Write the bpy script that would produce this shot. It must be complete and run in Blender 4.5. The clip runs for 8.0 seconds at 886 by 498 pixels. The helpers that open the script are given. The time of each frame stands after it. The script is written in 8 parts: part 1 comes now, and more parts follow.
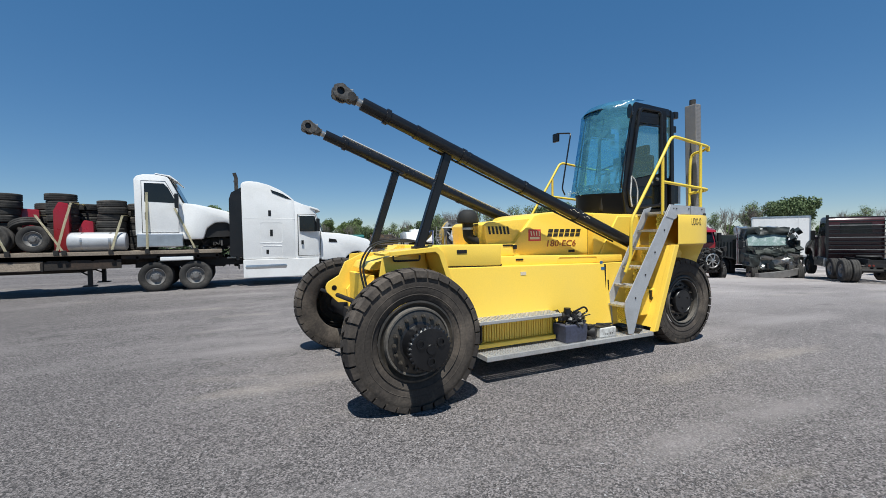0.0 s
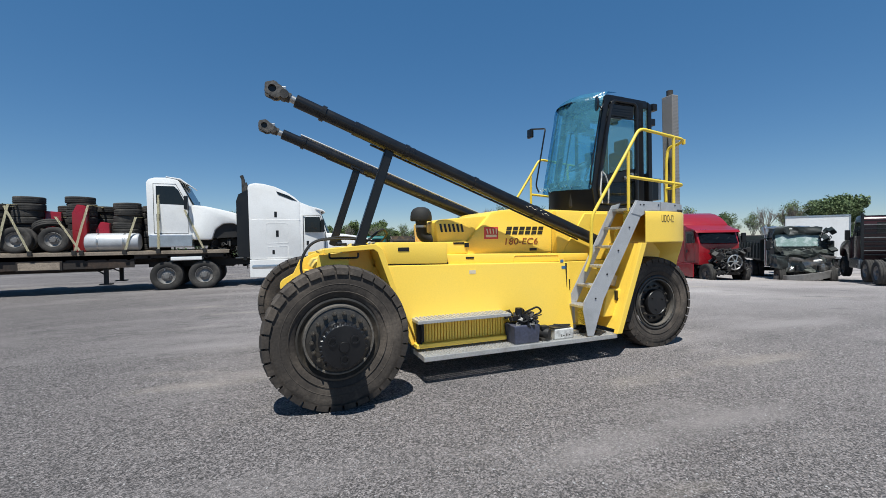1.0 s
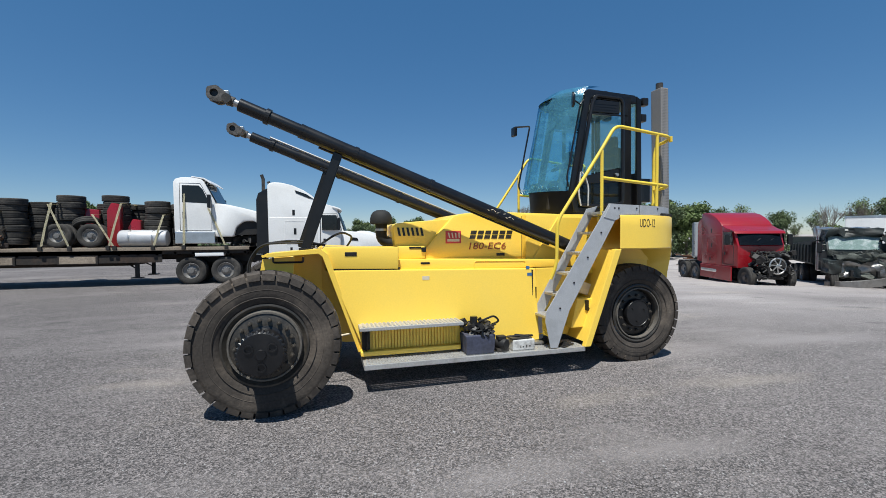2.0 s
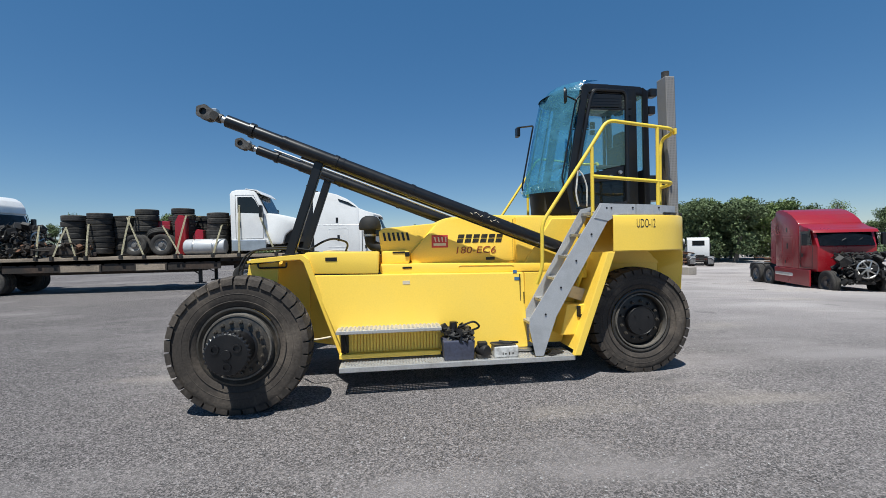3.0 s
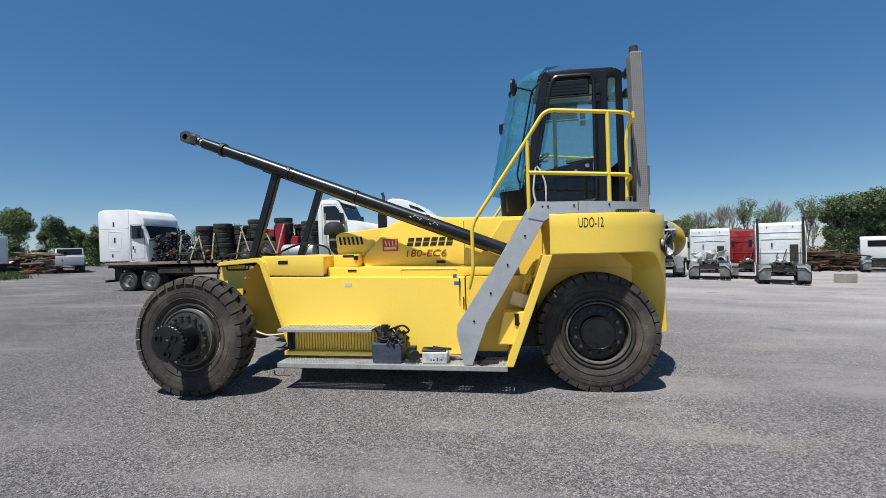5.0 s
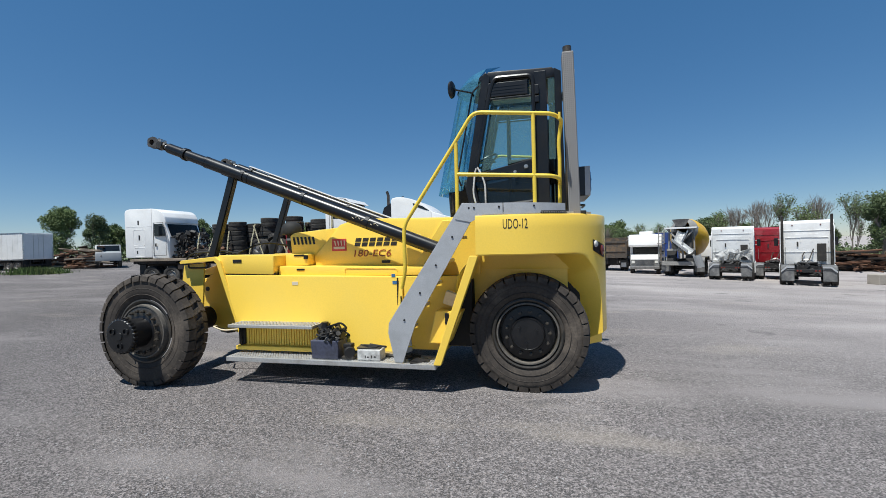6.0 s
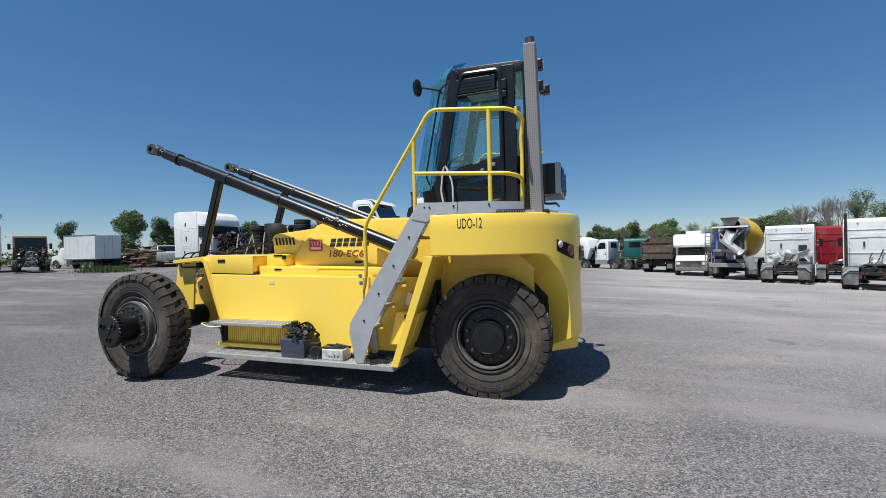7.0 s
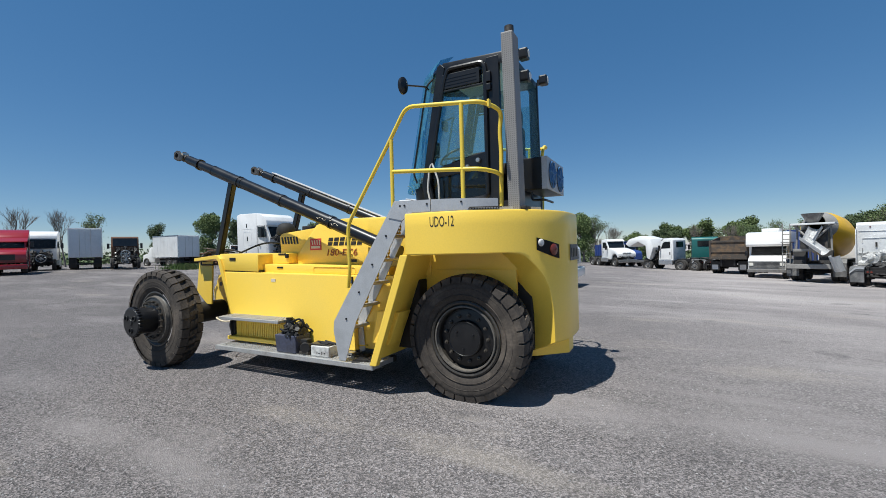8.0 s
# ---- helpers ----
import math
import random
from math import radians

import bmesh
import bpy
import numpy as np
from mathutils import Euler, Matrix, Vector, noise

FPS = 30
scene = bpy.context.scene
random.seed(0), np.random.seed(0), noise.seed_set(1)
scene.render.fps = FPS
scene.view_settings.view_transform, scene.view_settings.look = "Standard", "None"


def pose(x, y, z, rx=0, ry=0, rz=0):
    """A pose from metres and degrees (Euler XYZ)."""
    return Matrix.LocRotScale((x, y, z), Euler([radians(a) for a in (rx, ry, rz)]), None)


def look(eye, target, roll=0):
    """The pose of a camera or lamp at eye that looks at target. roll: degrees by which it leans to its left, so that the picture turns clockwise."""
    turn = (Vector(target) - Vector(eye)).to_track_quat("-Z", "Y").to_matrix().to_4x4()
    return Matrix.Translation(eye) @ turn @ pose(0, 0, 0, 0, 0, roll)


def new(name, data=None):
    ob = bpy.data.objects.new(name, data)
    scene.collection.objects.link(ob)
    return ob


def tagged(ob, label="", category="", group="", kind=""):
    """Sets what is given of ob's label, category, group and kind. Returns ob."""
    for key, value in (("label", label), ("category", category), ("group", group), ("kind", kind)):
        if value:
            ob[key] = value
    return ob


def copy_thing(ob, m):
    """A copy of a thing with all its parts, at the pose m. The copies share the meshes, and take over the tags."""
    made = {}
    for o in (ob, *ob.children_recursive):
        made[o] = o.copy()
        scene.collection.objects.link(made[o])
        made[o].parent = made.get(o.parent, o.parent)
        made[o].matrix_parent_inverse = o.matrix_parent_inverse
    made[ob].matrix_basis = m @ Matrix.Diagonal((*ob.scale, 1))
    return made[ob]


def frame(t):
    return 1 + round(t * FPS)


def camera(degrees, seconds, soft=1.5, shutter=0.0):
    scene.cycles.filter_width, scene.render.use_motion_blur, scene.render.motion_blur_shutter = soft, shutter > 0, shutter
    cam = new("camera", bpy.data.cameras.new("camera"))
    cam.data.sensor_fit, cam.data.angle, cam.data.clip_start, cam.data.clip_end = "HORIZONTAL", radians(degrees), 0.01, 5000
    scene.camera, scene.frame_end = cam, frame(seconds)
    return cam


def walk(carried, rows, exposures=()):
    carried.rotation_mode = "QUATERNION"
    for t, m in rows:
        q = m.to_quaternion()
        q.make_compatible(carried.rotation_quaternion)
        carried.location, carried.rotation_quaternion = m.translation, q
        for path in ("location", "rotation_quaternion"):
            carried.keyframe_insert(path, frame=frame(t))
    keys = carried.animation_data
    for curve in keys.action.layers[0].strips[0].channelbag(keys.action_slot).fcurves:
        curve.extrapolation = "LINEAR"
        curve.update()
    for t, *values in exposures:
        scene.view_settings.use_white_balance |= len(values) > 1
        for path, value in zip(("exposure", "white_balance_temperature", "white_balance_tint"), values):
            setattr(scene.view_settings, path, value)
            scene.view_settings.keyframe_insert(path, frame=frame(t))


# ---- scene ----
# camera: seconds, x, y, z, then turn about x, y, z in degrees
cam = camera(92.5, 8.0, soft=0.55)
ROWS = [
    (0.0, 0.129, 0.081, 1.766, 88.34, 0.77, -25.51),
    (0.5, 0.657, -0.139, 1.742, 88.58, 0.82, -23.52),
    (1.0, 1.154, -0.261, 1.696, 88.64, 0.85, -21.46),
    (1.5, 1.699, -0.360, 1.772, 88.25, 0.82, -18.80),
    (1.7, 1.913, -0.376, 1.790, 87.97, 0.42, -17.93),
    (2.8, 3.171, -0.626, 1.773, 89.17, 1.16, -8.42),
    (3.0, 3.302, -0.613, 1.767, 88.99, 1.15, -7.21),
    (3.5, 3.745, -0.613, 1.725, 89.40, 1.15, -2.90),
    (4.0, 4.262, -0.582, 1.692, 89.50, 1.21, 0.66),
    (4.2, 4.423, -0.591, 1.700, 89.55, 1.08, 1.44),
    (5.3, 5.969, -0.522, 1.724, 89.75, 1.54, 10.91),
    (5.5, 6.111, -0.521, 1.754, 89.47, 1.34, 10.95),
    (6.0, 6.764, -0.420, 1.721, 89.57, 1.43, 13.24),
    (6.5, 7.279, -0.262, 1.672, 89.74, 1.36, 16.09),
    (7.0, 7.712, -0.050, 1.696, 89.78, 1.44, 19.52),
    (7.5, 8.143, 0.172, 1.687, 89.81, 1.44, 23.15),
    (8.0, 8.528, 0.414, 1.665, 89.91, 1.43, 27.74),
]
walk(cam, [(t, pose(x, y, z, rx, ry, rz)) for t, x, y, z, rx, ry, rz in ROWS], [(0.0, 0.30, 6250, 6)])

# ---- light ----
SUN_FROM = Vector((-0.17, -0.37, 1.0)).normalized()
world = bpy.data.worlds.new("sky")
scene.world = world
world.use_nodes = True
wt = world.node_tree
sky = wt.nodes.new("ShaderNodeTexSky")
sky.sky_type = "NISHITA"
sky.sun_disc = False
sky.sun_elevation = math.asin(SUN_FROM.z)
sky.sun_rotation = math.atan2(SUN_FROM.x, SUN_FROM.y)
sky.altitude = 2200
sky.air_density = 1.0
sky.dust_density = 0.3
sky.ozone_density = 1.0
deep = wt.nodes.new("ShaderNodeHueSaturation")
deep.inputs["Saturation"].default_value = 1.18
wt.links.new(sky.outputs[0], deep.inputs["Color"])
clear = wt.nodes.new("ShaderNodeMix")
clear.data_type, clear.blend_type = "RGBA", "MULTIPLY"
clear.inputs["Factor"].default_value = 1.0
clear.inputs["B"].default_value = (0.62, 0.575, 0.515, 1)
wt.links.new(deep.outputs[0], clear.inputs["A"])
even = wt.nodes.new("ShaderNodeMix")  # an even blue from above the haze
even.data_type, even.blend_type = "RGBA", "ADD"
even.inputs["Factor"].default_value = 1.0
even.inputs["B"].default_value = (0.14, 0.66, 1.64, 1)
wt.links.new(clear.outputs["Result"], even.inputs["A"])
wt.links.new(even.outputs["Result"], wt.nodes["Background"].inputs[0])
wt.nodes["Background"].inputs[1].default_value = 0.091
sun_data = bpy.data.lights.new("sun", "SUN")
sun_data.energy = 5.0
sun_data.angle = radians(0.5)
sun_data.color = (1.0, 0.96, 0.9)
sun = new("sun", sun_data)
sun.matrix_world = look(SUN_FROM * 50, (0, 0, 0))

# ---- materials ----


def material(name, colour, rough=0.5, metal=0.0, dirt=None, amount=0.35, coarse=1.2, fine=25.0, grain=0.12, bump=0.15, rand=0.0, spec=0.5, coat=0.0):
    """A surface with large stains (dirt colour), fine grain and relief. rand: how far single pieces differ in value."""
    m = bpy.data.materials.new(name)
    m.use_nodes = True
    t = m.node_tree
    n, l = t.nodes, t.links
    p = n["Principled BSDF"]
    co = n.new("ShaderNodeTexCoord")
    big = n.new("ShaderNodeTexNoise")
    big.inputs["Scale"].default_value, big.inputs["Detail"].default_value, big.inputs["Roughness"].default_value = coarse, 6, 0.62
    small = n.new("ShaderNodeTexNoise")
    small.inputs["Scale"].default_value, small.inputs["Detail"].default_value = fine, 4
    l.new(co.outputs["Object"], big.inputs["Vector"])
    l.new(co.outputs["Object"], small.inputs["Vector"])
    ramp = n.new("ShaderNodeValToRGB")
    ramp.color_ramp.elements[0].position, ramp.color_ramp.elements[1].position = 0.46, 0.72
    l.new(big.outputs["Fac"], ramp.inputs[0])
    am = n.new("ShaderNodeMath")
    am.operation = "MULTIPLY"
    am.inputs[1].default_value = amount
    l.new(ramp.outputs[0], am.inputs[0])
    mix = n.new("ShaderNodeMix")
    mix.data_type = "RGBA"
    mix.inputs["A"].default_value = colour
    mix.inputs["B"].default_value = dirt or tuple(c * 0.55 for c in colour[:3]) + (1,)
    l.new(am.outputs[0], mix.inputs["Factor"])
    gr = n.new("ShaderNodeMapRange")
    gr.inputs["From Min"].default_value, gr.inputs["From Max"].default_value = 0.3, 0.7
    gr.inputs["To Min"].default_value, gr.inputs["To Max"].default_value = 1 - grain, 1 + grain
    l.new(small.outputs["Fac"], gr.inputs["Value"])
    hsv = n.new("ShaderNodeHueSaturation")
    l.new(mix.outputs["Result"], hsv.inputs["Color"])
    if rand:
        info = n.new("ShaderNodeObjectInfo")
        rr = n.new("ShaderNodeMapRange")
        rr.inputs["To Min"].default_value, rr.inputs["To Max"].default_value = 1 - rand, 1 + rand
        l.new(info.outputs["Random"], rr.inputs["Value"])
        mu = n.new("ShaderNodeMath")
        mu.operation = "MULTIPLY"
        l.new(rr.outputs[0], mu.inputs[0])
        l.new(gr.outputs[0], mu.inputs[1])
        l.new(mu.outputs[0], hsv.inputs["Value"])
    else:
        l.new(gr.outputs[0], hsv.inputs["Value"])
    l.new(hsv.outputs[0], p.inputs["Base Color"])
    rg = n.new("ShaderNodeMapRange")
    rg.inputs["To Min"].default_value, rg.inputs["To Max"].default_value = max(0.02, rough - 0.1), min(1, rough + 0.14)
    l.new(big.outputs["Fac"], rg.inputs["Value"])
    l.new(rg.outputs[0], p.inputs["Roughness"])
    p.inputs["Metallic"].default_value = metal
    p.inputs["Specular IOR Level"].default_value = spec
    p.inputs["Coat Weight"].default_value = coat
    p.inputs["Coat Roughness"].default_value = 0.12
    if bump:
        bp = n.new("ShaderNodeBump")
        bp.inputs["Strength"].default_value, bp.inputs["Distance"].default_value = bump, 0.01
        l.new(small.outputs["Fac"], bp.inputs["Height"])
        l.new(bp.outputs[0], p.inputs["Normal"])
    return m


def glass(name, tint, alpha, rough=0.04, colour=None, wrinkles=0):
    """A thin pane: part see-through, part glossy."""
    m = bpy.data.materials.new(name)
    m.use_nodes = True
    n, l = m.node_tree.nodes, m.node_tree.links
    n.remove(n["Principled BSDF"])
    tr = n.new("ShaderNodeBsdfTransparent")
    tr.inputs[0].default_value = tint
    gl = n.new("ShaderNodeBsdfPrincipled")
    gl.inputs["Base Color"].default_value = colour or (0.01, 0.013, 0.015, 1)
    gl.inputs["Roughness"].default_value = rough
    gl.inputs["Specular IOR Level"].default_value = 0.6
    mx = n.new("ShaderNodeMixShader")
    mx.inputs[0].default_value = alpha
    if wrinkles:
        tc = n.new("ShaderNodeTexCoord")
        nz = n.new("ShaderNodeTexNoise")
        nz.inputs["Scale"].default_value, nz.inputs["Detail"].default_value, nz.inputs["Distortion"].default_value = wrinkles, 5, 1.2
        l.new(tc.outputs["Object"], nz.inputs["Vector"])
        bp = n.new("ShaderNodeBump")
        bp.inputs["Strength"].default_value, bp.inputs["Distance"].default_value = 0.55, 0.05
        l.new(nz.outputs["Fac"], bp.inputs["Height"])
        l.new(bp.outputs[0], gl.inputs["Normal"])
        mr = n.new("ShaderNodeMapRange")
        mr.inputs["From Min"].default_value, mr.inputs["From Max"].default_value = 0.35, 0.75
        mr.inputs["To Min"].default_value, mr.inputs["To Max"].default_value = alpha * 0.8, alpha * 1.5
        l.new(nz.outputs["Fac"], mr.inputs["Value"])
        l.new(mr.outputs[0], mx.inputs[0])
    l.new(tr.outputs[0], mx.inputs[1])
    l.new(gl.outputs[0], mx.inputs[2])
    l.new(mx.outputs[0], n["Material Output"].inputs[0])
    return m


YELLOW = material("yellow_paint", (0.95, 0.638, 0.085, 1), 0.34, dirt=(0.82, 0.60, 0.13, 1), amount=0.25, coarse=1.4, fine=60, grain=0.03, bump=0.02, coat=0.15)
YELLOW_RAIL = material("yellow_rail_paint", (0.83, 0.60, 0.06, 1), 0.4, dirt=(0.55, 0.40, 0.10, 1), amount=0.4, coarse=4, fine=60, grain=0.05, bump=0.04)
BLACK = material("black_paint", (0.007, 0.007, 0.008, 1), 0.30, dirt=(0.02, 0.018, 0.016, 1), amount=0.4, coarse=3, fine=50, grain=0.1, bump=0.04)
DARK = material("greasy_dark_steel", (0.010, 0.009, 0.009, 1), 0.62, dirt=(0.035, 0.028, 0.022, 1), amount=0.5, coarse=3, fine=30, grain=0.2, bump=0.3)
RUBBER = material("dusty_rubber", (0.050, 0.042, 0.036, 1), 0.85, dirt=(0.165, 0.135, 0.108, 1), amount=0.75, coarse=2.6, fine=40, grain=0.22, bump=0.25, spec=0.3)
RUBBER_NEW = material("truck_tyre_rubber", (0.036, 0.034, 0.032, 1), 0.85, dirt=(0.13, 0.115, 0.10, 1), amount=0.6, coarse=2.0, fine=30, grain=0.2, bump=0.2, rand=0.25, spec=0.3)
RIM = material("dirty_rim_steel", (0.034, 0.030, 0.025, 1), 0.40, dirt=(0.11, 0.09, 0.07, 1), amount=0.6, coarse=4, fine=40, grain=0.25, bump=0.25)
HUB = material("black_hub_iron", (0.006, 0.006, 0.007, 1), 0.36, dirt=(0.022, 0.019, 0.018, 1), amount=0.5, coarse=5, fine=60, grain=0.2, bump=0.2)
GALV = material("galvanised_steel", (0.47, 0.475, 0.485, 1), 0.5, metal=0.3, dirt=(0.30, 0.30, 0.30, 1), amount=0.5, coarse=3.5, fine=70, grain=0.06, bump=0.05)
GRATE = material("worn_step_aluminium", (0.55, 0.54, 0.52, 1), 0.45, metal=0.6, dirt=(0.28, 0.25, 0.22, 1), amount=0.5, coarse=5, fine=60, grain=0.1, bump=0.1)
STEEL = material("bare_steel", (0.5, 0.49, 0.47, 1), 0.35, metal=0.9, dirt=(0.2, 0.17, 0.14, 1), amount=0.4, coarse=6, fine=50, grain=0.1, bump=0.05)
OLD_STEEL = material("blackened_rusty_steel", (0.022, 0.017, 0.014, 1), 0.8, dirt=(0.085, 0.05, 0.032, 1), amount=0.7, coarse=1.6, fine=18, grain=0.3, bump=0.3)
RUST = material("rusty_iron", (0.12, 0.055, 0.028, 1), 0.85, dirt=(0.05, 0.04, 0.035, 1), amount=0.7, coarse=3, fine=25, grain=0.3, bump=0.4)
WHITE = material("white_truck_paint", (0.82, 0.81, 0.79, 1), 0.3, dirt=(0.46, 0.44, 0.40, 1), amount=0.3, coarse=0.9, fine=20, grain=0.03, bump=0.02, coat=0.2)
OFFWHITE = material("dull_white_panel", (0.74, 0.74, 0.73, 1), 0.5, dirt=(0.36, 0.35, 0.33, 1), amount=0.45, coarse=0.7, fine=14, grain=0.06, bump=0.04)
RED = material("red_truck_paint", (0.27, 0.009, 0.016, 1), 0.28, dirt=(0.20, 0.02, 0.02, 1), amount=0.5, coarse=0.9, fine=20, grain=0.05, bump=0.03, coat=0.4)
MAROON = material("maroon_paint", (0.045, 0.008, 0.012, 1), 0.3, dirt=(0.06, 0.03, 0.03, 1), amount=0.4, coarse=1, fine=20, grain=0.08, bump=0.03, coat=0.3)
BLUE = material("blue_paint", (0.02, 0.05, 0.2, 1), 0.5, dirt=(0.05, 0.06, 0.1, 1), amount=0.5, coarse=1, fine=20, grain=0.1, bump=0.05)
TEAL = material("teal_paint", (0.02, 0.14, 0.13, 1), 0.45, dirt=(0.05, 0.08, 0.07, 1), amount=0.5, coarse=1, fine=20, grain=0.1, bump=0.05)
SILVER = material("brushed_aluminium", (0.7, 0.7, 0.7, 1), 0.28, metal=0.95, dirt=(0.4, 0.39, 0.37, 1), amount=0.5, coarse=2, fine=40, grain=0.05, bump=0.05)
WOOD = material("weathered_plank", (0.26, 0.21, 0.16, 1), 0.85, dirt=(0.08, 0.06, 0.045, 1), amount=0.6, coarse=2, fine=30, grain=0.25, bump=0.4, rand=0.25)
STRAP = material("yellowed_webbing", (0.60, 0.55, 0.38, 1), 0.8, amount=0.3, coarse=3, fine=60, grain=0.1, bump=0.1)
GLASS_DARK = glass("dark_cab_glass", (0.55, 0.62, 0.66, 1), 0.6)
WINDOW_BLACK = material("dark_truck_window", (0.008, 0.010, 0.012, 1), 0.10, dirt=(0.02, 0.022, 0.022, 1), amount=0.3, coarse=2, fine=20, grain=0.05, bump=0)
GLASS_CAB = glass("tinted_cab_glass", (0.84, 0.95, 0.95, 1), 0.13, rough=0.04, colour=(0.26, 0.42, 0.42, 1))
FILM = glass("blue_protective_film", (0.31, 0.61, 0.80, 1), 0.34, rough=0.14, colour=(0.12, 0.36, 0.52, 1), wrinkles=3.5)
LOGO_RED = material("red_decal", (0.60, 0.06, 0.05, 1), 0.4, amount=0.2, grain=0.03, bump=0.0)
DECAL_BLACK = material("dark_decal", (0.022, 0.02, 0.018, 1), 0.45, dirt=(0.16, 0.11, 0.02, 1), amount=0.35, coarse=18, grain=0.05, bump=0.0)
DECAL_RED = material("dull_red_decal", (0.30, 0.055, 0.02, 1), 0.45, dirt=(0.45, 0.25, 0.03, 1), amount=0.4, coarse=18, grain=0.05, bump=0.0)
CRATE = material("grimy_blue_grey_plastic", (0.06, 0.065, 0.10, 1), 0.6, dirt=(0.03, 0.028, 0.025, 1), amount=0.6, coarse=6, fine=30, grain=0.2, bump=0.2)
CARTON = material("scuffed_white_case", (0.60, 0.59, 0.56, 1), 0.6, dirt=(0.12, 0.10, 0.09, 1), amount=0.85, coarse=9, fine=40, grain=0.1, bump=0.1)
HOSE = material("black_hose", (0.013, 0.013, 0.013, 1), 0.75, amount=0.3, grain=0.1, bump=0.05)
LEAF_A = material("spring_leaves", (0.125, 0.17, 0.055, 1), 0.7, dirt=(0.08, 0.115, 0.04, 1), amount=0.9, coarse=0.5, fine=5, grain=0.25, bump=0, rand=0.15)
LEAF_B = material("dark_leaves", (0.092, 0.128, 0.05, 1), 0.7, dirt=(0.058, 0.088, 0.038, 1), amount=0.9, coarse=0.5, fine=5, grain=0.25, bump=0, rand=0.15)
BARK = material("grey_bark", (0.19, 0.165, 0.14, 1), 0.9, amount=0.5, coarse=2, fine=20, grain=0.2, bump=0.3)
GRASS = material("roadside_grass", (0.07, 0.12, 0.025, 1), 0.8, dirt=(0.16, 0.14, 0.05, 1), amount=0.6, coarse=0.8, fine=10, grain=0.2, bump=0.1)
LAMP_RED = material("red_lamp_lens", (0.15, 0.03, 0.02, 1), 0.2, amount=0.2, grain=0.05, bump=0)
LAMP_CLEAR = material("clear_lamp_lens", (0.7, 0.68, 0.62, 1), 0.15, amount=0.2, grain=0.05, bump=0)
STICKER = material("pale_sticker", (0.72, 0.62, 0.45, 1), 0.5, amount=0.3, coarse=20, grain=0.05, bump=0)
STICKER_BLUE = material("blue_sticker", (0.05, 0.16, 0.35, 1), 0.5, amount=0.3, coarse=20, grain=0.05, bump=0)
CRAZED = material("cracked_glass", (0.20, 0.27, 0.25, 1), 0.12, dirt=(0.5, 0.54, 0.54, 1), amount=0.8, coarse=4, fine=40, grain=0.3, bump=0.2)
FLAP = material("scuffed_grey_flap", (0.10, 0.10, 0.10, 1), 0.6, dirt=(0.26, 0.25, 0.24, 1), amount=0.8, coarse=2.5, fine=30, grain=0.2, bump=0.1)
BLOCK = material("weathered_concrete", (0.34, 0.31, 0.27, 1), 0.9, dirt=(0.2, 0.18, 0.16, 1), amount=0.6, coarse=2, fine=20, grain=0.1, bump=0.2)
RISER = material("perforated_plate", (0.16, 0.155, 0.15, 1), 0.6, metal=0.2, dirt=(0.07, 0.065, 0.06, 1), amount=0.5, coarse=6, fine=40, grain=0.1, bump=0.05)
RIM_DUST = material("dusty_rim", (0.10, 0.09, 0.078, 1), 0.7, dirt=(0.19, 0.165, 0.135, 1), amount=0.6, coarse=5, fine=40, grain=0.2, bump=0.1)
GUARD = material("dull_grey_guard", (0.25, 0.24, 0.235, 1), 0.6, dirt=(0.2, 0.18, 0.165, 1), amount=0.5, coarse=2.5, fine=60, grain=0.06, bump=0.05)
STONE = material("loose_stone", (0.36, 0.345, 0.34, 1), 0.9, dirt=(0.1, 0.098, 0.1, 1), amount=0.9, coarse=60, fine=200, grain=0.2, bump=0)

# ---- building helpers ----


def part(name, bm, mat, parent=None, label="", smooth=False, mesh=None):
    """Links a bmesh as one mesh object under a thing or a part."""
    if mesh is None:
        mesh = bpy.data.meshes.new(name)
        bm.to_mesh(mesh)
        bm.free()
        if smooth:
            mesh.shade_smooth()
            mesh.set_sharp_from_angle(angle=radians(38))
        mesh.materials.append(mat)
    ob = new(name, mesh)
    if parent:
        ob.parent = parent
    if label:
        ob["label"] = label
    return ob


def thing(name, m, label, category, group="", kind=""):
    ob = new(name)
    ob.empty_display_size = 0.2
    ob.matrix_world = m
    return tagged(ob, label, category, group, kind)


def bmn():
    return bmesh.new()


def box(bm, x0, x1, y0, y1, z0, z1, bevel=0.0, m=None):
    """Adds a box, its edges rounded by bevel."""
    r = bmesh.ops.create_cube(bm, size=1)
    vs = r["verts"]
    sx, sy, sz = x1 - x0, y1 - y0, z1 - z0
    for v in vs:
        v.co = Vector((x0 + (v.co.x + 0.5) * sx, y0 + (v.co.y + 0.5) * sy, z0 + (v.co.z + 0.5) * sz))
    if bevel:
        es = list({e for v in vs for e in v.link_edges})
        r = bmesh.ops.bevel(bm, geom=es, offset=min(bevel, 0.45 * min(abs(sx), abs(sy), abs(sz))), segments=2, affect="EDGES", profile=0.6)
        vs = list({v for f in r["faces"] for v in f.verts} | {v for v in vs if v.is_valid})
    if m is not None:
        bmesh.ops.transform(bm, matrix=m, verts=vs)
    return vs


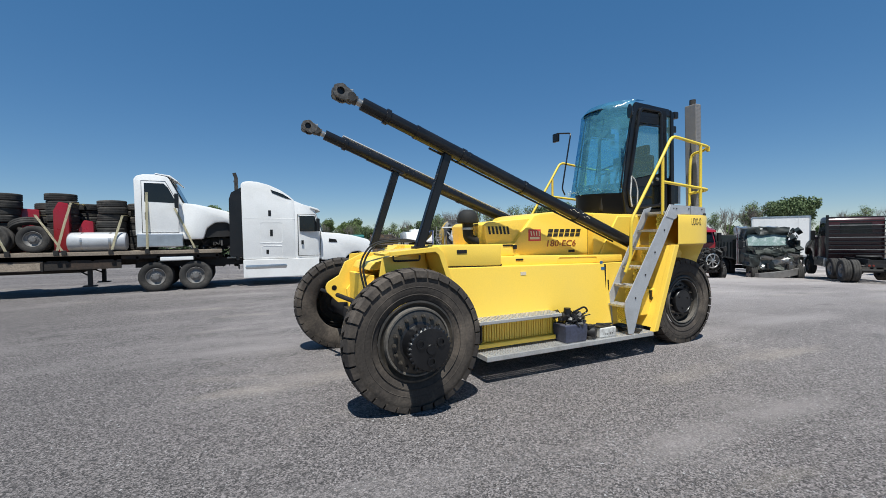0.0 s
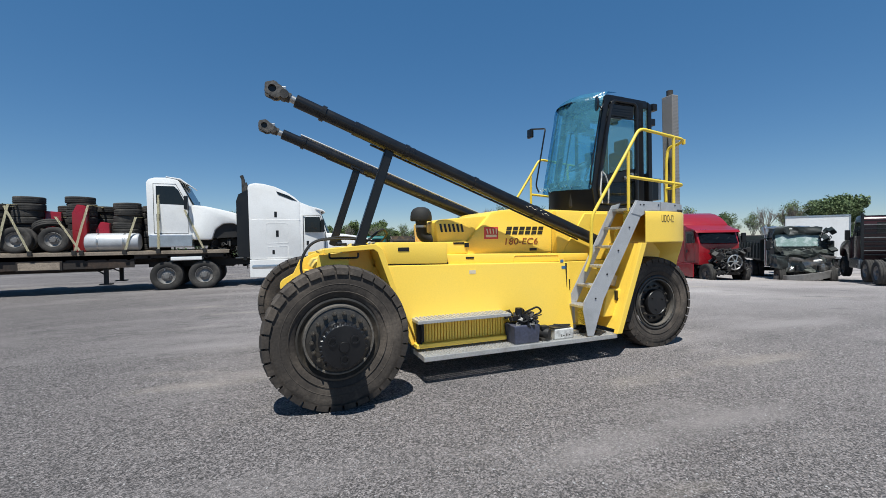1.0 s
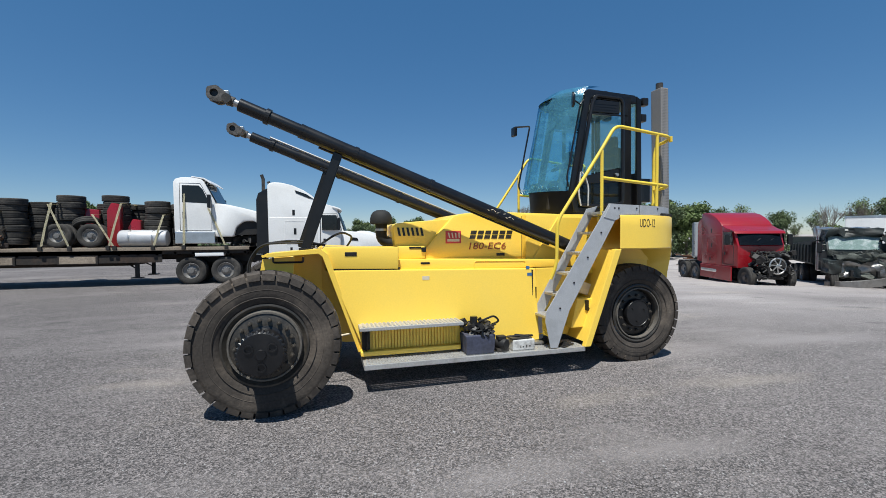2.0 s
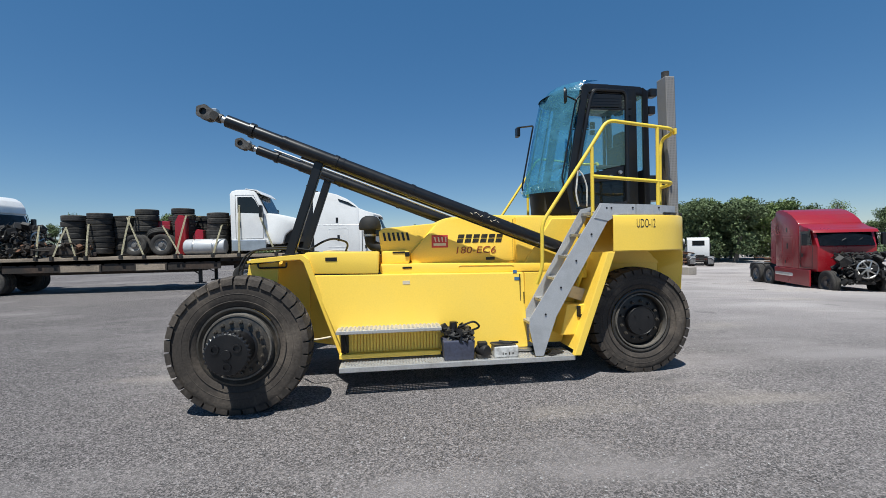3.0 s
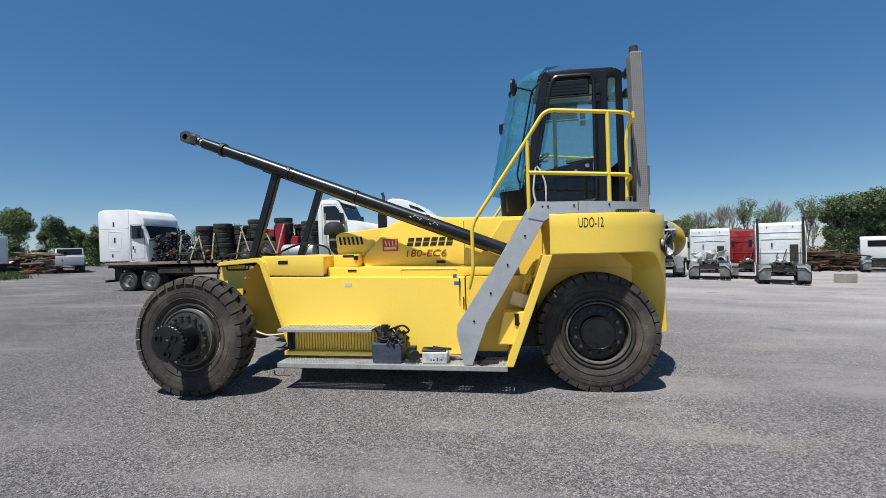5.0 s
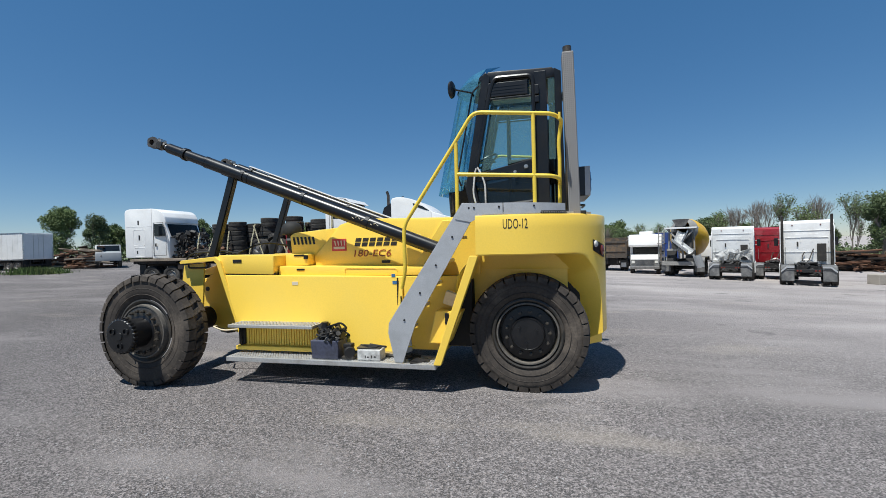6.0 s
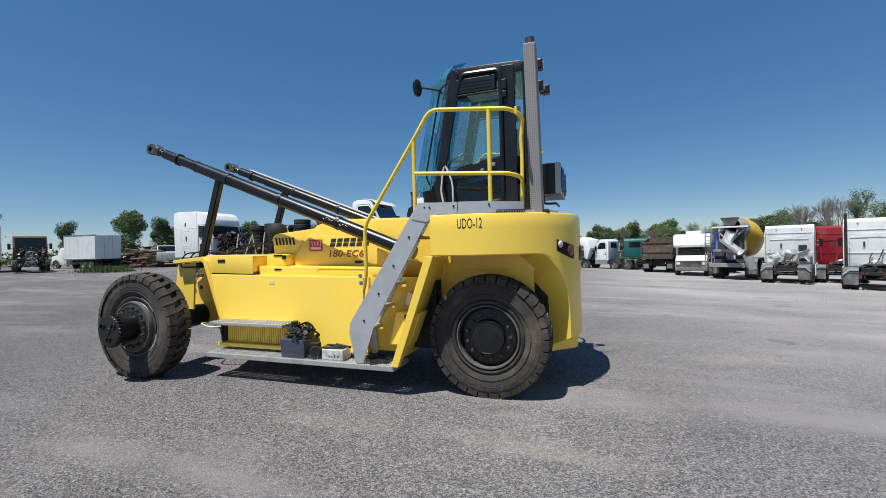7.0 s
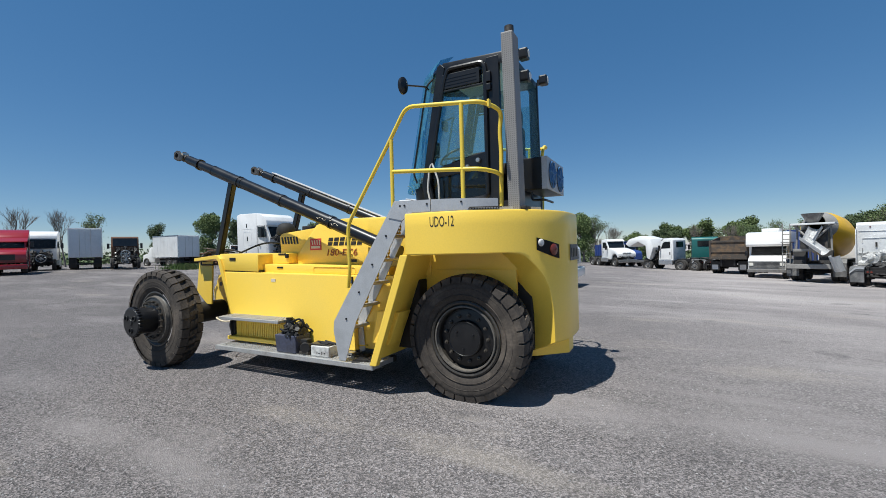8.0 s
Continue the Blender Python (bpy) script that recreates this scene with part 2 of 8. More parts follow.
def prism(bm, poly, a0, a1, axis="y", bevel=0.0, m=None):
    """Extrudes a polygon between a0 and a1 along an axis: the polygon is given in (x, z) for y, (y, z) for x, (x, y) for z."""
    def at(p, a):
        return (p[0], a, p[1]) if axis == "y" else (a, p[0], p[1]) if axis == "x" else (p[0], p[1], a)
    va = [bm.verts.new(at(p, a0)) for p in poly]
    vb = [bm.verts.new(at(p, a1)) for p in poly]
    fs = [bm.faces.new(va), bm.faces.new(vb[::-1])]
    k = len(poly)
    for i in range(k):
        fs.append(bm.faces.new((va[i], vb[i], vb[(i + 1) % k], va[(i + 1) % k])))
    bmesh.ops.recalc_face_normals(bm, faces=fs)
    vs = va + vb
    if bevel:
        es = list({e for f in fs for e in f.edges})
        r = bmesh.ops.bevel(bm, geom=es, offset=bevel, segments=2, affect="EDGES", profile=0.6, clamp_overlap=True)
        vs = list({v for f in r["faces"] for v in f.verts} | {v for v in vs if v.is_valid})
    if m is not None:
        bmesh.ops.transform(bm, matrix=m, verts=vs)
    return vs


def tube(bm, pts, r, seg=10, cap=True, r2=None):
    """A round bar along points; r2: the radius at its end."""
    pts = [Vector(p) for p in pts]
    rings = []
    side = None
    for i, p in enumerate(pts):
        d = (pts[min(i + 1, len(pts) - 1)] - pts[max(i - 1, 0)]).normalized()
        if side is None:
            side = d.cross(Vector((0, 0, 1)) if abs(d.z) < 0.95 else Vector((1, 0, 0))).normalized()
        side = (side - d * side.dot(d)).normalized()
        up = d.cross(side)
        rr = r if r2 is None else r + (r2 - r) * i / (len(pts) - 1)
        rings.append([bm.verts.new(p + rr * (math.cos(2 * math.pi * k / seg) * side + math.sin(2 * math.pi * k / seg) * up)) for k in range(seg)])
    for a, b in zip(rings, rings[1:]):
        for k in range(seg):
            bm.faces.new((a[k], a[(k + 1) % seg], b[(k + 1) % seg], b[k]))
    if cap:
        bm.faces.new(rings[0][::-1])
        bm.faces.new(rings[-1])


def bend(pts, r=0.08, n=4):
    """Points of a bent bar with its corners rounded by r."""
    pts = [Vector(p) for p in pts]
    out = [pts[0]]
    for a, b, c in zip(pts, pts[1:], pts[2:]):
        u, w = (a - b), (c - b)
        k = min(r, u.length * 0.45, w.length * 0.45)
        p, q = b + u.normalized() * k, b + w.normalized() * k
        for i in range(n + 1):
            t = i / n
            out.append(p * (1 - t) ** 2 + b * 2 * t * (1 - t) + q * t * t)
    return out + [pts[-1]]


def lathe(bm, prof, seg=40, m=None, close=False):
    """Turns a profile of (radius, y) round the y axis."""
    rings = []
    for r, y in prof:
        if r < 1e-5:
            rings.append([bm.verts.new((0, y, 0))])
        else:
            rings.append([bm.verts.new((r * math.cos(2 * math.pi * k / seg), y, r * math.sin(2 * math.pi * k / seg))) for k in range(seg)])
    if close:
        rings.append(rings[0])
    for a, b in zip(rings, rings[1:]):
        for k in range(seg):
            j = (k + 1) % seg
            if len(a) == 1 and len(b) > 1:
                bm.faces.new((a[0], b[j], b[k]))
            elif len(b) == 1 and len(a) > 1:
                bm.faces.new((a[k], a[j], b[0]))
            elif len(a) > 1:
                bm.faces.new((a[k], a[j], b[j], b[k]))
    bmesh.ops.recalc_face_normals(bm, faces=bm.faces)
    if m is not None:
        bmesh.ops.transform(bm, matrix=m, verts=list({v for ring in rings for v in ring}))


def lettering(text, size, m, mat, parent, name="lettering", extrude=0.002, shear=0.0):
    """Flat letters from the built-in font, turned into a mesh."""
    cu = bpy.data.curves.new(name, "FONT")
    cu.body, cu.size, cu.extrude, cu.shear = text, size, extrude, shear
    cu.resolution_u = 3
    tmp = new(name + "_curve", cu)
    mesh = bpy.data.meshes.new_from_object(tmp.evaluated_get(bpy.context.evaluated_depsgraph_get()))
    bpy.data.objects.remove(tmp)
    bpy.data.curves.remove(cu)
    mesh.materials.clear()
    mesh.materials.append(mat)
    ob = new(name, mesh)
    ob.parent = parent
    ob.matrix_local = m
    return ob


# ---- ground ----


def height(x, y):
    """The yard: level round the machine, falling gently away behind it, rising towards the far scrap row."""
    d = min(max(0.0, 0.8 * x + 0.6 * y - 12.0), 36.0)
    z = -0.043 * (d * d / 8 if d < 4 else d - 2)
    if x < -18:
        z += 0.022 * min(-18 - x, 24) * min(1.0, (-18 - x) / 4)
    return z


def ground_sheet():
    def steps():
        near = [i * 1.0 for i in range(-60, 61)]
        far = [-2500, -1200, -600, -300, -160, -110, -85, -70]
        return far + near + [-f for f in far[::-1]]
    xs, ys = [x + 4 for x in steps()], [y + 12 for y in steps()]
    verts = [(x, y, height(x, y)) for y in ys for x in xs]
    w = len(xs)
    faces = [(j * w + i, j * w + i + 1, (j + 1) * w + i + 1, (j + 1) * w + i) for j in range(len(ys) - 1) for i in range(w - 1)]
    me = bpy.data.meshes.new("ground")
    me.from_pydata(verts, [], faces)
    me.shade_smooth()
    m = bpy.data.materials.new("grey_gravel")
    m.use_nodes = True
    n, l = m.node_tree.nodes, m.node_tree.links
    p = n["Principled BSDF"]
    co = n.new("ShaderNodeTexCoord")

    def noise_at(scale, detail=4, rough=0.55, vec=None):
        q = n.new("ShaderNodeTexNoise")
        q.inputs["Scale"].default_value, q.inputs["Detail"].default_value, q.inputs["Roughness"].default_value = scale, detail, rough
        l.new(vec or co.outputs["Object"], q.inputs["Vector"])
        return q.outputs["Fac"]

    def remap(v, a, b, lo, hi):
        q = n.new("ShaderNodeMapRange")
        q.inputs["From Min"].default_value, q.inputs["From Max"].default_value = a, b
        q.inputs["To Min"].default_value, q.inputs["To Max"].default_value = lo, hi
        l.new(v, q.inputs["Value"])
        return q.outputs[0]

    def mixed(fac, a, b):
        q = n.new("ShaderNodeMix")
        q.data_type = "RGBA"
        for k, v in (("A", a), ("B", b)):
            if isinstance(v, tuple):
                q.inputs[k].default_value = v
            else:
                l.new(v, q.inputs[k])
        l.new(fac, q.inputs["Factor"])
        return q.outputs["Result"]

    # crushed stone: each grain has its own value
    cells = n.new("ShaderNodeTexVoronoi")
    cells.inputs["Scale"].default_value = 88
    l.new(co.outputs["Object"], cells.inputs["Vector"])
    grains = n.new("ShaderNodeSeparateColor")
    l.new(cells.outputs["Color"], grains.inputs[0])
    stone = mixed(remap(grains.outputs[0], 0.15, 0.95, 0.0, 1.0), (0.073, 0.069, 0.068, 1), (0.325, 0.291, 0.284, 1))
    # coarser lumps among the grains
    lumps = n.new("ShaderNodeTexVoronoi")
    lumps.inputs["Scale"].default_value = 44
    l.new(co.outputs["Object"], lumps.inputs["Vector"])
    lump = n.new("ShaderNodeSeparateColor")
    l.new(lumps.outputs["Color"], lump.inputs[0])
    coarse = n.new("ShaderNodeHueSaturation")
    l.new(stone, coarse.inputs["Color"])
    l.new(remap(lump.outputs[1], 0.1, 0.95, 0.77, 1.24), coarse.inputs["Value"])
    stone = coarse.outputs[0]
    # packed fines and dust in long patches
    stretch = n.new("ShaderNodeMapping")
    stretch.inputs["Scale"].default_value = (0.35, 1.0, 1.0)
    stretch.inputs["Rotation"].default_value = (0, 0, radians(-22))
    l.new(co.outputs["Object"], stretch.inputs["Vector"])
    dust = remap(noise_at(0.45, 8, 0.66, stretch.outputs[0]), 0.50, 0.66, 0.0, 0.85)
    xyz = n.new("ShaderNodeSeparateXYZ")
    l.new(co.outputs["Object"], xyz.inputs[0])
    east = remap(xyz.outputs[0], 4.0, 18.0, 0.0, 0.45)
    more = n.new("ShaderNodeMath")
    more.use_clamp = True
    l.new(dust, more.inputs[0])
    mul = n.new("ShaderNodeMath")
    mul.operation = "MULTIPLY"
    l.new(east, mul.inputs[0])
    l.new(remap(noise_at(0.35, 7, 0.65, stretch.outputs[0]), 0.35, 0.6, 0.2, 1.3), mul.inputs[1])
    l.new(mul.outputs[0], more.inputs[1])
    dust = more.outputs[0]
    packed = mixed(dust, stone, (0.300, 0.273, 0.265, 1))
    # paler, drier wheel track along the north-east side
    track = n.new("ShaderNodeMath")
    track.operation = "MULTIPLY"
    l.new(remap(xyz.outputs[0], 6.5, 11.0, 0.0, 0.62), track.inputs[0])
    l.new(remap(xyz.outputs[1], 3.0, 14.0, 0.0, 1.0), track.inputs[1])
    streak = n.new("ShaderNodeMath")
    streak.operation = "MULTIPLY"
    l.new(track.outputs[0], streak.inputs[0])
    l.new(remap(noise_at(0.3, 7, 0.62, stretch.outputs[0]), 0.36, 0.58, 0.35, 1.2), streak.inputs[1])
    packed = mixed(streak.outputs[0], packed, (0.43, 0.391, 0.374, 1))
    sand = remap(noise_at(0.62, 6, 0.6, stretch.outputs[0]), 0.58, 0.70, 0.0, 0.45)
    packed = mixed(sand, packed, (0.42, 0.37, 0.315, 1))
    oil = remap(noise_at(0.8, 5, 0.6), 0.28, 0.38, 0.55, 0.0)
    worn = mixed(oil, packed, (0.07, 0.068, 0.07, 1))
    tone = n.new("ShaderNodeHueSaturation")
    l.new(worn, tone.inputs["Color"])
    l.new(remap(noise_at(0.16, 6, 0.6), 0.3, 0.7, 0.80, 1.18), tone.inputs["Value"])
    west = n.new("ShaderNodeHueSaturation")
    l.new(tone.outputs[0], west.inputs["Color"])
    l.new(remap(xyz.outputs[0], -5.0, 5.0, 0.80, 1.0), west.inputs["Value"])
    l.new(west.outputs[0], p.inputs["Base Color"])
    p.inputs["Roughness"].default_value = 0.9
    p.inputs["Specular IOR Level"].default_value = 0.25
    add = n.new("ShaderNodeMath")
    l.new(cells.outputs["Distance"], add.inputs[0])
    l.new(noise_at(190, 3), add.inputs[1])
    bp = n.new("ShaderNodeBump")
    bp.inputs["Strength"].default_value, bp.inputs["Distance"].default_value = 0.8, 0.014
    l.new(add.outputs[0], bp.inputs["Height"])
    l.new(bp.outputs[0], p.inputs["Normal"])
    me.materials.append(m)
    g = new("ground", me)
    return tagged(g, "grey crushed-stone yard with dusty tracks", "ground", kind="structure")


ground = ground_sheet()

# ---- the yellow container handler ----
YC = 5.62          # its middle line
BASE = (4.2, YC, 0.0)
handler = thing("container_handler", pose(*BASE), "yellow container handler without mast, black lift cylinders laid back", "container handler")


def mp(name, bm, mat, label="", parent=None, smooth=False):
    """A part of the machine, built in the yard's own coordinates."""
    bmesh.ops.transform(bm, matrix=Matrix.Translation([-c for c in BASE]), verts=bm.verts)
    return part(name, bm, mat, parent or handler, label, smooth)


def mirrored(y):
    return 2 * YC - y


# main frame, between the wheels
b = bmn()
prism(b, [(1.50, 0.62), (2.55, 0.42), (7.0, 0.42), (7.0, 1.30), (1.75, 1.36), (1.46, 1.05)], 5.14, 5.20, bevel=0.008)
prism(b, [(1.50, 0.62), (2.55, 0.42), (7.0, 0.42), (7.0, 1.30), (1.75, 1.36), (1.46, 1.05)], mirrored(5.20), mirrored(5.14), bevel=0.008)
box(b, 1.5, 1.62, 5.2, mirrored(5.2), 0.7, 1.3, 0.01)
box(b, 2.5, 6.9, 5.2, mirrored(5.2), 0.5, 0.58)
mp("frame", b, YELLOW)
b = bmn()
box(b, 2.72, 5.9, 4.78, mirrored(4.78), 0.46, 1.30, 0.02)
box(b, 5.9, 7.2, 5.06, mirrored(5.06), 0.5, 1.5, 0.02)
mp("drive_line", b, DARK, "greasy dark engine and tanks inside the frame")

# mast bearings: plates with an eye at the front
for y, XB, ZB in ((5.11, 1.74, 1.15), (mirrored(5.11), 1.30, 1.07)):
    b = bmn()
    k = [(XB + 0.115 * math.cos(a), ZB + 0.115 * math.sin(a)) for a in [radians(v) for v in range(110, 230, 20)]]
    prism(b, [(2.26, 1.575), (max(1.72, XB + 0.2), 1.545), (XB + 0.16, ZB + 0.36), (XB + 0.07, ZB + 0.17)] + k + [(XB + 0.05, ZB - 0.21), (XB + 0.20, ZB - 0.22), (2.26, 0.70)], y - 0.022, y + 0.022, bevel=0.006)
    br = mp("mast_bracket", b, YELLOW)
    b = bmn()
    tube(b, [(XB, y - 0.026, ZB), (XB, y + 0.026, ZB)], 0.036, 16)
    mp("pin_hole", b, BLACK, parent=br)
b = bmn()
tube(b, [(1.45, 5.2, 0.95), (1.32, 6.0, 0.98)], 0.03, 10)
tube(b, [(1.2, 6.55, 1.0), (1.3, 6.2, 0.98)], 0.025, 8)
box(b, 1.42, 1.50, 5.7, 6.1, 0.35, 0.8, 0.01)
mp("tow_linkage", b, DARK)
for s in (1, -1):
    b = bmn()
    yi, yo = (4.72, 5.16) if s > 0 else (mirrored(5.16), mirrored(4.72))
    # fender: level top, then a slanting back wall down to the step
    xf = 1.60 if s > 0 else 2.10
    top = [(xf, 1.575), (xf + 0.08, 1.60), (2.24, 1.645), (2.32, 1.58), (2.72, 0.40), (2.69, 0.39), (2.27, 1.56), (2.22, 1.605), (xf + 0.08, 1.565), (xf + 0.01, 1.55)]
    prism(b, top, yi, yo)
    mp("front_fender", b, YELLOW)
    # flange along the outer edge of the fender
    b = bmn()
    ye = 4.70 if s > 0 else mirrored(4.70)
    prism(b, [(xf + 0.06, 1.60), (2.245, 1.648), (2.325, 1.585), (2.725, 0.40), (2.665, 0.40), (2.265, 1.55), (2.22, 1.585), (xf + 0.06, 1.55)], ye - 0.025, ye + 0.025, bevel=0.006)
    mp("fender_flange", b, YELLOW)
    b = bmn()
    tube(b, bend([(1.72, ye + 0.06 * s, 1.55), (1.72, ye + 0.06 * s, 1.49), (2.05, ye + 0.06 * s, 1.49), (2.05, ye + 0.06 * s, 1.55)], 0.04), 0.012, 8)
    mp("grab_handle", b, BLACK)
    # inner frame plate behind the wheel and the liner under the fender
    b = bmn()
    y0, y1 = (4.80, 4.83) if s > 0 else (mirrored(4.83), mirrored(4.80))
    prism(b, [(1.60, 1.53), (1.95, 1.555), (1.90, 0.84), (1.78, 0.84), (1.52, 1.05)], y0, y1, bevel=0.006)
    mp("frame_plate", b, YELLOW)
    b = bmn()
    y0, y1 = (5.12, 5.15) if s > 0 else (mirrored(5.15), mirrored(5.12))
    prism(b, [(1.92, 1.555), (2.22, 1.57), (2.64, 0.46), (1.92, 0.66)], y0, y1)
    mp("fender_liner", b, YELLOW)

# side tanks: one welded panel on each side
for s in (1, -1):
    b = bmn()
    q = [(2.34, 1.375), (2.40, 1.385), (5.02, 1.345), (5.03, 0.40), (2.74, 0.40)]
    vs = prism(b, q, 4.70 if s > 0 else mirrored(5.15), 5.15 if s > 0 else mirrored(4.70), bevel=0.012)
    for v in b.verts:  # the foot stands a little further out than the top
        if s > 0 and v.co.y < 4.8:
            v.co.y -= 0.09 * (1.375 - v.co.z)
        if s < 0 and v.co.y > mirrored(4.8):
            v.co.y += 0.09 * (1.375 - v.co.z)
    side = mp("side_panel", b, YELLOW)
    if s > 0:
        b = bmn()
        prism(b, [(4.955, 1.33), (4.963, 1.33), (4.963, 0.42), (4.955, 0.42)], 4.665, 4.705)
        mp("panel_seam", b, DARK, parent=side)
        for x, z, w, h, mt in ((3.50, 1.265, 0.09, 0.045, STICKER), (4.93, 1.27, 0.08, 0.04, STICKER_BLUE), (4.90, 1.36, 0.05, 0.04, STICKER_BLUE)):
            b = bmn()
            yy = 4.70 - 0.09 * (1.375 - z) - 0.004
            box(b, x - w / 2, x + w / 2, yy - 0.002, yy + 0.004, z - h / 2, z + h / 2)
            mp("sticker", b, mt, parent=side)
        b = bmn()
        box(b, 5.0, 5.012, 4.655, 4.68, 0.95, 1.1, 0.004)
        mp("latch_slot", b, BLACK, parent=side)

# boxes and ledge above the tank
b = bmn()
prism(b, [(2.33, 1.405), (3.16, 1.385), (3.17, 1.64), (3.15, 1.655), (2.29, 1.665), (2.26, 1.63)], 4.705, 5.30, bevel=0.02)
front_box = mp("front_locker", b, YELLOW, smooth=True)
b = bmn()
box(b, 2.52, 2.66, 4.697, 4.72, 1.555, 1.60, 0.006)
mp("lid_handle", b, BLACK, parent=front_box)
b = bmn()
box(b, 2.36, 3.18, 4.715, 5.2, 1.373, 1.405)
mp("lid_gap", b, DARK, parent=front_box)
b = bmn()
box(b, 3.2, 3.56, 4.93, 5.3, 1.49, 1.655, 0.025)
second_box = mp("small_locker", b, YELLOW, smooth=True)
b = bmn()
box(b, 3.34, 3.5, 4.922, 4.94, 1.625, 1.65, 0.005)
box(b, 3.50, 3.56, 4.905, 4.935, 1.58, 1.64, 0.01)
mp("latch", b, BLACK, parent=second_box)
b = bmn()
prism(b, [(3.175, 1.36), (5.45, 1.345), (5.45, 1.455), (3.2, 1.495), (3.175, 1.48)], 4.80, 5.35, bevel=0.018)
ledge = mp("ledge_cover", b, YELLOW, smooth=True)
b = bmn()
box(b, 3.46, 3.58, 4.792, 4.81, 1.43, 1.455, 0.005)
mp("lid_handle", b, BLACK, parent=ledge)
b = bmn()
tube(b, bend([(4.18, 4.797, 1.375), (4.18, 4.797, 1.455), (4.92, 4.797, 1.445), (4.92, 4.797, 1.365)], 0.05), 0.006, 6)
mp("pressed_rim", b, YELLOW, parent=ledge)
b = bmn()
prism(b, [(2.3, 1.40), (5.4, 1.35), (5.4, 1.50), (2.3, 1.66)], mirrored(5.3), mirrored(4.75), bevel=0.02)
mp("far_lockers", b, YELLOW)
b = bmn()
prism(b, [(1.55, 1.36), (3.3, 1.36), (3.3, 1.60), (2.2, 1.60), (1.6, 1.45)], 5.19, mirrored(5.19), bevel=0.02)
mp("front_deck", b, YELLOW)

# hood
b = bmn()
yl, yr = 5.06, mirrored(5.06)
hood_poly = [(3.60, 1.44), (3.56, 1.60), (3.98, 2.06), (4.10, 2.09), (4.46, 2.125), (5.60, 2.10), (5.70, 2.06), (5.70, 1.44)]
prism(b, hood_poly, yl, yr, bevel=0.05)
hood = mp("hood", b, YELLOW, smooth=True)
b = bmn()
prism(b, [(3.20, 1.52), (3.16, 1.92), (3.22, 1.96), (3.95, 2.02), (3.70, 1.72), (3.62, 1.52)], yl + 0.05, yr - 0.05, bevel=0.03)
hood_nose = mp("hood_nose", b, YELLOW, smooth=True)
for i in range(6):
    b = bmn()
    x = 3.235 + i * 0.062
    prism(b, [(x, 1.79), (x + 0.03, 1.79), (x + 0.008, 1.90), (x - 0.022, 1.90)], yl + 0.044, yl + 0.06)
    mp("vent_slot", b, BLACK, parent=hood_nose)
b = bmn()
box(b, 4.605, 4.73, yl - 0.004, yl + 0.012, 1.505, 1.545, 0.005)
box(b, 4.985, 4.99, yl - 0.003, yl + 0.01, 1.46, 2.06)
mp("hood_latch", b, BLACK, parent=hood)
# marks on the hood: a red emblem, dark block shapes and the type number
b = bmn()
box(b, 3.865, 4.085, yl - 0.004, yl + 0.006, 1.685, 1.855)
emblem = mp("emblem", b, LOGO_RED, "square red emblem with pale strokes", parent=hood)
b = bmn()
for i in range(4):
    prism(b, [(3.895 + i * 0.05, 1.83), (3.915 + i * 0.05, 1.83), (3.93 + i * 0.045, 1.76), (3.915 + i * 0.045, 1.76)], yl - 0.007, yl)
box(b, 3.89, 4.06, yl - 0.007, yl, 1.71, 1.745)
mp("emblem_stroke", b, STICKER, parent=emblem)
for i in range(6):
    b = bmn()
    x0 = 4.205 + i * 0.107
    for z0, z1 in ((1.745, 1.795), (1.808, 1.858)):
        k0, k1 = (z0 - 1.745) * 0.25, (z1 - 1.745) * 0.25
        prism(b, [(x0 + k0, z0), (x0 + 0.082 + k0, z0), (x0 + 0.082 + k1, z1), (x0 + k1, z1)], yl - 0.004, yl + 0.004)
    mp("name_bar", b, DECAL_BLACK, parent=hood)
lettering("180-EC6", 0.135, Matrix.Translation((4.165 - BASE[0], yl - 0.005 - BASE[1], 1.60)) @ pose(0, 0, 0, 90) @ Matrix.Diagonal((1.22, 1, 1, 1)), DECAL_RED, hood, "type_number", shear=0.15)

# engine hood behind the hood, under the cab
b = bmn()
box(b, 5.0, 7.1, 4.95, mirrored(4.95), 1.4, 2.09, 0.03)
mp("rear_cover", b, YELLOW, smooth=True)

# air intake
b = bmn()
lathe(b, [(0.0, 0.175), (0.06, 0.17), (0.11, 0.145), (0.14, 0.10), (0.15, 0.05), (0.152, 0.0), (0.145, -0.02), (0.08, -0.02), (0.075, -0.10), (0.0, -0.10)], 28, Matrix.Translation((3.04, 5.36, 1.97)) @ pose(0, 0, 0, 90))
tube(b, bend([(3.04, 5.36, 1.90), (3.04, 5.36, 1.74), (3.25, 5.36, 1.66)], 0.1), 0.075, 16)
intake = mp("air_intake", b, HOSE, "black mushroom air intake with elbow pipe", smooth=True)
b = bmn()
lathe(b, [(0.083, 0), (0.083, 0.03)], 24, Matrix.Translation((3.04, 5.36, 1.86)) @ pose(0, 0, 0, 90))
mp("clamp_band", b, STEEL, parent=intake)

LUG = material("worn_grey_casting", (0.12, 0.11, 0.10, 1), 0.5, metal=0.5, dirt=(0.03, 0.025, 0.02, 1), amount=0.8, coarse=9, fine=40, grain=0.3, bump=0.3)
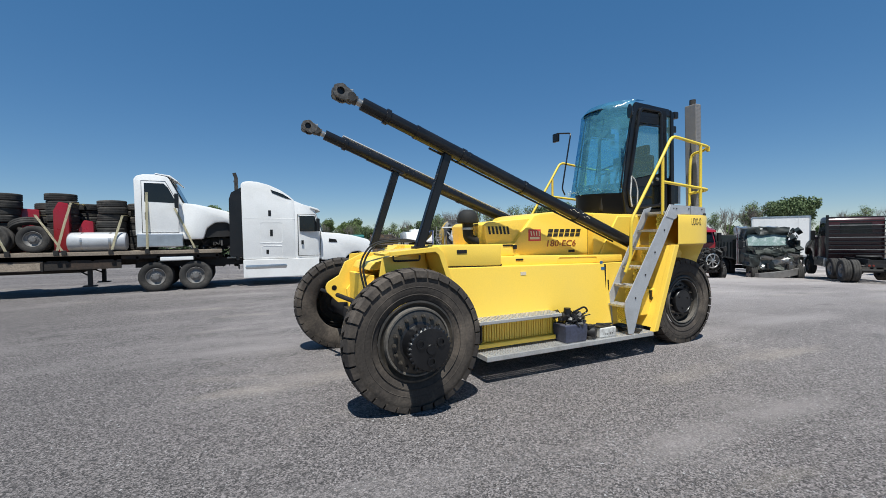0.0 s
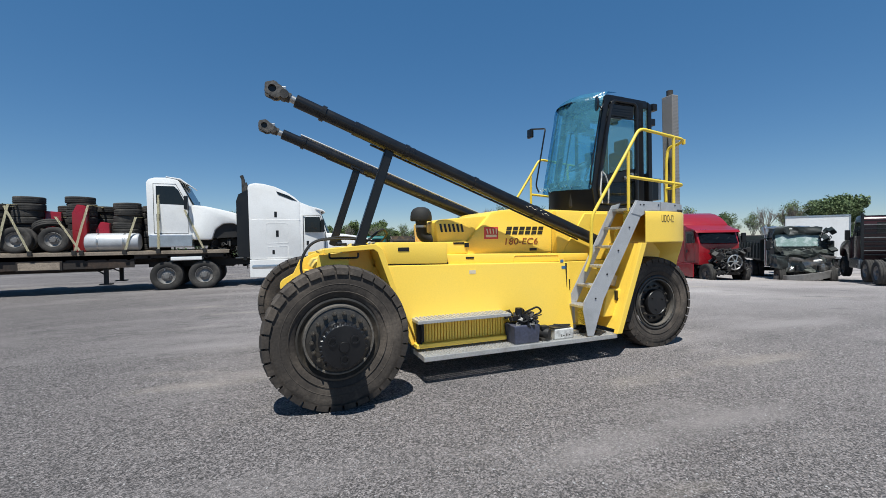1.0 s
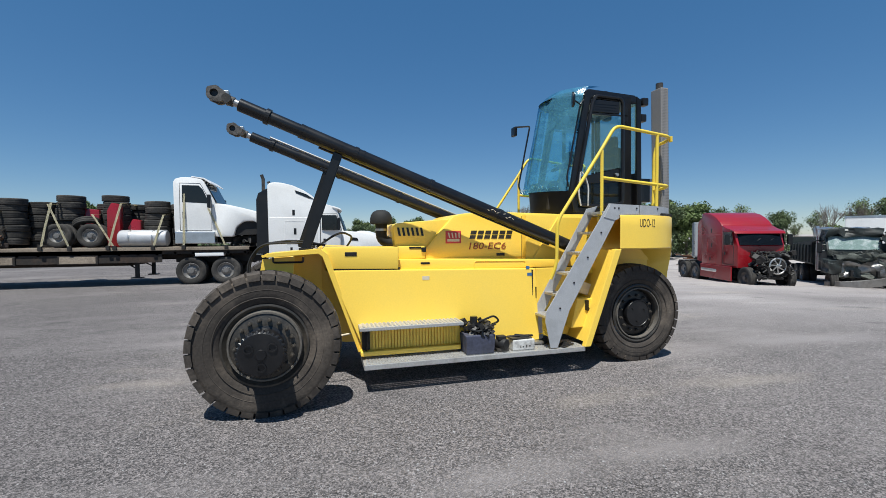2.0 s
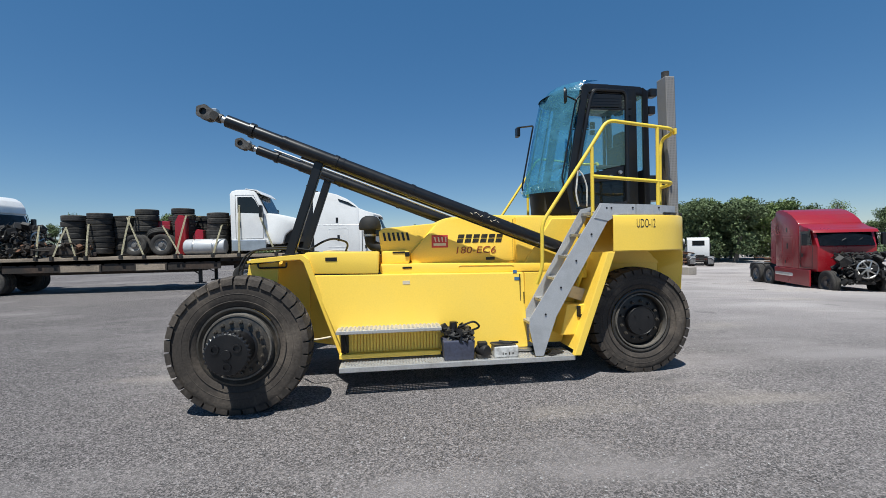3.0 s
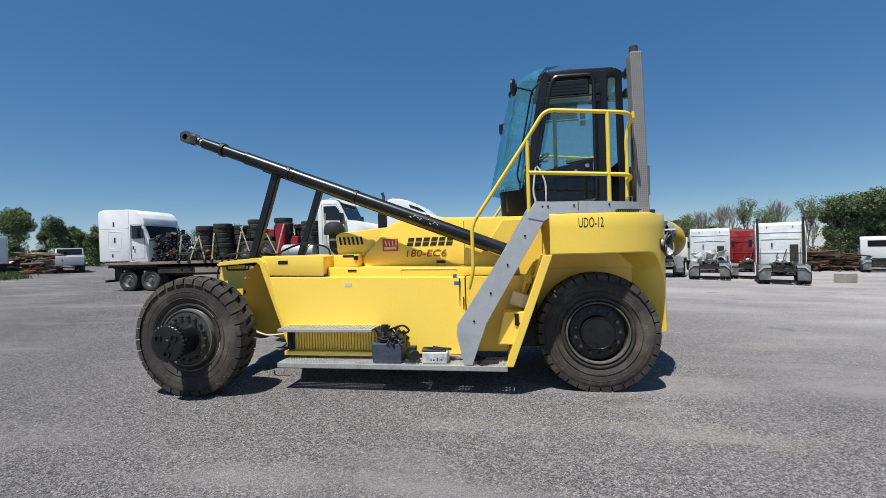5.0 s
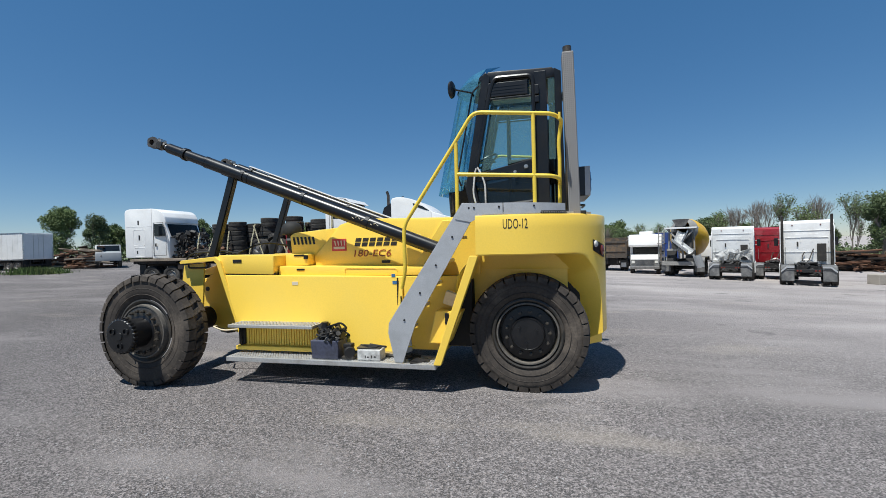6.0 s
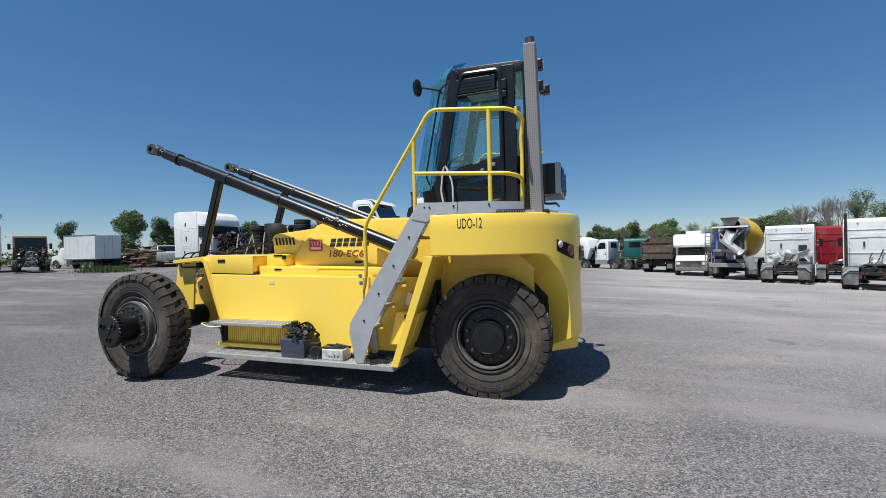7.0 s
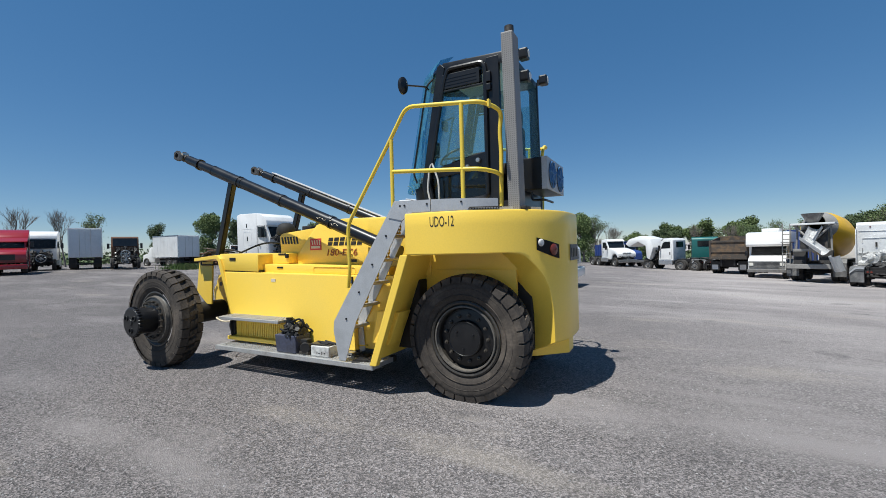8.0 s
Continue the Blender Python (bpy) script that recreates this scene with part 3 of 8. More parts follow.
# lift cylinders and their props
P0, P1 = Vector((1.15, 4.81, 3.365)), Vector((5.62, 4.80, 1.63))
for s in (1, -1):
    def cy(p):
        return Vector((p[0] if s > 0 else p[0] - 0.12, p[1] if s > 0 else mirrored(p[1]), p[2]))
    a, c = cy(P0), cy(P1)
    d = (c - a).normalized()
    up = Vector((0, 1, 0)).cross(d)
    up = -up if up.z < 0 else up
    b = bmn()
    tube(b, [a + d * 0.26, a + d * 0.95], 0.074, 22)
    tube(b, [a + d * 0.95, a + d * 0.99], 0.085, 22)
    tube(b, [a + d * 0.98, c], 0.083, 24)
    tube(b, [a + d * 1.70, a + d * 1.73], 0.087, 24)
    cyl = mp("lift_cylinder", b, BLACK, "long black hydraulic lift cylinder", smooth=True)
    b = bmn()
    tube(b, [a + d * 0.12, a + d * 0.27], 0.042, 16)
    mp("piston_rod", b, STEEL, parent=cyl, smooth=True)
    b = bmn()
    q0 = a + d * 0.13
    tube(b, [q0 + Vector((0, -0.075, 0)), q0 + Vector((0, 0.075, 0))], 0.05, 12)
    tube(b, [a + d * 0.08, a + d * 0.2], 0.055, 14)
    eye_part = mp("clevis", b, RIM, parent=cyl, label="worn steel clevis eye")
    for dy in (-0.055, 0.055):
        b = bmn()
        outer, inner = [], []
        for k in range(18):
            an = 2 * math.pi * k / 18
            rad = 0.082 + (0.05 * max(0, math.cos(an)) ** 3) + 0.006 * math.sin(5 * an)
            outer.append(a + rad * (math.cos(an) * d + math.sin(an) * up))
            inner.append(a + 0.042 * (math.cos(an) * d + math.sin(an) * up))
        layers = []
        for e in (-0.02, 0.02):
            layers.append([[b.verts.new(p + Vector((0, dy + e, 0))) for p in ring] for ring in (outer, inner)])
        for k in range(18):
            j = (k + 1) % 18
            (o0, i0), (o1, i1) = layers
            b.faces.new((o0[k], o0[j], i0[j], i0[k]))
            b.faces.new((o1[k], i1[k], i1[j], o1[j]))
            b.faces.new((o0[k], o1[k], o1[j], o0[j]))
            b.faces.new((i0[k], i0[j], i1[j], i1[k]))
        bmesh.ops.recalc_face_normals(b, faces=b.faces)
        mp("lug", b, LUG, parent=cyl)
    b = bmn()
    box(b, -0.03, 0.03, -0.05, 0.05, -0.02, 0.02, 0.006, Matrix.Translation(a + d * 0.1 + up * 0.06))
    mp("grease_block", b, STEEL, parent=cyl)
    b = bmn()
    tube(b, [a + Vector((0, -0.04, 0)), a + Vector((0, 0.04, 0))], 0.046, 14)
    mp("bushing", b, HUB, parent=cyl)
    # steel pipes along the barrel
    b = bmn()
    off = [(0.03, 0.095), (-0.03, 0.095)] if s < 0 else [(0.06, -0.085)]
    for oy, ou in off:
        tube(b, [a + d * (0.5 if s < 0 else 1.2) + up * ou + Vector((0, oy, 0)), c - d * 0.3 + up * ou + Vector((0, oy, 0))], 0.014, 8)
    mp("oil_pipe", b, GALV if s < 0 else BLACK, parent=cyl)
    for k in (0.55, 1.6, 2.6, 3.6):
        b = bmn()
        q0 = a + d * k
        tube(b, [q0, q0 + d * 0.05], 0.092, 20)
        mp("pipe_clamp", b, BLACK, parent=cyl)
    if s > 0:  # unreadable chalk marks
        b = bmn()
        for k in range(9):
            q0 = a + d * (3.42 + 0.045 * k) + Vector((0, -0.0845, 0)) + up * (0.01 * ((k * 7) % 3))
            tube(b, [q0, q0 + d * 0.03 + up * (0.02 if k % 2 else -0.01)], 0.004, 5)
        mp("chalk_bar", b, STICKER, parent=cyl)
    # prop
    b = bmn()
    t0, t1 = cy((2.07, 4.84, 1.62)), cy((2.47, 4.83, 2.80))
    w = (t1 - t0).normalized()
    f = Vector((w.z, 0, -w.x))
    ring = [f * 0.055 + Vector((0, 0.045, 0)), f * 0.055 - Vector((0, 0.045, 0)), -f * 0.055 - Vector((0, 0.045, 0)), -f * 0.055 + Vector((0, 0.045, 0))]
    va, vb = [b.verts.new(t0 + q) for q in ring], [b.verts.new(t1 + q) for q in ring]
    b.faces.new(va), b.faces.new(vb[::-1])
    for k in range(4):
        b.faces.new((va[k], vb[k], vb[(k + 1) % 4], va[(k + 1) % 4]))
    bmesh.ops.recalc_face_normals(b, faces=b.faces)
    bmesh.ops.bevel(b, geom=list(b.edges), offset=0.012, segments=2, affect="EDGES")
    prop = mp("cylinder_prop", b, BLACK, smooth=True)
    b = bmn()
    box(b, -0.11, 0.11, -0.07, 0.07, -0.02, 0.012, 0.006, Matrix.Translation(t1) @ Matrix.Rotation(-math.atan2(d.z, d.x), 4, "Y"))
    mp("mounting_plate", b, BLACK, parent=prop)
    b = bmn()
    box(b, 2.0, 2.16, t0.y - 0.08, t0.y + 0.08, 1.612, 1.655, 0.006)
    mp("mounting_plate", b, BLACK, parent=prop)

# wheels


def lugs(bm, R, W, n, phase):
    """Heavy tread blocks in three staggered rows."""
    def block(a0, a1, y0, y1, skew, depth, wrap):
        pts = []
        for a, y in ((a0, y0), (a1, y0), (a1 + skew, y1), (a0 + skew, y1)):
            pts.append((a, y))
        lo, hi = [], []
        for i, (a, y) in enumerate(pts):
            edge = wrap and i in ((0, 1) if y0 < -0.3 * W else (2, 3))
            lo.append(bm.verts.new(((R - depth) * math.cos(a), y, (R - depth) * math.sin(a))))
            rr = R - (0.022 if edge else 0.0)
            hi.append(bm.verts.new((rr * math.cos(a), y, rr * math.sin(a))))
            if edge:
                lo[-1].co = Vector(((R - 0.085) * math.cos(a), y + (0.013 if y > 0 else -0.013), (R - 0.085) * math.sin(a)))
        bm.faces.new(hi)
        for i in range(4):
            j = (i + 1) % 4
            bm.faces.new((lo[i], lo[j], hi[j], hi[i]))
    st = 2 * math.pi / n
    for k in range(n):
        a = k * st + phase
        block(a, a + st * 0.85, -W / 2 - 0.006, -W * 0.20, 0.02, 0.055, True)
        block(a + st * 0.5, a + st * 1.35, W * 0.20, W / 2 + 0.006, -0.02, 0.055, True)
        block(a + st * 0.14, a + st * 0.60, -W * 0.175, W * 0.0, st * 0.12, 0.05, False)
        block(a + st * 0.30, a + st * 0.76, W * 0.02, W * 0.175, st * 0.12, 0.05, False)
    bmesh.ops.recalc_face_normals(bm, faces=bm.faces)


def tyre_profile(R, W, rim):
    h = R - rim
    return [(rim, -W * 0.36), (rim + 0.02, -W * 0.43), (rim + h * 0.35, -W * 0.50), (rim + h * 0.62, -W * 0.505), (R - 0.095, -W * 0.495), (R - 0.065, -W * 0.47), (R - 0.05, -W * 0.38),
            (R - 0.045, 0), (R - 0.05, W * 0.38), (R - 0.065, W * 0.47), (R - 0.095, W * 0.495), (rim + h * 0.62, W * 0.505), (rim + h * 0.35, W * 0.50), (rim + 0.02, W * 0.43), (rim, W * 0.36)]


mesh_cache = {}


def nut_mesh():
    if "nut" not in mesh_cache:
        b = bmn()
        lathe(b, [(0.0, -0.05), (0.009, -0.05), (0.010, -0.028), (0.021, -0.026), (0.022, 0.0), (0.0, 0.0)], 6)
        me = bpy.data.meshes.new("lug_nut")
        b.to_mesh(me)
        b.free()
        me.materials.append(RIM)
        mesh_cache["nut"] = me
    return mesh_cache["nut"]


def big_wheel(x, y, R, W, front, flip, phase):
    """A wheel whose outer face looks towards -y, or +y if flipped."""
    place = Matrix.Translation((x - BASE[0], y - BASE[1], R - 0.025)) @ (Matrix.Rotation(math.pi, 4, "Z") if flip else Matrix())
    rim = 0.41
    b = bmn()
    # rim with its lip, then the dish
    if front:
        prof = [(rim + 0.005, -W * 0.43), (rim - 0.015, -W * 0.445), (rim - 0.03, -W * 0.40), (rim - 0.05, -W * 0.36), (0.34, -W * 0.42), (0.325, -W * 0.52), (0.30, -W * 0.55), (0.275, -W * 0.57), (0.255, -W * 0.60), (0.20, -W * 0.60), (0.0, -W * 0.6)]
    else:
        prof = [(rim + 0.005, -W * 0.43), (rim - 0.012, -W * 0.46), (rim - 0.03, -W * 0.44), (rim - 0.045, -W * 0.36), (0.362, -W * 0.34), (0.355, -W * 0.40), (0.345, -W * 0.41), (0.335, -W * 0.20), (0.325, -W * 0.14), (0.0, -W * 0.14)]
    lathe(b, prof, 56)
    w = part("wheel", b, RIM, handler, smooth=True)
    w.matrix_local = place
    b = bmn()
    lathe(b, tyre_profile(R, W, rim), 64)
    part("tyre", b, RUBBER, w, "dusty worn solid tyre", smooth=True)
    b = bmn()
    lugs(b, R, W, 32, phase)
    part("tread", b, RUBBER, w)
    b = bmn()
    for rr in (rim + 0.07, rim + 0.145):
        lathe(b, [(rr - 0.006, -W * 0.499), (rr, -W * 0.512), (rr + 0.006, -W * 0.499)], 64)
    part("sidewall_ring", b, RUBBER, w, smooth=True)
    b = bmn()
    if front:
        y0 = -W * 0.6 - 0.07
        lathe(b, [(0.22, y0 + 0.1), (0.21, y0 + 0.07), (0.185, y0 + 0.06), (0.185, y0 - 0.05), (0.185, y0 - 0.15), (0.222, y0 - 0.16), (0.222, y0 - 0.205), (0.195, y0 - 0.218), (0.05, y0 - 0.222), (0.045, y0 - 0.235), (0.0, y0 - 0.235)], 112)
        for v in b.verts:  # toothed rim
            q = math.hypot(v.co.x, v.co.z)
            if q > 0.21 and v.co.y < y0 - 0.155 and round(math.atan2(v.co.z, v.co.x) / (2 * math.pi / 112)) % 4 < 2:
                v.co.x, v.co.z = v.co.x * 0.93, v.co.z * 0.93
        for k in range(3):
            a = 2 * math.pi * k / 3 + 0.5 + phase
            c = (0.118 * math.cos(a), 0.118 * math.sin(a))
            lathe(b, [(0.044, y0 - 0.215), (0.042, y0 - 0.235), (0.03, y0 - 0.235), (0.03, y0 - 0.22)], 16, Matrix.Translation((c[0], 0, c[1])))
    else:
        y0 = -W * 0.14
        lathe(b, [(0.32, y0), (0.315, y0 - 0.03), (0.295, y0 - 0.035), (0.20, y0 - 0.04), (0.197, y0 - 0.10), (0.188, y0 - 0.112), (0.183, y0 - 0.112), (0.178, y0 - 0.104), (0.0, y0 - 0.108)], 56)
        for k in range(3):
            a = 2 * math.pi * k / 3 + 0.4
            lathe(b, [(0.0, y0 - 0.125), (0.012, y0 - 0.122), (0.014, y0 - 0.10)], 8, Matrix.Translation((0.115 * math.cos(a), 0, 0.115 * math.sin(a))))
    rg = bmn()
    if front:
        lathe(rg, [(0.318, -W * 0.50), (0.326, -W * 0.565), (0.342, -W * 0.565), (0.350, -W * 0.42)], 56)
    else:
        lathe(rg, [(0.338, -W * 0.30), (0.343, -W * 0.46), (0.358, -W * 0.46), (0.368, -W * 0.34)], 56)
    part("rim_ring", rg, RIM_DUST, w, "dust-coated rim ring", smooth=True)
    part("hub", b, HUB, w, "black planetary hub with toothed rim" if front else "black hub with flat cap", smooth=not front)
    cnt, rr, yy = (18, 0.268, -W * 0.6) if front else (13, 0.252, -W * 0.14 - 0.036)
    for k in range(cnt):
        a = 2 * math.pi * k / cnt
        nt = part("lug_nut", None, None, w, mesh=nut_mesh())
        nt.matrix_local = Matrix.Translation((rr * math.cos(a), yy, rr * math.sin(a)))
    return w


FX, RX = 1.715, 6.57
big_wheel(FX, 4.165, 0.737, 0.30, True, False, 0.05)
big_wheel(FX - 0.12, mirrored(4.165), 0.737, 0.30, True, True, 0.12)
big_wheel(RX, 4.735, 0.70, 0.35, False, False, 0.02)
big_wheel(RX, mirrored(4.735), 0.70, 0.35, False, True, 0.1)
b = bmn()
tube(b, [(FX, 4.1, 0.71), (FX - 0.12, mirrored(4.1), 0.71)], 0.17, 20)
lathe(b, [(0.0, -0.3), (0.2, -0.28), (0.33, -0.1), (0.33, 0.1), (0.2, 0.28), (0, 0.3)], 24, Matrix.Translation((FX, YC, 0.71)))
mp("front_axle", b, DARK, smooth=True)
b = bmn()
box(b, RX - 0.16, RX + 0.16, 4.8, mirrored(4.8), 0.5, 0.85, 0.03)
mp("rear_axle", b, DARK)

# step beside the tank: tread, ribbed panel, ledge
b = bmn()
box(b, 2.66, 3.90, 4.40, 4.68, 0.705, 0.745, 0.006)
step = mp("upper_step", b, GRATE, "serrated aluminium step tread")
b = bmn()
for i in range(24):
    for j in range(4):
        box(b, 2.70 + i * 0.05, 2.725 + i * 0.05, 4.425 + j * 0.06, 4.465 + j * 0.06, 0.745, 0.755)
tagged(mp("anti_slip_teeth", b, GRATE, parent=step), kind="stuff")
b = bmn()
box(b, 2.70, 3.90, 4.60, 4.70, 0.40, 0.71)
box(b, 2.68, 3.90, 4.52, 4.66, 0.385, 0.44, 0.01)
mp("step_housing", b, YELLOW)
for i in range(28):
    b = bmn()
    x = 2.82 + i * 0.038
    box(b, x, x + 0.027, 4.575, 4.61, 0.45, 0.675, 0.004)
    mp("rib", b, YELLOW)
b = bmn()
box(b, 2.70, 2.79, 4.56, 4.62, 0.45, 0.69, 0.01)
tube(b, bend([(2.745, 4.55, 0.68), (2.745, 4.52, 0.6), (2.76, 4.54, 0.5), (2.74, 4.56, 0.44)], 0.04), 0.014, 8)
mp("valve_bracket", b, DARK)

# long running board
b = bmn()
box(b, 2.70, 5.53, 4.31, 4.345, 0.285, 0.345, 0.006)
box(b, 2.70, 5.53, 4.70, 4.73, 0.285, 0.345, 0.006)
box(b, 2.70, 2.73, 4.345, 4.70, 0.29, 0.345)
box(b, 5.50, 5.53, 4.345, 4.70, 0.29, 0.345)
board = mp("running_board", b, GRATE, "long perforated aluminium running board")
for j in range(6):
    b = bmn()
    y = 4.352 + j * 0.058
    box(b, 2.73, 5.50, y, y + 0.036, 0.325, 0.345)
    mp("grate_plank", b, GRATE, parent=board)
b = bmn()
for i in range(74):
    x = 2.735 + i * 0.0373
    box(b, x, x + 0.011, 4.345, 4.70, 0.322, 0.340)
    for j in range(6):
        y = 4.356 + j * 0.058
        box(b, x + 0.002, x + 0.02, y + 0.004, y + 0.026, 0.345, 0.352)
tagged(mp("grate_teeth", b, GRATE, parent=board), kind="stuff")
b = bmn()
for x in (2.95, 3.9, 4.8, 5.4):
    b = bmn()
    box(b, x, x + 0.05, 4.6, 4.9, 0.25, 0.32)
    mp("board_bracket", b, DARK, parent=board)

# rear side: fender panel, counterweight with its wheel arch
CX, CY, CR = 6.35, 5.49, 1.20     # the corner's centre and radius
ARC = [0, 5, 10, 15, 20, 25, 30, 35, 40, 45, 48, 51, 54, 57, 59.5, 61.5, 63, 64.5, 65.5, 66.1, 66.5, 68, 71, 75, 80, 85, 90]


def corner(deg, r=CR):
    a = radians(deg)
    return CX + r * math.sin(a), CY - r * math.cos(a)


def skirt(deg):
    """Height of the lower edge round the corner: level, then curving down to a point."""
    key = ((0, 1.60), (44, 1.60), (48, 1.565), (53.3, 1.47), (59, 1.345), (63, 1.20), (65.5, 1.0), (66.1, 0.86), (66.5, 0.62), (90, 0.60))
    for (a0, z0), (a1, z1) in zip(key, key[1:]):
        if deg <= a1:
            return z0 + (z1 - z0) * (deg - a0) / (a1 - a0)
    return key[-1][1]


for s in (1, -1):
    b = bmn()
    pts = [(x, 4.29, 0, -1, 0) for x in (6.03, 6.15, 6.25)]
    pts += [corner(d) + (math.sin(radians(d)), -math.cos(radians(d)), d) for d in ARC]
    pts.append((7.55, YC, 1, 0, 90))
    cols, inner, lip = [], [], []
    for x, y, nx, ny, d in pts:
        lo = skirt(d)
        zs = [lo, lo + 0.012, lo + (1.62 - lo) * 0.5, max(1.64, lo + 0.04), 1.9, 2.025, 2.045, 2.052]
        ins = [0.008, 0, 0, 0, 0, 0.0, 0.008, 0.028]
        def vert(off, z):
            yy = min(y - ny * off, YC)
            return b.verts.new((x - nx * off, yy if s > 0 else mirrored(yy), z))
        cols.append([vert(o, z) for o, z in zip(ins, zs)])
        inner.append(vert(0.50, 2.052))
        t = min(1.0, max(0.0, (d - 45) / 21))
        lip.append(vert(0.45 - 0.10 * t, lo - 0.16 * t))
    for a, c in zip(cols, cols[1:]):
        for k in range(7):
            b.faces.new((a[k], c[k], c[k + 1], a[k + 1]) if s > 0 else (a[k + 1], c[k + 1], c[k], a[k]))
    for i in range(len(pts) - 1):
        b.faces.new((cols[i][7], cols[i + 1][7], inner[i + 1], inner[i]))   # top deck of the skin
        b.faces.new((cols[i][0], lip[i], lip[i + 1], cols[i + 1][0]))       # thick lower lip that lines the wheel arch
    bmesh.ops.remove_doubles(b, verts=b.verts, dist=0.0005)
    bmesh.ops.recalc_face_normals(b, faces=b.faces)
    for e in b.edges:
        e.smooth = e.calc_face_angle(0) < 0.7
    cw = mp("counterweight_skin", b, YELLOW, "rounded yellow rear fender and counterweight", smooth=True)
    # tail lamp sunk into the corner
    for (a0, a1, z0, z1, mt, nm) in ((54.5, 71.5, 1.525, 1.755, BLACK, "lamp_recess"),):
        b = bmn()
        rows = []
        for k in range(7):
            px_, py_ = corner(a0 + (a1 - a0) * k / 6, CR + 0.008)
            py_ = py_ if s > 0 else mirrored(py_)
            zt, zb = z1 - 0.013 * k, z0 + 0.10 * (1 - k / 6) ** 1.3
            rows.append((b.verts.new((px_, py_, zb)), b.verts.new((px_, py_, zt))))
        for p, q in zip(rows, rows[1:]):
            b.faces.new((p[0], q[0], q[1], p[1]))
        bmesh.ops.solidify(b, geom=b.faces[:], thickness=0.004)
        rc = mp(nm, b, mt, parent=cw)
    for a, z, r_, mt in ((57.2, 1.70, 0.040, CARTON), (66.5, 1.625, 0.062, LAMP_RED)):
        a = radians(a)
        px_, py_ = corner(math.degrees(a), CR + 0.010)
        b = bmn()
        lathe(b, [(0.0, -0.02), (r_ * 0.7, -0.017), (r_, -0.005), (r_, 0.0)], 18, Matrix.Translation((px_, py_ if s > 0 else mirrored(py_), z)) @ Matrix.Rotation(a if s > 0 else math.pi - a, 4, "Z"))
        mp("tail_lamp", b, mt, parent=cw, smooth=True)
    # slanting front post of the arch
    b = bmn()
    yo = 4.285 if s > 0 else mirrored(4.36)
    prism(b, [(5.955, 1.60), (6.055, 1.60), (5.595, 0.345), (5.505, 0.345)], yo, yo + 0.075, bevel=0.008)
    mp("arch_post", b, YELLOW)
    b = bmn()
    y0, y1 = (4.36, 4.98) if s > 0 else (mirrored(4.98), mirrored(4.36))
    prism(b, [(5.96, 1.59), (6.0, 1.59), (5.56, 0.40), (5.53, 0.40)], y0, y1)
    mp("arch_liner", b, YELLOW)
    b = bmn()
    y0, y1 = (4.96, 5.0) if s > 0 else (mirrored(5.0), mirrored(4.96))
    prism(b, [(5.56, 0.42), (7.05, 0.42), (7.05, 1.60), (5.98, 1.60)], y0, y1)
    mp("wheel_house", b, YELLOW)
    if s > 0:
        mt = Matrix.Translation((6.335 - BASE[0], 4.2885 - BASE[1], 1.892)) @ pose(0, 0, 0, 90) @ Matrix.Diagonal((0.60, 1.22, 1, 1))
        num = lettering("UDO-12", 0.128, mt, DECAL_BLACK, cw, "fleet_number", extrude=0.0008)
        for v in num.data.vertices:  # laid round the bend
            q = mt @ v.co + Vector(BASE)
            if q.x > CX:
                a, r = (q.x - CX) / CR, CR + 4.289 - q.y
                q = Vector((CX + r * math.sin(a), CY - r * math.cos(a), q.z))
            v.co = mt.inverted() @ (q - Vector(BASE))
# tail core and deck
b = bmn()
prism(b, [(6.8, 5.06), (7.18, 5.20), (7.50, 5.50), (7.50, mirrored(5.50)), (7.18, mirrored(5.20)), (6.8, mirrored(5.06))], 0.40, 2.04, axis="z", bevel=0.02)
mp("counterweight", b, YELLOW)
b = bmn()
box(b, 7.551, 7.560, 4.98 + 0.42, mirrored(4.98 + 0.42), 1.49, 1.675, 0.003)
tp = mp("tail_plate", b, RISER, "dull grey name plate on the tail")
for k in range(4):
    b = bmn()
    box(b, 7.560, 7.566, 5.44 + k * 0.095, 5.50 + k * 0.095, 1.53, 1.635, 0.002)
    mp("plate_bar", b, DECAL_BLACK, parent=tp)
b = bmn()
rim = [corner(d, CR - 0.09) for d in range(0, 64, 9)]
prism(b, [(5.95, 4.38)] + rim + [(6.7, YC)] + [(x, mirrored(y)) for x, y in rim[::-1]] + [(5.95, mirrored(4.38))], 2.056, 2.085, axis="z")
deck = mp("deck", b, GRATE, "ribbed walkway deck")
# toe plate standing on the edge: straight, then bent round with the corner
b = bmn()
prism(b, [(5.90, 2.195), (6.34, 2.183), (6.34, 2.06), (6.12, 2.06), (5.98, 1.98), (5.80, 2.02)], 4.31, 4.322)
ra, rb = [], []
for k in range(11):
    d = 34.5 * k / 10
    top = 2.183 - 0.018 * k / 10
    for ring, r in ((ra, CR - 0.02), (rb, CR - 0.032)):
        x, y = corner(d, r)
        ring.append((b.verts.new((x, y, 2.054)), b.verts.new((x, y, top))))
for k in range(10):
    b.faces.new((ra[k][0], ra[k + 1][0], ra[k + 1][1], ra[k][1]))
    b.faces.new((rb[k][1], rb[k + 1][1], rb[k + 1][0], rb[k][0]))
    b.faces.new((ra[k][1], ra[k + 1][1], rb[k + 1][1], rb[k][1]))
b.faces.new((ra[10][0], rb[10][0], rb[10][1], ra[10][1]))
mp("kick_plate", b, GALV, parent=deck)
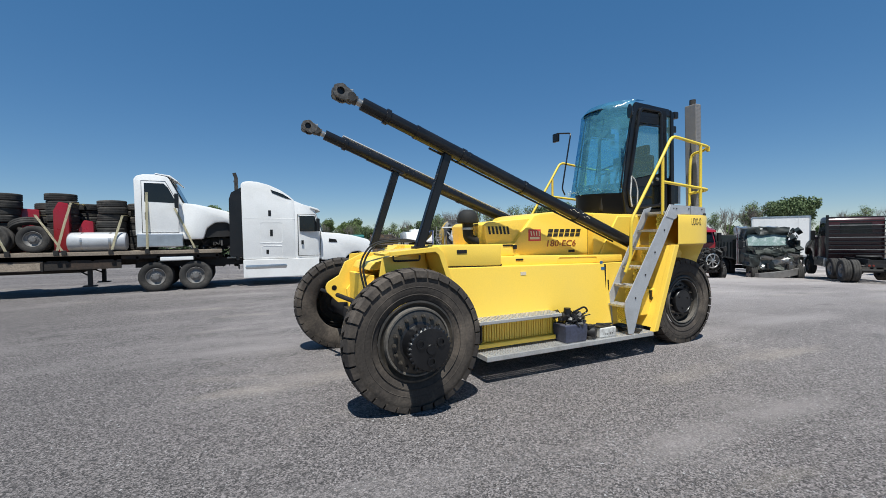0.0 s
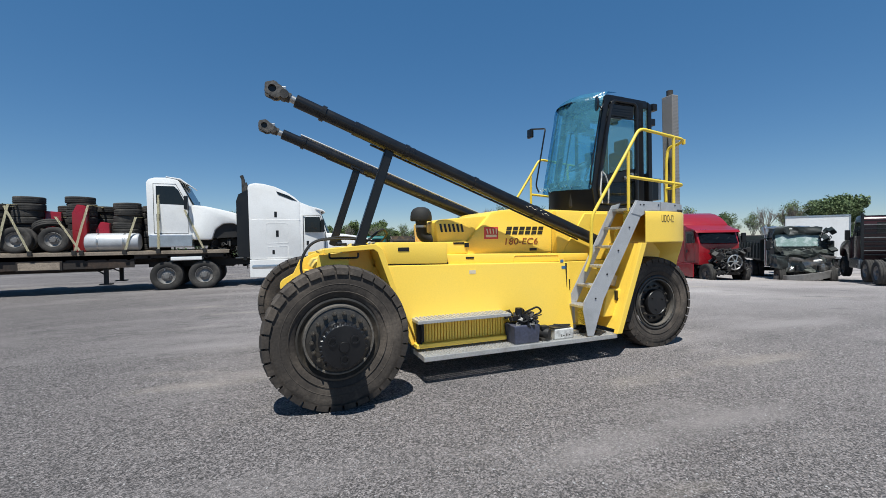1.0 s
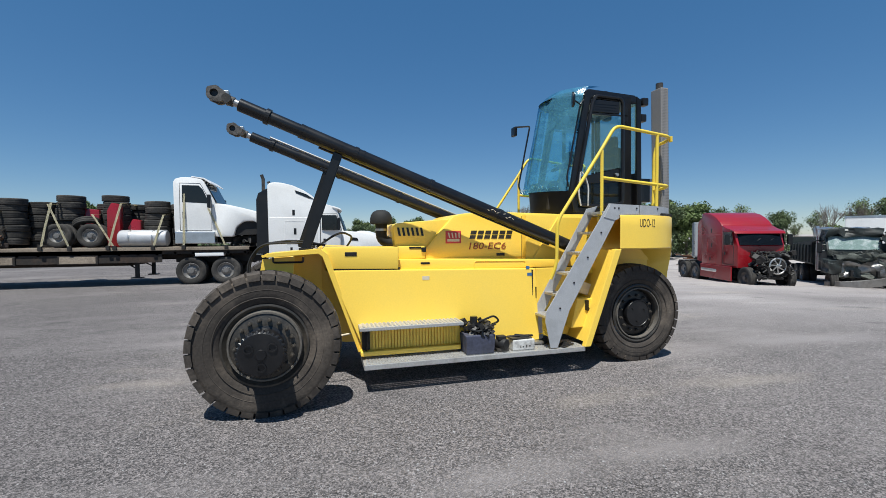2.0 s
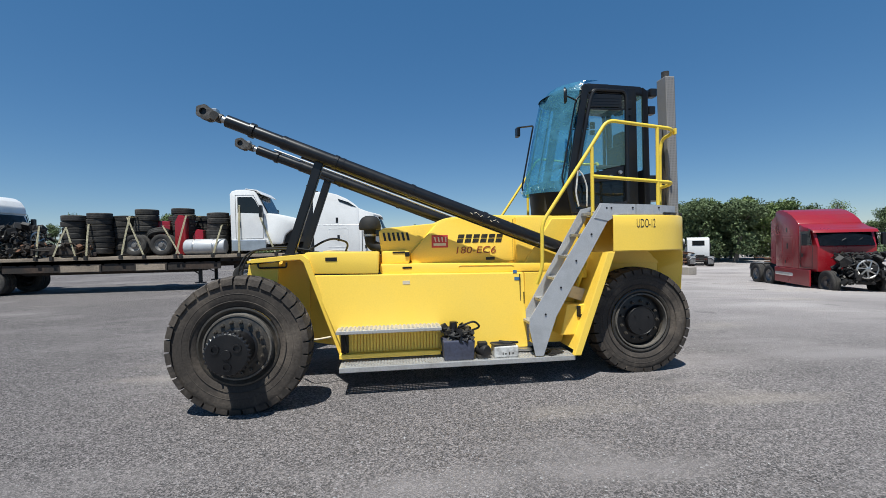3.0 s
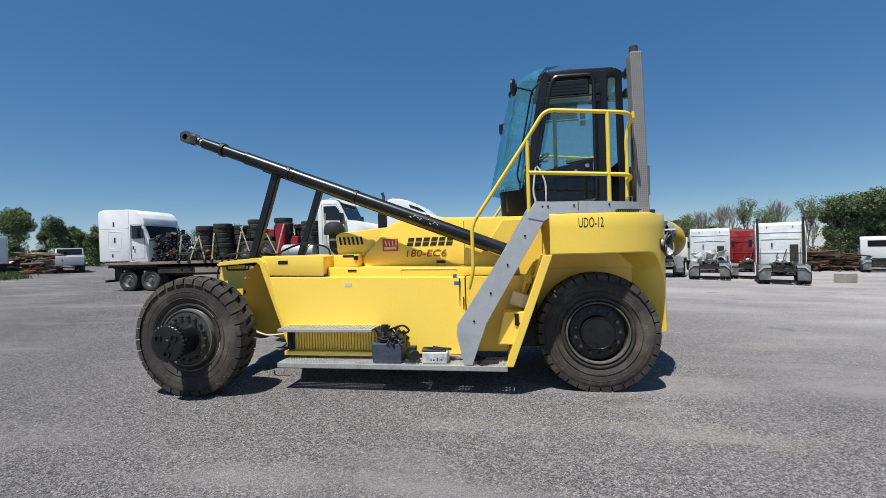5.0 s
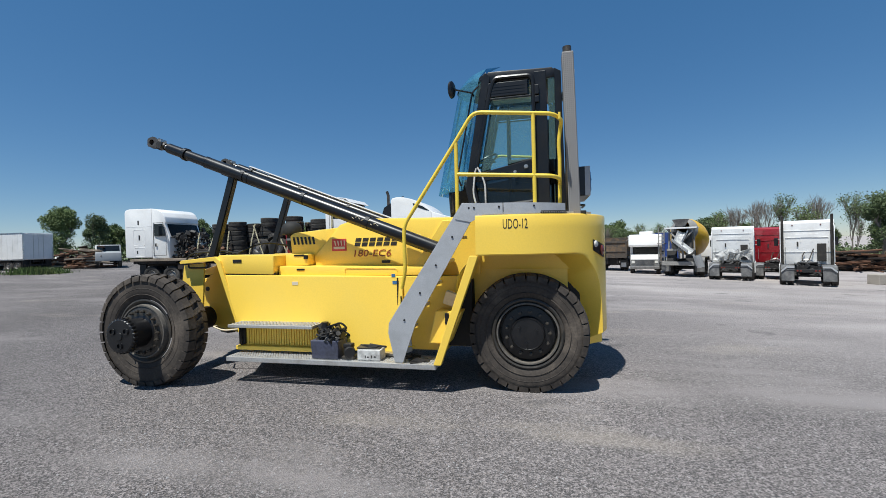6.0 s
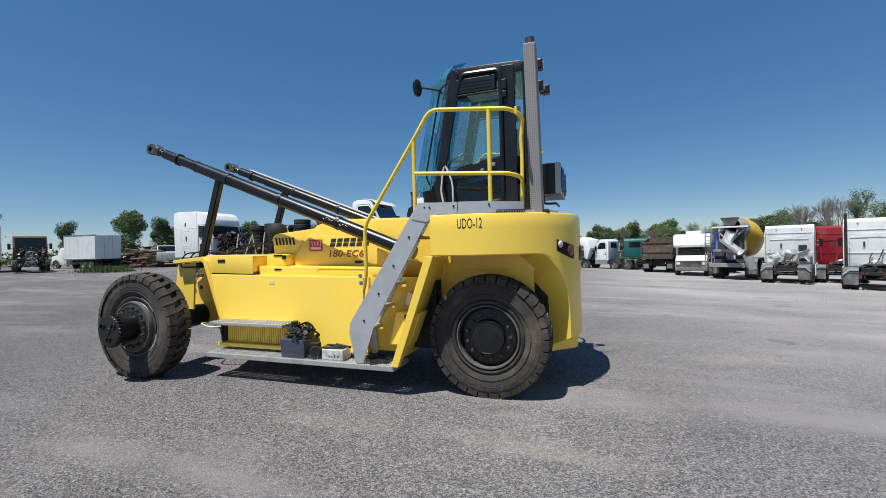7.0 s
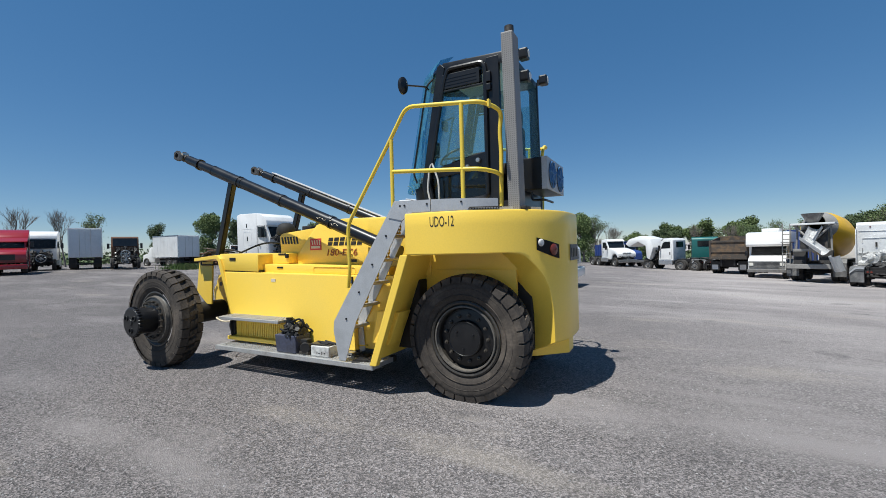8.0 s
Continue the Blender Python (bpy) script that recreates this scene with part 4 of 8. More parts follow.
for d in range(3):
    b = bmn()
    x = (6.02, 6.30, 6.68)[d]
    y = 4.31 if x < 6.4 else CY - math.sqrt((CR - 0.02) ** 2 - (x - CX) ** 2)
    lathe(b, [(0, -0.010), (0.011, -0.008), (0.011, 0.0)], 8, Matrix.Translation((x, y, 2.14)))
    mp("bolt", b, HUB, parent=deck)
b = bmn()
for k in range(12):
    d = 20 + k * 1.35
    (x0, y0), (x1, y1) = corner(d, CR - 0.012), corner(d, CR - 0.10)
    tube(b, [(x0, y0, 2.062), (x1, y1, 2.090)], 0.008, 5)
    tube(b, [(x0, y0, 2.078), corner(d + 1.35, CR - 0.012) + (2.078,)], 0.006, 5)
mp("mesh_strip", b, DARK, parent=deck)

# ladder
b = bmn()
outer = [(5.88, 2.20), (6.10, 2.19), (5.30, 0.83), (5.13, 0.355), (5.03, 0.355), (4.955, 0.70), (4.965, 0.82)]
prism(b, outer, 4.318, 4.33, bevel=0.003)
lad = mp("ladder", b, GALV, "galvanised boarding ladder with perforated treads")
b = bmn()
prism(b, [(5.80, 2.15), (5.97, 2.19), (5.11, 0.70), (5.13, 0.40), (5.05, 0.37), (4.955, 0.72)], 4.690, 4.702, bevel=0.003)
mp("inner_stringer", b, GALV, parent=lad)
for k in range(6):
    x, z = 4.985 + 0.164 * k, 0.758 + 0.267 * k
    b = bmn()
    box(b, x, x + 0.23, 4.333, 4.688, z - 0.03, z, 0.004)
    for i in range(6):
        box(b, x - 0.004, x + 0.225, 4.35 + i * 0.06, 4.38 + i * 0.06, z - 0.002, z + 0.006)
    mp("tread_step", b, GRATE, parent=lad)
    zb = max(z - 0.245, 0.37)
    n_row = 5
    # perforated yellow riser
    b = bmn()
    for i in range(n_row + 1):
        zz = zb + (z - 0.035 - zb) * i / n_row
        box(b, x + 0.03, x + 0.036, 4.335, 4.50, zz - 0.012, zz + 0.012)
        if i < n_row:
            for j in range(4):
                yy = 4.335 + j * 0.045 + 0.02 * (i % 2)
                box(b, x + 0.03, x + 0.036, yy, yy + 0.018, zz, zz + (z - 0.035 - zb) / n_row)
    mp("perforated_riser", b, YELLOW_RAIL, "yellow perforated riser plate", lad)
for k in range(5):
    t = k / 4
    b = bmn()
    lathe(b, [(0, -0.012), (0.012, -0.01), (0.012, 0.0)], 8, Matrix.Translation((5.16 + 0.80 * t, 4.318, 0.86 + 1.28 * t)))
    mp("bolt", b, HUB, parent=lad)
# yellow locker behind the ladder
b = bmn()
prism(b, [(5.41, 0.56), (5.66, 0.56), (5.82, 0.945), (5.50, 0.945)], 4.46, 4.705, bevel=0.012)
lk = mp("ladder_locker", b, YELLOW)
b = bmn()
box(b, 5.62, 5.67, 4.44, 4.462, 0.79, 0.925, 0.008)
box(b, 5.64, 5.70, 4.44, 4.462, 0.78, 0.82, 0.008)
mp("draw_latch", b, BLACK, parent=lk)
b = bmn()
prism(b, [(5.02, 1.34), (5.98, 1.34), (6.0, 2.05), (5.5, 2.05)], 4.93, 4.99, bevel=0.01)
prism(b, [(5.034, 0.42), (5.52, 0.42), (5.86, 1.345), (5.034, 1.345)], 4.712, 4.76, bevel=0.006)
mp("side_plate", b, YELLOW)
b = bmn()
box(b, -0.10, 0.10, -0.06, 0.06, -0.07, 0.09, 0.012, pose(5.68, 4.63, 1.06, 0, 18))
mp("document_box", b, STICKER)
b = bmn()
tube(b, bend([(5.72, 4.66, 1.12), (5.76, 4.6, 1.3), (5.82, 4.62, 1.42), (5.88, 4.75, 1.5)], 0.05), 0.022, 8)
box(b, 5.74, 5.84, 4.60, 4.70, 1.26, 1.36, 0.015)
mp("filter_valve", b, YELLOW_RAIL)

# railings
def railing(s):
    def yy(y):
        return y if s > 0 else mirrored(y)
    Y1 = 4.385
    r = 0.0225
    b = bmn()
    tube(b, bend([(5.10, yy(4.44), 1.22), (5.16, yy(4.40), 1.42), (5.16, yy(Y1), 1.97), (5.80, yy(Y1), 2.90), (6.02, yy(Y1), 3.235), (6.90, yy(Y1), 3.138), (7.0, yy(4.55), 3.11), (7.0, yy(4.74), 3.10), (6.97, yy(4.75), 2.90), (6.98, yy(4.76), 2.72), (6.97, yy(4.76), 2.08)], 0.10), r, 10)
    top = mp("railing", b, YELLOW_RAIL, "yellow tubular hand railing", smooth=True)
    b = bmn()
    tube(b, [(5.815, yy(Y1), 2.05), (5.815, yy(Y1), 2.90)], r, 10)
    mp("rail_post", b, YELLOW_RAIL, parent=top, smooth=True)
    b = bmn()
    tube(b, [(6.69, yy(Y1), 2.08), (6.69, yy(Y1), 3.16)], r, 10)
    mp("rail_post", b, YELLOW_RAIL, parent=top, smooth=True)
    b = bmn()
    tube(b, bend([(5.815, yy(Y1), 2.54), (6.88, yy(Y1), 2.46), (6.97, yy(4.56), 2.45), (6.975, yy(4.76), 2.44)], 0.08), r, 10)
    mp("middle_rail", b, YELLOW_RAIL, parent=top, smooth=True)
    if s > 0:
        b = bmn()
        box(b, 6.96, 6.985, 4.42, 4.47, 3.08, 3.16, 0.006)
        mp("rail_bracket", b, YELLOW_RAIL, parent=top)


railing(1)
railing(-1)

# cab
CYN, CYF = 5.09, mirrored(5.09)
b = bmn()
box(b, 5.86, 7.05, CYN + 0.02, CYF - 0.02, 2.09, 2.16, 0.01)
cab = mp("cab", b, BLACK, "black driver cab wrapped in blue protective film")


def cab_part(name, b, mat, label="", smooth=False):
    return mp(name, b, mat, label, cab, smooth)


b = bmn()
prism(b, [(6.06, 3.88), (6.12, 3.965), (6.92, 3.935), (7.03, 3.86), (7.02, 3.80), (6.06, 3.83)], CYN + 0.01, CYF - 0.01, bevel=0.02)
cab_part("roof", b, BLACK, smooth=True)
b = bmn()
box(b, 6.1, 6.8, CYN + 0.2, CYF - 0.2, 3.80, 3.825)
cab_part("headliner", b, OFFWHITE)
b = bmn()
box(b, 6.98, 7.05, CYN + 0.02, CYF - 0.02, 2.14, 2.75, 0.01)
cab_part("rear_apron", b, BLACK)
for s in (1, -1):
    y0, y1 = (CYN, CYN + 0.05) if s > 0 else (CYF - 0.05, CYF)
    for nm, q in (("front_pillar", [(5.86, 2.13), (5.94, 2.13), (5.88, 2.46), (6.15, 3.90), (6.09, 3.955), (6.045, 3.92), (5.79, 2.46)]),
                  ("door_pillar", [(6.70, 2.13), (6.87, 2.13), (6.85, 3.90), (6.70, 3.90)]),
                  ("rear_pillar", [(6.97, 2.13), (7.06, 2.13), (7.03, 3.87), (6.95, 3.92)]),
                  ("lower_panel", [(5.89, 2.64), (6.66, 2.80), (6.66, 2.60), (5.88, 2.54)]),
                  ("side_sill", [(5.88, 2.13), (6.98, 2.13), (6.98, 2.20), (5.88, 2.20)]),
                  ("cant_rail", [(6.08, 3.86), (6.12, 3.94), (6.92, 3.90), (6.97, 3.84), (6.90, 3.80), (6.16, 3.84)])):
        if s < 0 and nm == "door_pillar":
            continue
        if s < 0 and nm == "lower_panel":
            q = [(5.89, 2.64), (6.97, 2.80), (6.97, 2.60), (5.88, 2.54)]
        b = bmn()
        e = {"front_pillar": 0.0, "door_pillar": 0.004, "rear_pillar": 0.002, "lower_panel": 0.008, "side_sill": 0.011, "cant_rail": 0.014}[nm]
        prism(b, q, y0 + e * s, y1 + e * s, bevel=0.008)
        cab_part(nm, b, BLACK)
    # door frame, a rounded tube frame round the glass
    b = bmn()
    yy = CYN - 0.012 if s > 0 else CYF + 0.012
    xr = 6.69 if s > 0 else 6.93
    loop = [(6.2, yy, 2.22), (5.95, yy, 2.24), (5.90, yy, 2.50), (6.14, yy, 3.70), (6.20, yy, 3.86), (xr - 0.04, yy, 3.85), (xr, yy, 3.78), (xr, yy, 2.26), (6.2, yy, 2.22)]
    tube(b, bend(loop, 0.06), 0.028, 8)
    door = cab_part("door", b, BLACK, "black glazed cab door", True)
    b = bmn()
    box(b, 6.12, 6.62, yy - 0.008, yy + 0.008, 3.62, 3.80, 0.01)
    box(b, 6.08, 6.66, yy - 0.012, yy + 0.012, 3.585, 3.605, 0.004)
    box(b, 6.68, 6.76, yy - 0.02, yy + 0.02, 3.60, 3.72, 0.008)
    box(b, 6.68, 6.76, yy - 0.02, yy + 0.02, 3.50, 3.58, 0.008)
    for i in range(3):
        box(b, 6.16, 6.58, yy - 0.012, yy, 3.66 + i * 0.04, 3.675 + i * 0.04)
    cab_part("door_head", b, BLACK)
    b = bmn()
    lathe(b, [(0.0, -0.03), (0.025, -0.028), (0.03, 0.0)], 12, Matrix.Translation((6.58, yy, 2.70)))
    cab_part("door_lock", b, STEEL)
    b = bmn()
    lathe(b, [(0.0, -0.03), (0.02, -0.028), (0.025, 0.0)], 12, Matrix.Translation((6.44, yy, 2.64)))
    cab_part("door_lock", b, STEEL)
    ya, yb = (CYN + 0.018, CYN + 0.024) if s > 0 else (CYF - 0.024, CYF - 0.018)
    xg = xr - 0.01
    for q in ([(5.91, 2.66), (xg, 2.82), (xg, 3.58), (6.11, 3.58)], [(5.95, 2.22), (xg, 2.22), (xg, 2.60), (5.90, 2.55)], [(6.87, 2.78), (6.95, 2.78), (6.95, 3.80), (6.87, 3.82)], [(6.13, 3.61), (6.64, 3.61), (6.64, 3.84), (6.18, 3.84)]):
        if s < 0 and q[0][0] > 6.8:
            continue
        b = bmn()
        prism(b, q, ya, yb)
        pane = cab_part("side_pane", b, GLASS_CAB if q[0][1] > 2.6 and q[0][0] < 6.0 or q[0][0] > 6.8 else GLASS_DARK)
        pane.visible_shadow = False
# windscreen, bowed, under wrinkled blue film


def bowed(bm, grid, off, wrinkle, seed, y0, y1, prof):
    rows = []
    for i in range(grid + 1):
        u = i / grid
        y = y0 + (y1 - y0) * u
        col = []
        for j in range(grid + 1):
            v = j / grid
            k = v * (len(prof) - 1)
            a = min(int(k), len(prof) - 2)
            x = prof[a][0] + (prof[a + 1][0] - prof[a][0]) * (k - a)
            z = prof[a][1] + (prof[a + 1][1] - prof[a][1]) * (k - a)
            w = wrinkle * noise.noise(Vector((u * 4 + seed, v * 2, seed))) + wrinkle * 0.45 * noise.noise(Vector((u * 16, v * 7 + u * 8, seed)))
            bow = (0.42 - 0.10 * v) * (1 - abs(2 * u - 1) ** 2.4)
            col.append(bm.verts.new((x - bow - off + w, y, z + 0.12 * w)))
        rows.append(col)
    for a, c in zip(rows, rows[1:]):
        for k in range(grid):
            bm.faces.new((a[k], a[k + 1], c[k + 1], c[k]))


b = bmn()
bowed(b, 10, 0.0, 0.0, 0, CYN + 0.03, CYF - 0.03, [(5.80, 2.50), (6.04, 3.88)])
ws = cab_part("windscreen", b, GLASS_CAB, smooth=True)
ws.visible_shadow = False
b = bmn()
bowed(b, 12, 0.0, 0.0, 0, CYN + 0.01, CYF - 0.01, [(5.90, 2.12), (5.78, 2.50)])
bmesh.ops.solidify(b, geom=b.faces[:], thickness=0.03)
cab_part("front_apron", b, BLACK, smooth=True)
b = bmn()
bowed(b, 12, 0.0, 0.0, 0, CYN + 0.02, CYF - 0.02, [(6.04, 3.87), (6.12, 3.95), (6.45, 3.955)])
cab_part("roof_front", b, BLACK, smooth=True)
b = bmn()
bowed(b, 44, 0.03, 0.035, 3, CYN - 0.005, CYF + 0.005, [(5.785, 2.44), (5.87, 2.95), (5.96, 3.45), (6.03, 3.88), (6.14, 4.0), (6.32, 4.0)])
fl = cab_part("protective_film", b, FILM, "crinkled translucent blue film over the windscreen", True)
fl.visible_shadow = False
film_rnd = random.Random(12)
b = bmn()
for j in range(22):
    u = j / 21
    y = CYN + (CYF - CYN) * u
    bow = 0.42 * (1 - abs(2 * u - 1) ** 2.4)
    x = 5.77 - bow + film_rnd.uniform(-0.03, 0.0)
    z = 2.50 + film_rnd.uniform(-0.05, 0.04)
    tube(b, [(x, y, z), (x + 0.02, y + 0.05, z + film_rnd.uniform(-0.04, 0.05)), (x + 0.01, y + 0.09, z + film_rnd.uniform(-0.03, 0.05))], 0.005, 5)
tagged(cab_part("film_fold", b, glass("clear_film_edge", (0.8, 0.9, 0.95, 1), 0.5, 0.3, (0.36, 0.48, 0.55, 1))), kind="stuff")
b = bmn()
prism(b, [(7.03, 2.75), (7.045, 2.75), (7.02, 3.82), (7.005, 3.82)], CYN + 0.06, CYF - 0.06)
rw = cab_part("rear_window", b, GLASS_CAB)
rw.visible_shadow = False
# inside: seat, console, steering wheel, roof frame
b = bmn()
box(b, 6.42, 6.90, YC - 0.24, YC + 0.24, 2.55, 2.70, 0.05)
box(b, 6.80, 6.94, YC - 0.23, YC + 0.23, 2.66, 3.20, 0.05, None)
box(b, 6.84, 6.94, YC - 0.14, YC + 0.14, 3.19, 3.40, 0.05)
box(b, 6.35, 6.7, YC - 0.36, YC - 0.27, 2.78, 2.84, 0.03)
box(b, 6.4, 6.7, YC - 0.2, YC + 0.2, 2.16, 2.55, 0.03)
cab_part("driver_seat", b, DARK, "black driver seat with headrest", True)
b = bmn()
tube(b, [(5.75, YC, 2.2), (6.02, YC, 2.86)], 0.04, 10)
mw = Matrix.Translation((5.99, YC, 2.90)) @ pose(0, 0, 0, 0, -28) @ pose(0, 0, 0, 90)
lathe(b, [(0.19 + 0.016 * math.cos(k), 0.016 * math.sin(k)) for k in [2 * math.pi * q / 6 for q in range(7)]], 26, mw)
box(b, 5.84, 6.14, YC - 0.02, YC + 0.02, 2.88, 2.90)
cab_part("steering_wheel", b, BLACK, "", True)
b = bmn()
box(b, 5.55, 5.80, YC - 0.3, YC + 0.3, 2.16, 2.62, 0.03)
box(b, 5.86, 5.93, YC - 0.42, YC - 0.26, 2.85, 3.05, 0.02)
tube(b, [(5.8, YC - 0.34, 2.6), (5.9, YC - 0.34, 2.9)], 0.02, 8)
cab_part("console", b, DARK)
b = bmn()
for y in (YC - 0.22, YC + 0.22):
    tube(b, [(5.48, y, 2.6), (5.72, y, 3.8)], 0.012, 6)
tube(b, [(6.3, CYF - 0.06, 2.2), (6.3, CYF - 0.06, 3.85)], 0.03, 8)
cab_part("wiper_arm", b, BLACK)
b = bmn()
tube(b, bend([(5.95, CYN - 0.02, 2.74), (5.93, CYN - 0.05, 2.66), (5.90, CYN - 0.05, 2.4), (5.94, CYN - 0.05, 2.22)], 0.06), 0.012, 7)
tube(b, bend([(5.95, CYN - 0.02, 2.74), (6.0, CYN - 0.06, 2.66), (6.06, CYN - 0.06, 2.5), (6.06, CYN - 0.05, 2.22)], 0.06), 0.012, 7)
cab_part("white_cable", b, CARTON)
# mirrors
b = bmn()
tube(b, bend([(5.93, CYN - 0.02, 3.66), (5.92, CYN - 0.08, 3.68), (5.72, CYN - 0.20, 3.70)], 0.05), 0.011, 8)
tube(b, bend([(5.74, CYN - 0.03, 2.50), (5.70, CYN - 0.05, 2.62), (5.92, CYN - 0.05, 3.70), (6.0, CYN - 0.02, 3.78)], 0.05), 0.012, 8)
arm = cab_part("mirror_arm", b, BLACK)
b = bmn()
lathe(b, [(0.0, -0.03), (0.06, -0.028), (0.085, -0.01), (0.088, 0.012), (0.0, 0.018)], 20, Matrix.Translation((5.685, CYN - 0.225, 3.695)) @ pose(0, 0, 0, 0, 0, 65) @ Matrix.Diagonal((0.8, 1, 1.25, 1)))
mp("mirror", b, BLACK, parent=cab, smooth=True)
b = bmn()
tube(b, bend([(5.55, CYF + 0.04, 2.50), (5.50, CYF + 0.06, 2.62), (5.70, CYF + 0.06, 3.60), (5.72, CYF + 0.08, 3.66), (5.50, CYF + 0.20, 3.66)], 0.05), 0.014, 8)
cab_part("mirror_arm", b, BLACK)
b = bmn()
box(b, 5.46, 5.52, CYF + 0.14, CYF + 0.28, 3.50, 3.66, 0.02)
cab_part("mirror", b, BLACK)
# lamps on the rear of the roof
for y, z in ((CYN + 0.08, 3.86), (CYN + 0.12, 3.62), (CYF - 0.1, 3.86)):
    b = bmn()
    box(b, 7.05, 7.10, y - 0.02, y + 0.02, z - 0.05, z + 0.02)
    box(b, 7.08, 7.19, y - 0.06, y + 0.06, z - 0.06, z + 0.06, 0.02)
    wl = cab_part("work_light", b, BLACK)
    b = bmn()
    lathe(b, [(0.0, -0.008), (0.035, -0.006), (0.045, 0.0)], 16, Matrix.Translation((7.192, y, z)) @ pose(0, 0, 0, 0, 0, 90))
    mp("lens", b, LAMP_CLEAR, parent=wl)
# cooler box with twin fans on the cab's back
b = bmn()
box(b, 7.08, 7.345, 5.20, 6.05, 2.31, 2.68, 0.012)
tube(b, bend([(7.15, 5.3, 2.30), (7.15, 5.3, 2.2), (7.3, 5.3, 2.2), (7.3, 5.7, 2.2)], 0.05), 0.014, 8)
cool = cab_part("cooler_box", b, BLACK, "black cooler box with a silver fan panel")
b = bmn()
box(b, 7.345, 7.362, 5.20, 6.05, 2.31, 2.68, 0.004)
box(b, 7.30, 7.362, 5.196, 5.20, 2.31, 2.68)
mp("fan_panel", b, GALV, parent=cab)
for y in (5.42, 5.82):
    b = bmn()
    lathe(b, [(0.0, 0.0), (0.16, 0.0), (0.162, -0.004), (0.0, -0.004)], 28, Matrix.Translation((7.364, y, 2.495)) @ pose(0, 0, 0, 0, 0, 90))
    mp("fan_opening", b, BLACK, parent=cab)
    b = bmn()
    for r_ in (0.05, 0.10, 0.15):
        lathe(b, [(r_ - 0.008, 0), (r_, -0.008), (r_ + 0.008, 0)], 24, Matrix.Translation((7.372, y, 2.495)) @ pose(0, 0, 0, 0, 0, 90))
    for k in range(7):
        a = k * 2 * math.pi / 7
        tube(b, [(7.374, y, 2.495), (7.374, y + 0.10 * math.cos(a) - 0.02 * math.sin(a), 2.495 + 0.10 * math.sin(a) + 0.02 * math.cos(a)), (7.374, y + 0.155 * math.cos(a + 0.3), 2.495 + 0.155 * math.sin(a + 0.3))], 0.014, 5)
    mp("fan_guard", b, STICKER_BLUE, parent=cab)

# exhaust: a pipe inside a perforated guard
b = bmn()
box(b, -0.055, 0.075, -0.10, 0.10, 2.03, 3.93, 0.012)
for v in b.verts:
    v.co.x += 7.125 - 0.045 * (v.co.z - 2.0) / 2
    v.co.y += 4.79
ex = mp("exhaust_guard", b, GUARD, "tall grey perforated exhaust guard")
b = bmn()
tube(b, [(7.09, 4.79, 2.04), (7.09, 4.79, 4.02)], 0.05, 16)
mp("exhaust_pipe", b, RIM, parent=ex, smooth=True)
b = bmn()
for k in range(85):
    z = 2.05 + k * 0.022
    x0 = 7.125 - 0.045 * (z - 2.0) / 2
    for i in range(6):
        x = x0 - 0.045 + i * 0.0215
        vs = [b.verts.new((x + dx, 4.6885, z + dz)) for dx, dz in ((0, 0), (0.010, 0), (0.010, 0.010), (0, 0.010))]
        b.faces.new(vs)
tagged(mp("perforation", b, RISER, parent=ex), kind="stuff")
b = bmn()
box(b, 6.98, 7.26, 4.70, 4.94, 2.05, 2.09, 0.01)
mp("guard_foot", b, DARK, parent=ex)

# hoses and cables hanging at the front
b = bmn()
for k in range(2):
    y = 4.95 + 0.14 * k
    tube(b, bend([(2.3, y, 1.68), (1.95, y - 0.02, 1.72 + 0.03 * k), (1.55, y, 1.70), (1.40, y + 0.02, 1.45), (1.46, y, 1.15)], 0.25, 6), 0.012, 8)
tube(b, bend([(2.2, 5.1, 1.66), (2.5, 5.4, 1.86), (2.7, 5.9, 1.78), (2.6, 6.2, 1.6)], 0.3, 6), 0.015, 8)
mp("hydraulic_hose", b, HOSE, smooth=True)
b = bmn()
tube(b, bend([(2.6, 4.75, 0.62), (2.35, 4.68, 0.60), (2.2, 4.66, 0.66), (2.05, 4.9, 0.62)], 0.1), 0.012, 8)
mp("hanging_cable", b, STICKER, smooth=True)

# ---- parked vehicles ----


def cached(key, build, mat, smooth=True):
    """A mesh that alike pieces share."""
    if key not in mesh_cache:
        b = bmn()
        build(b)
        me = bpy.data.meshes.new(key)
        b.to_mesh(me)
        b.free()
        if smooth:
            me.shade_smooth()
            me.set_sharp_from_angle(angle=radians(35))
        me.materials.append(mat)
        mesh_cache[key] = me
    return mesh_cache[key]


def truck_tyre(b):
    R, W = 0.52, 0.28
    lathe(b, [(0.30, -W * 0.40), (0.33, -W * 0.48), (0.42, -W * 0.52), (0.49, -W * 0.49), (0.515, -W * 0.42), (0.52, -W * 0.34), (0.52, -W * 0.20), (0.508, -W * 0.18), (0.508, -W * 0.14), (0.52, -W * 0.12), (0.52, W * 0.12), (0.508, W * 0.14), (0.508, W * 0.18), (0.52, W * 0.20),
              (0.52, W * 0.34), (0.515, W * 0.42), (0.49, W * 0.49), (0.42, W * 0.52), (0.33, W * 0.48), (0.30, W * 0.40)], 32, close=True)


def truck_rim(b):
    lathe(b, [(0.305, -0.11), (0.29, -0.125), (0.28, -0.10), (0.26, -0.06), (0.20, -0.03), (0.15, -0.06), (0.10, -0.07), (0.095, -0.14), (0.0, -0.15)], 28)
    for k in range(10):
        a = 2 * math.pi * k / 10
        lathe(b, [(0.0, -0.085), (0.018, -0.08), (0.018, -0.05)], 6, Matrix.Translation((0.135 * math.cos(a), 0, 0.135 * math.sin(a))))


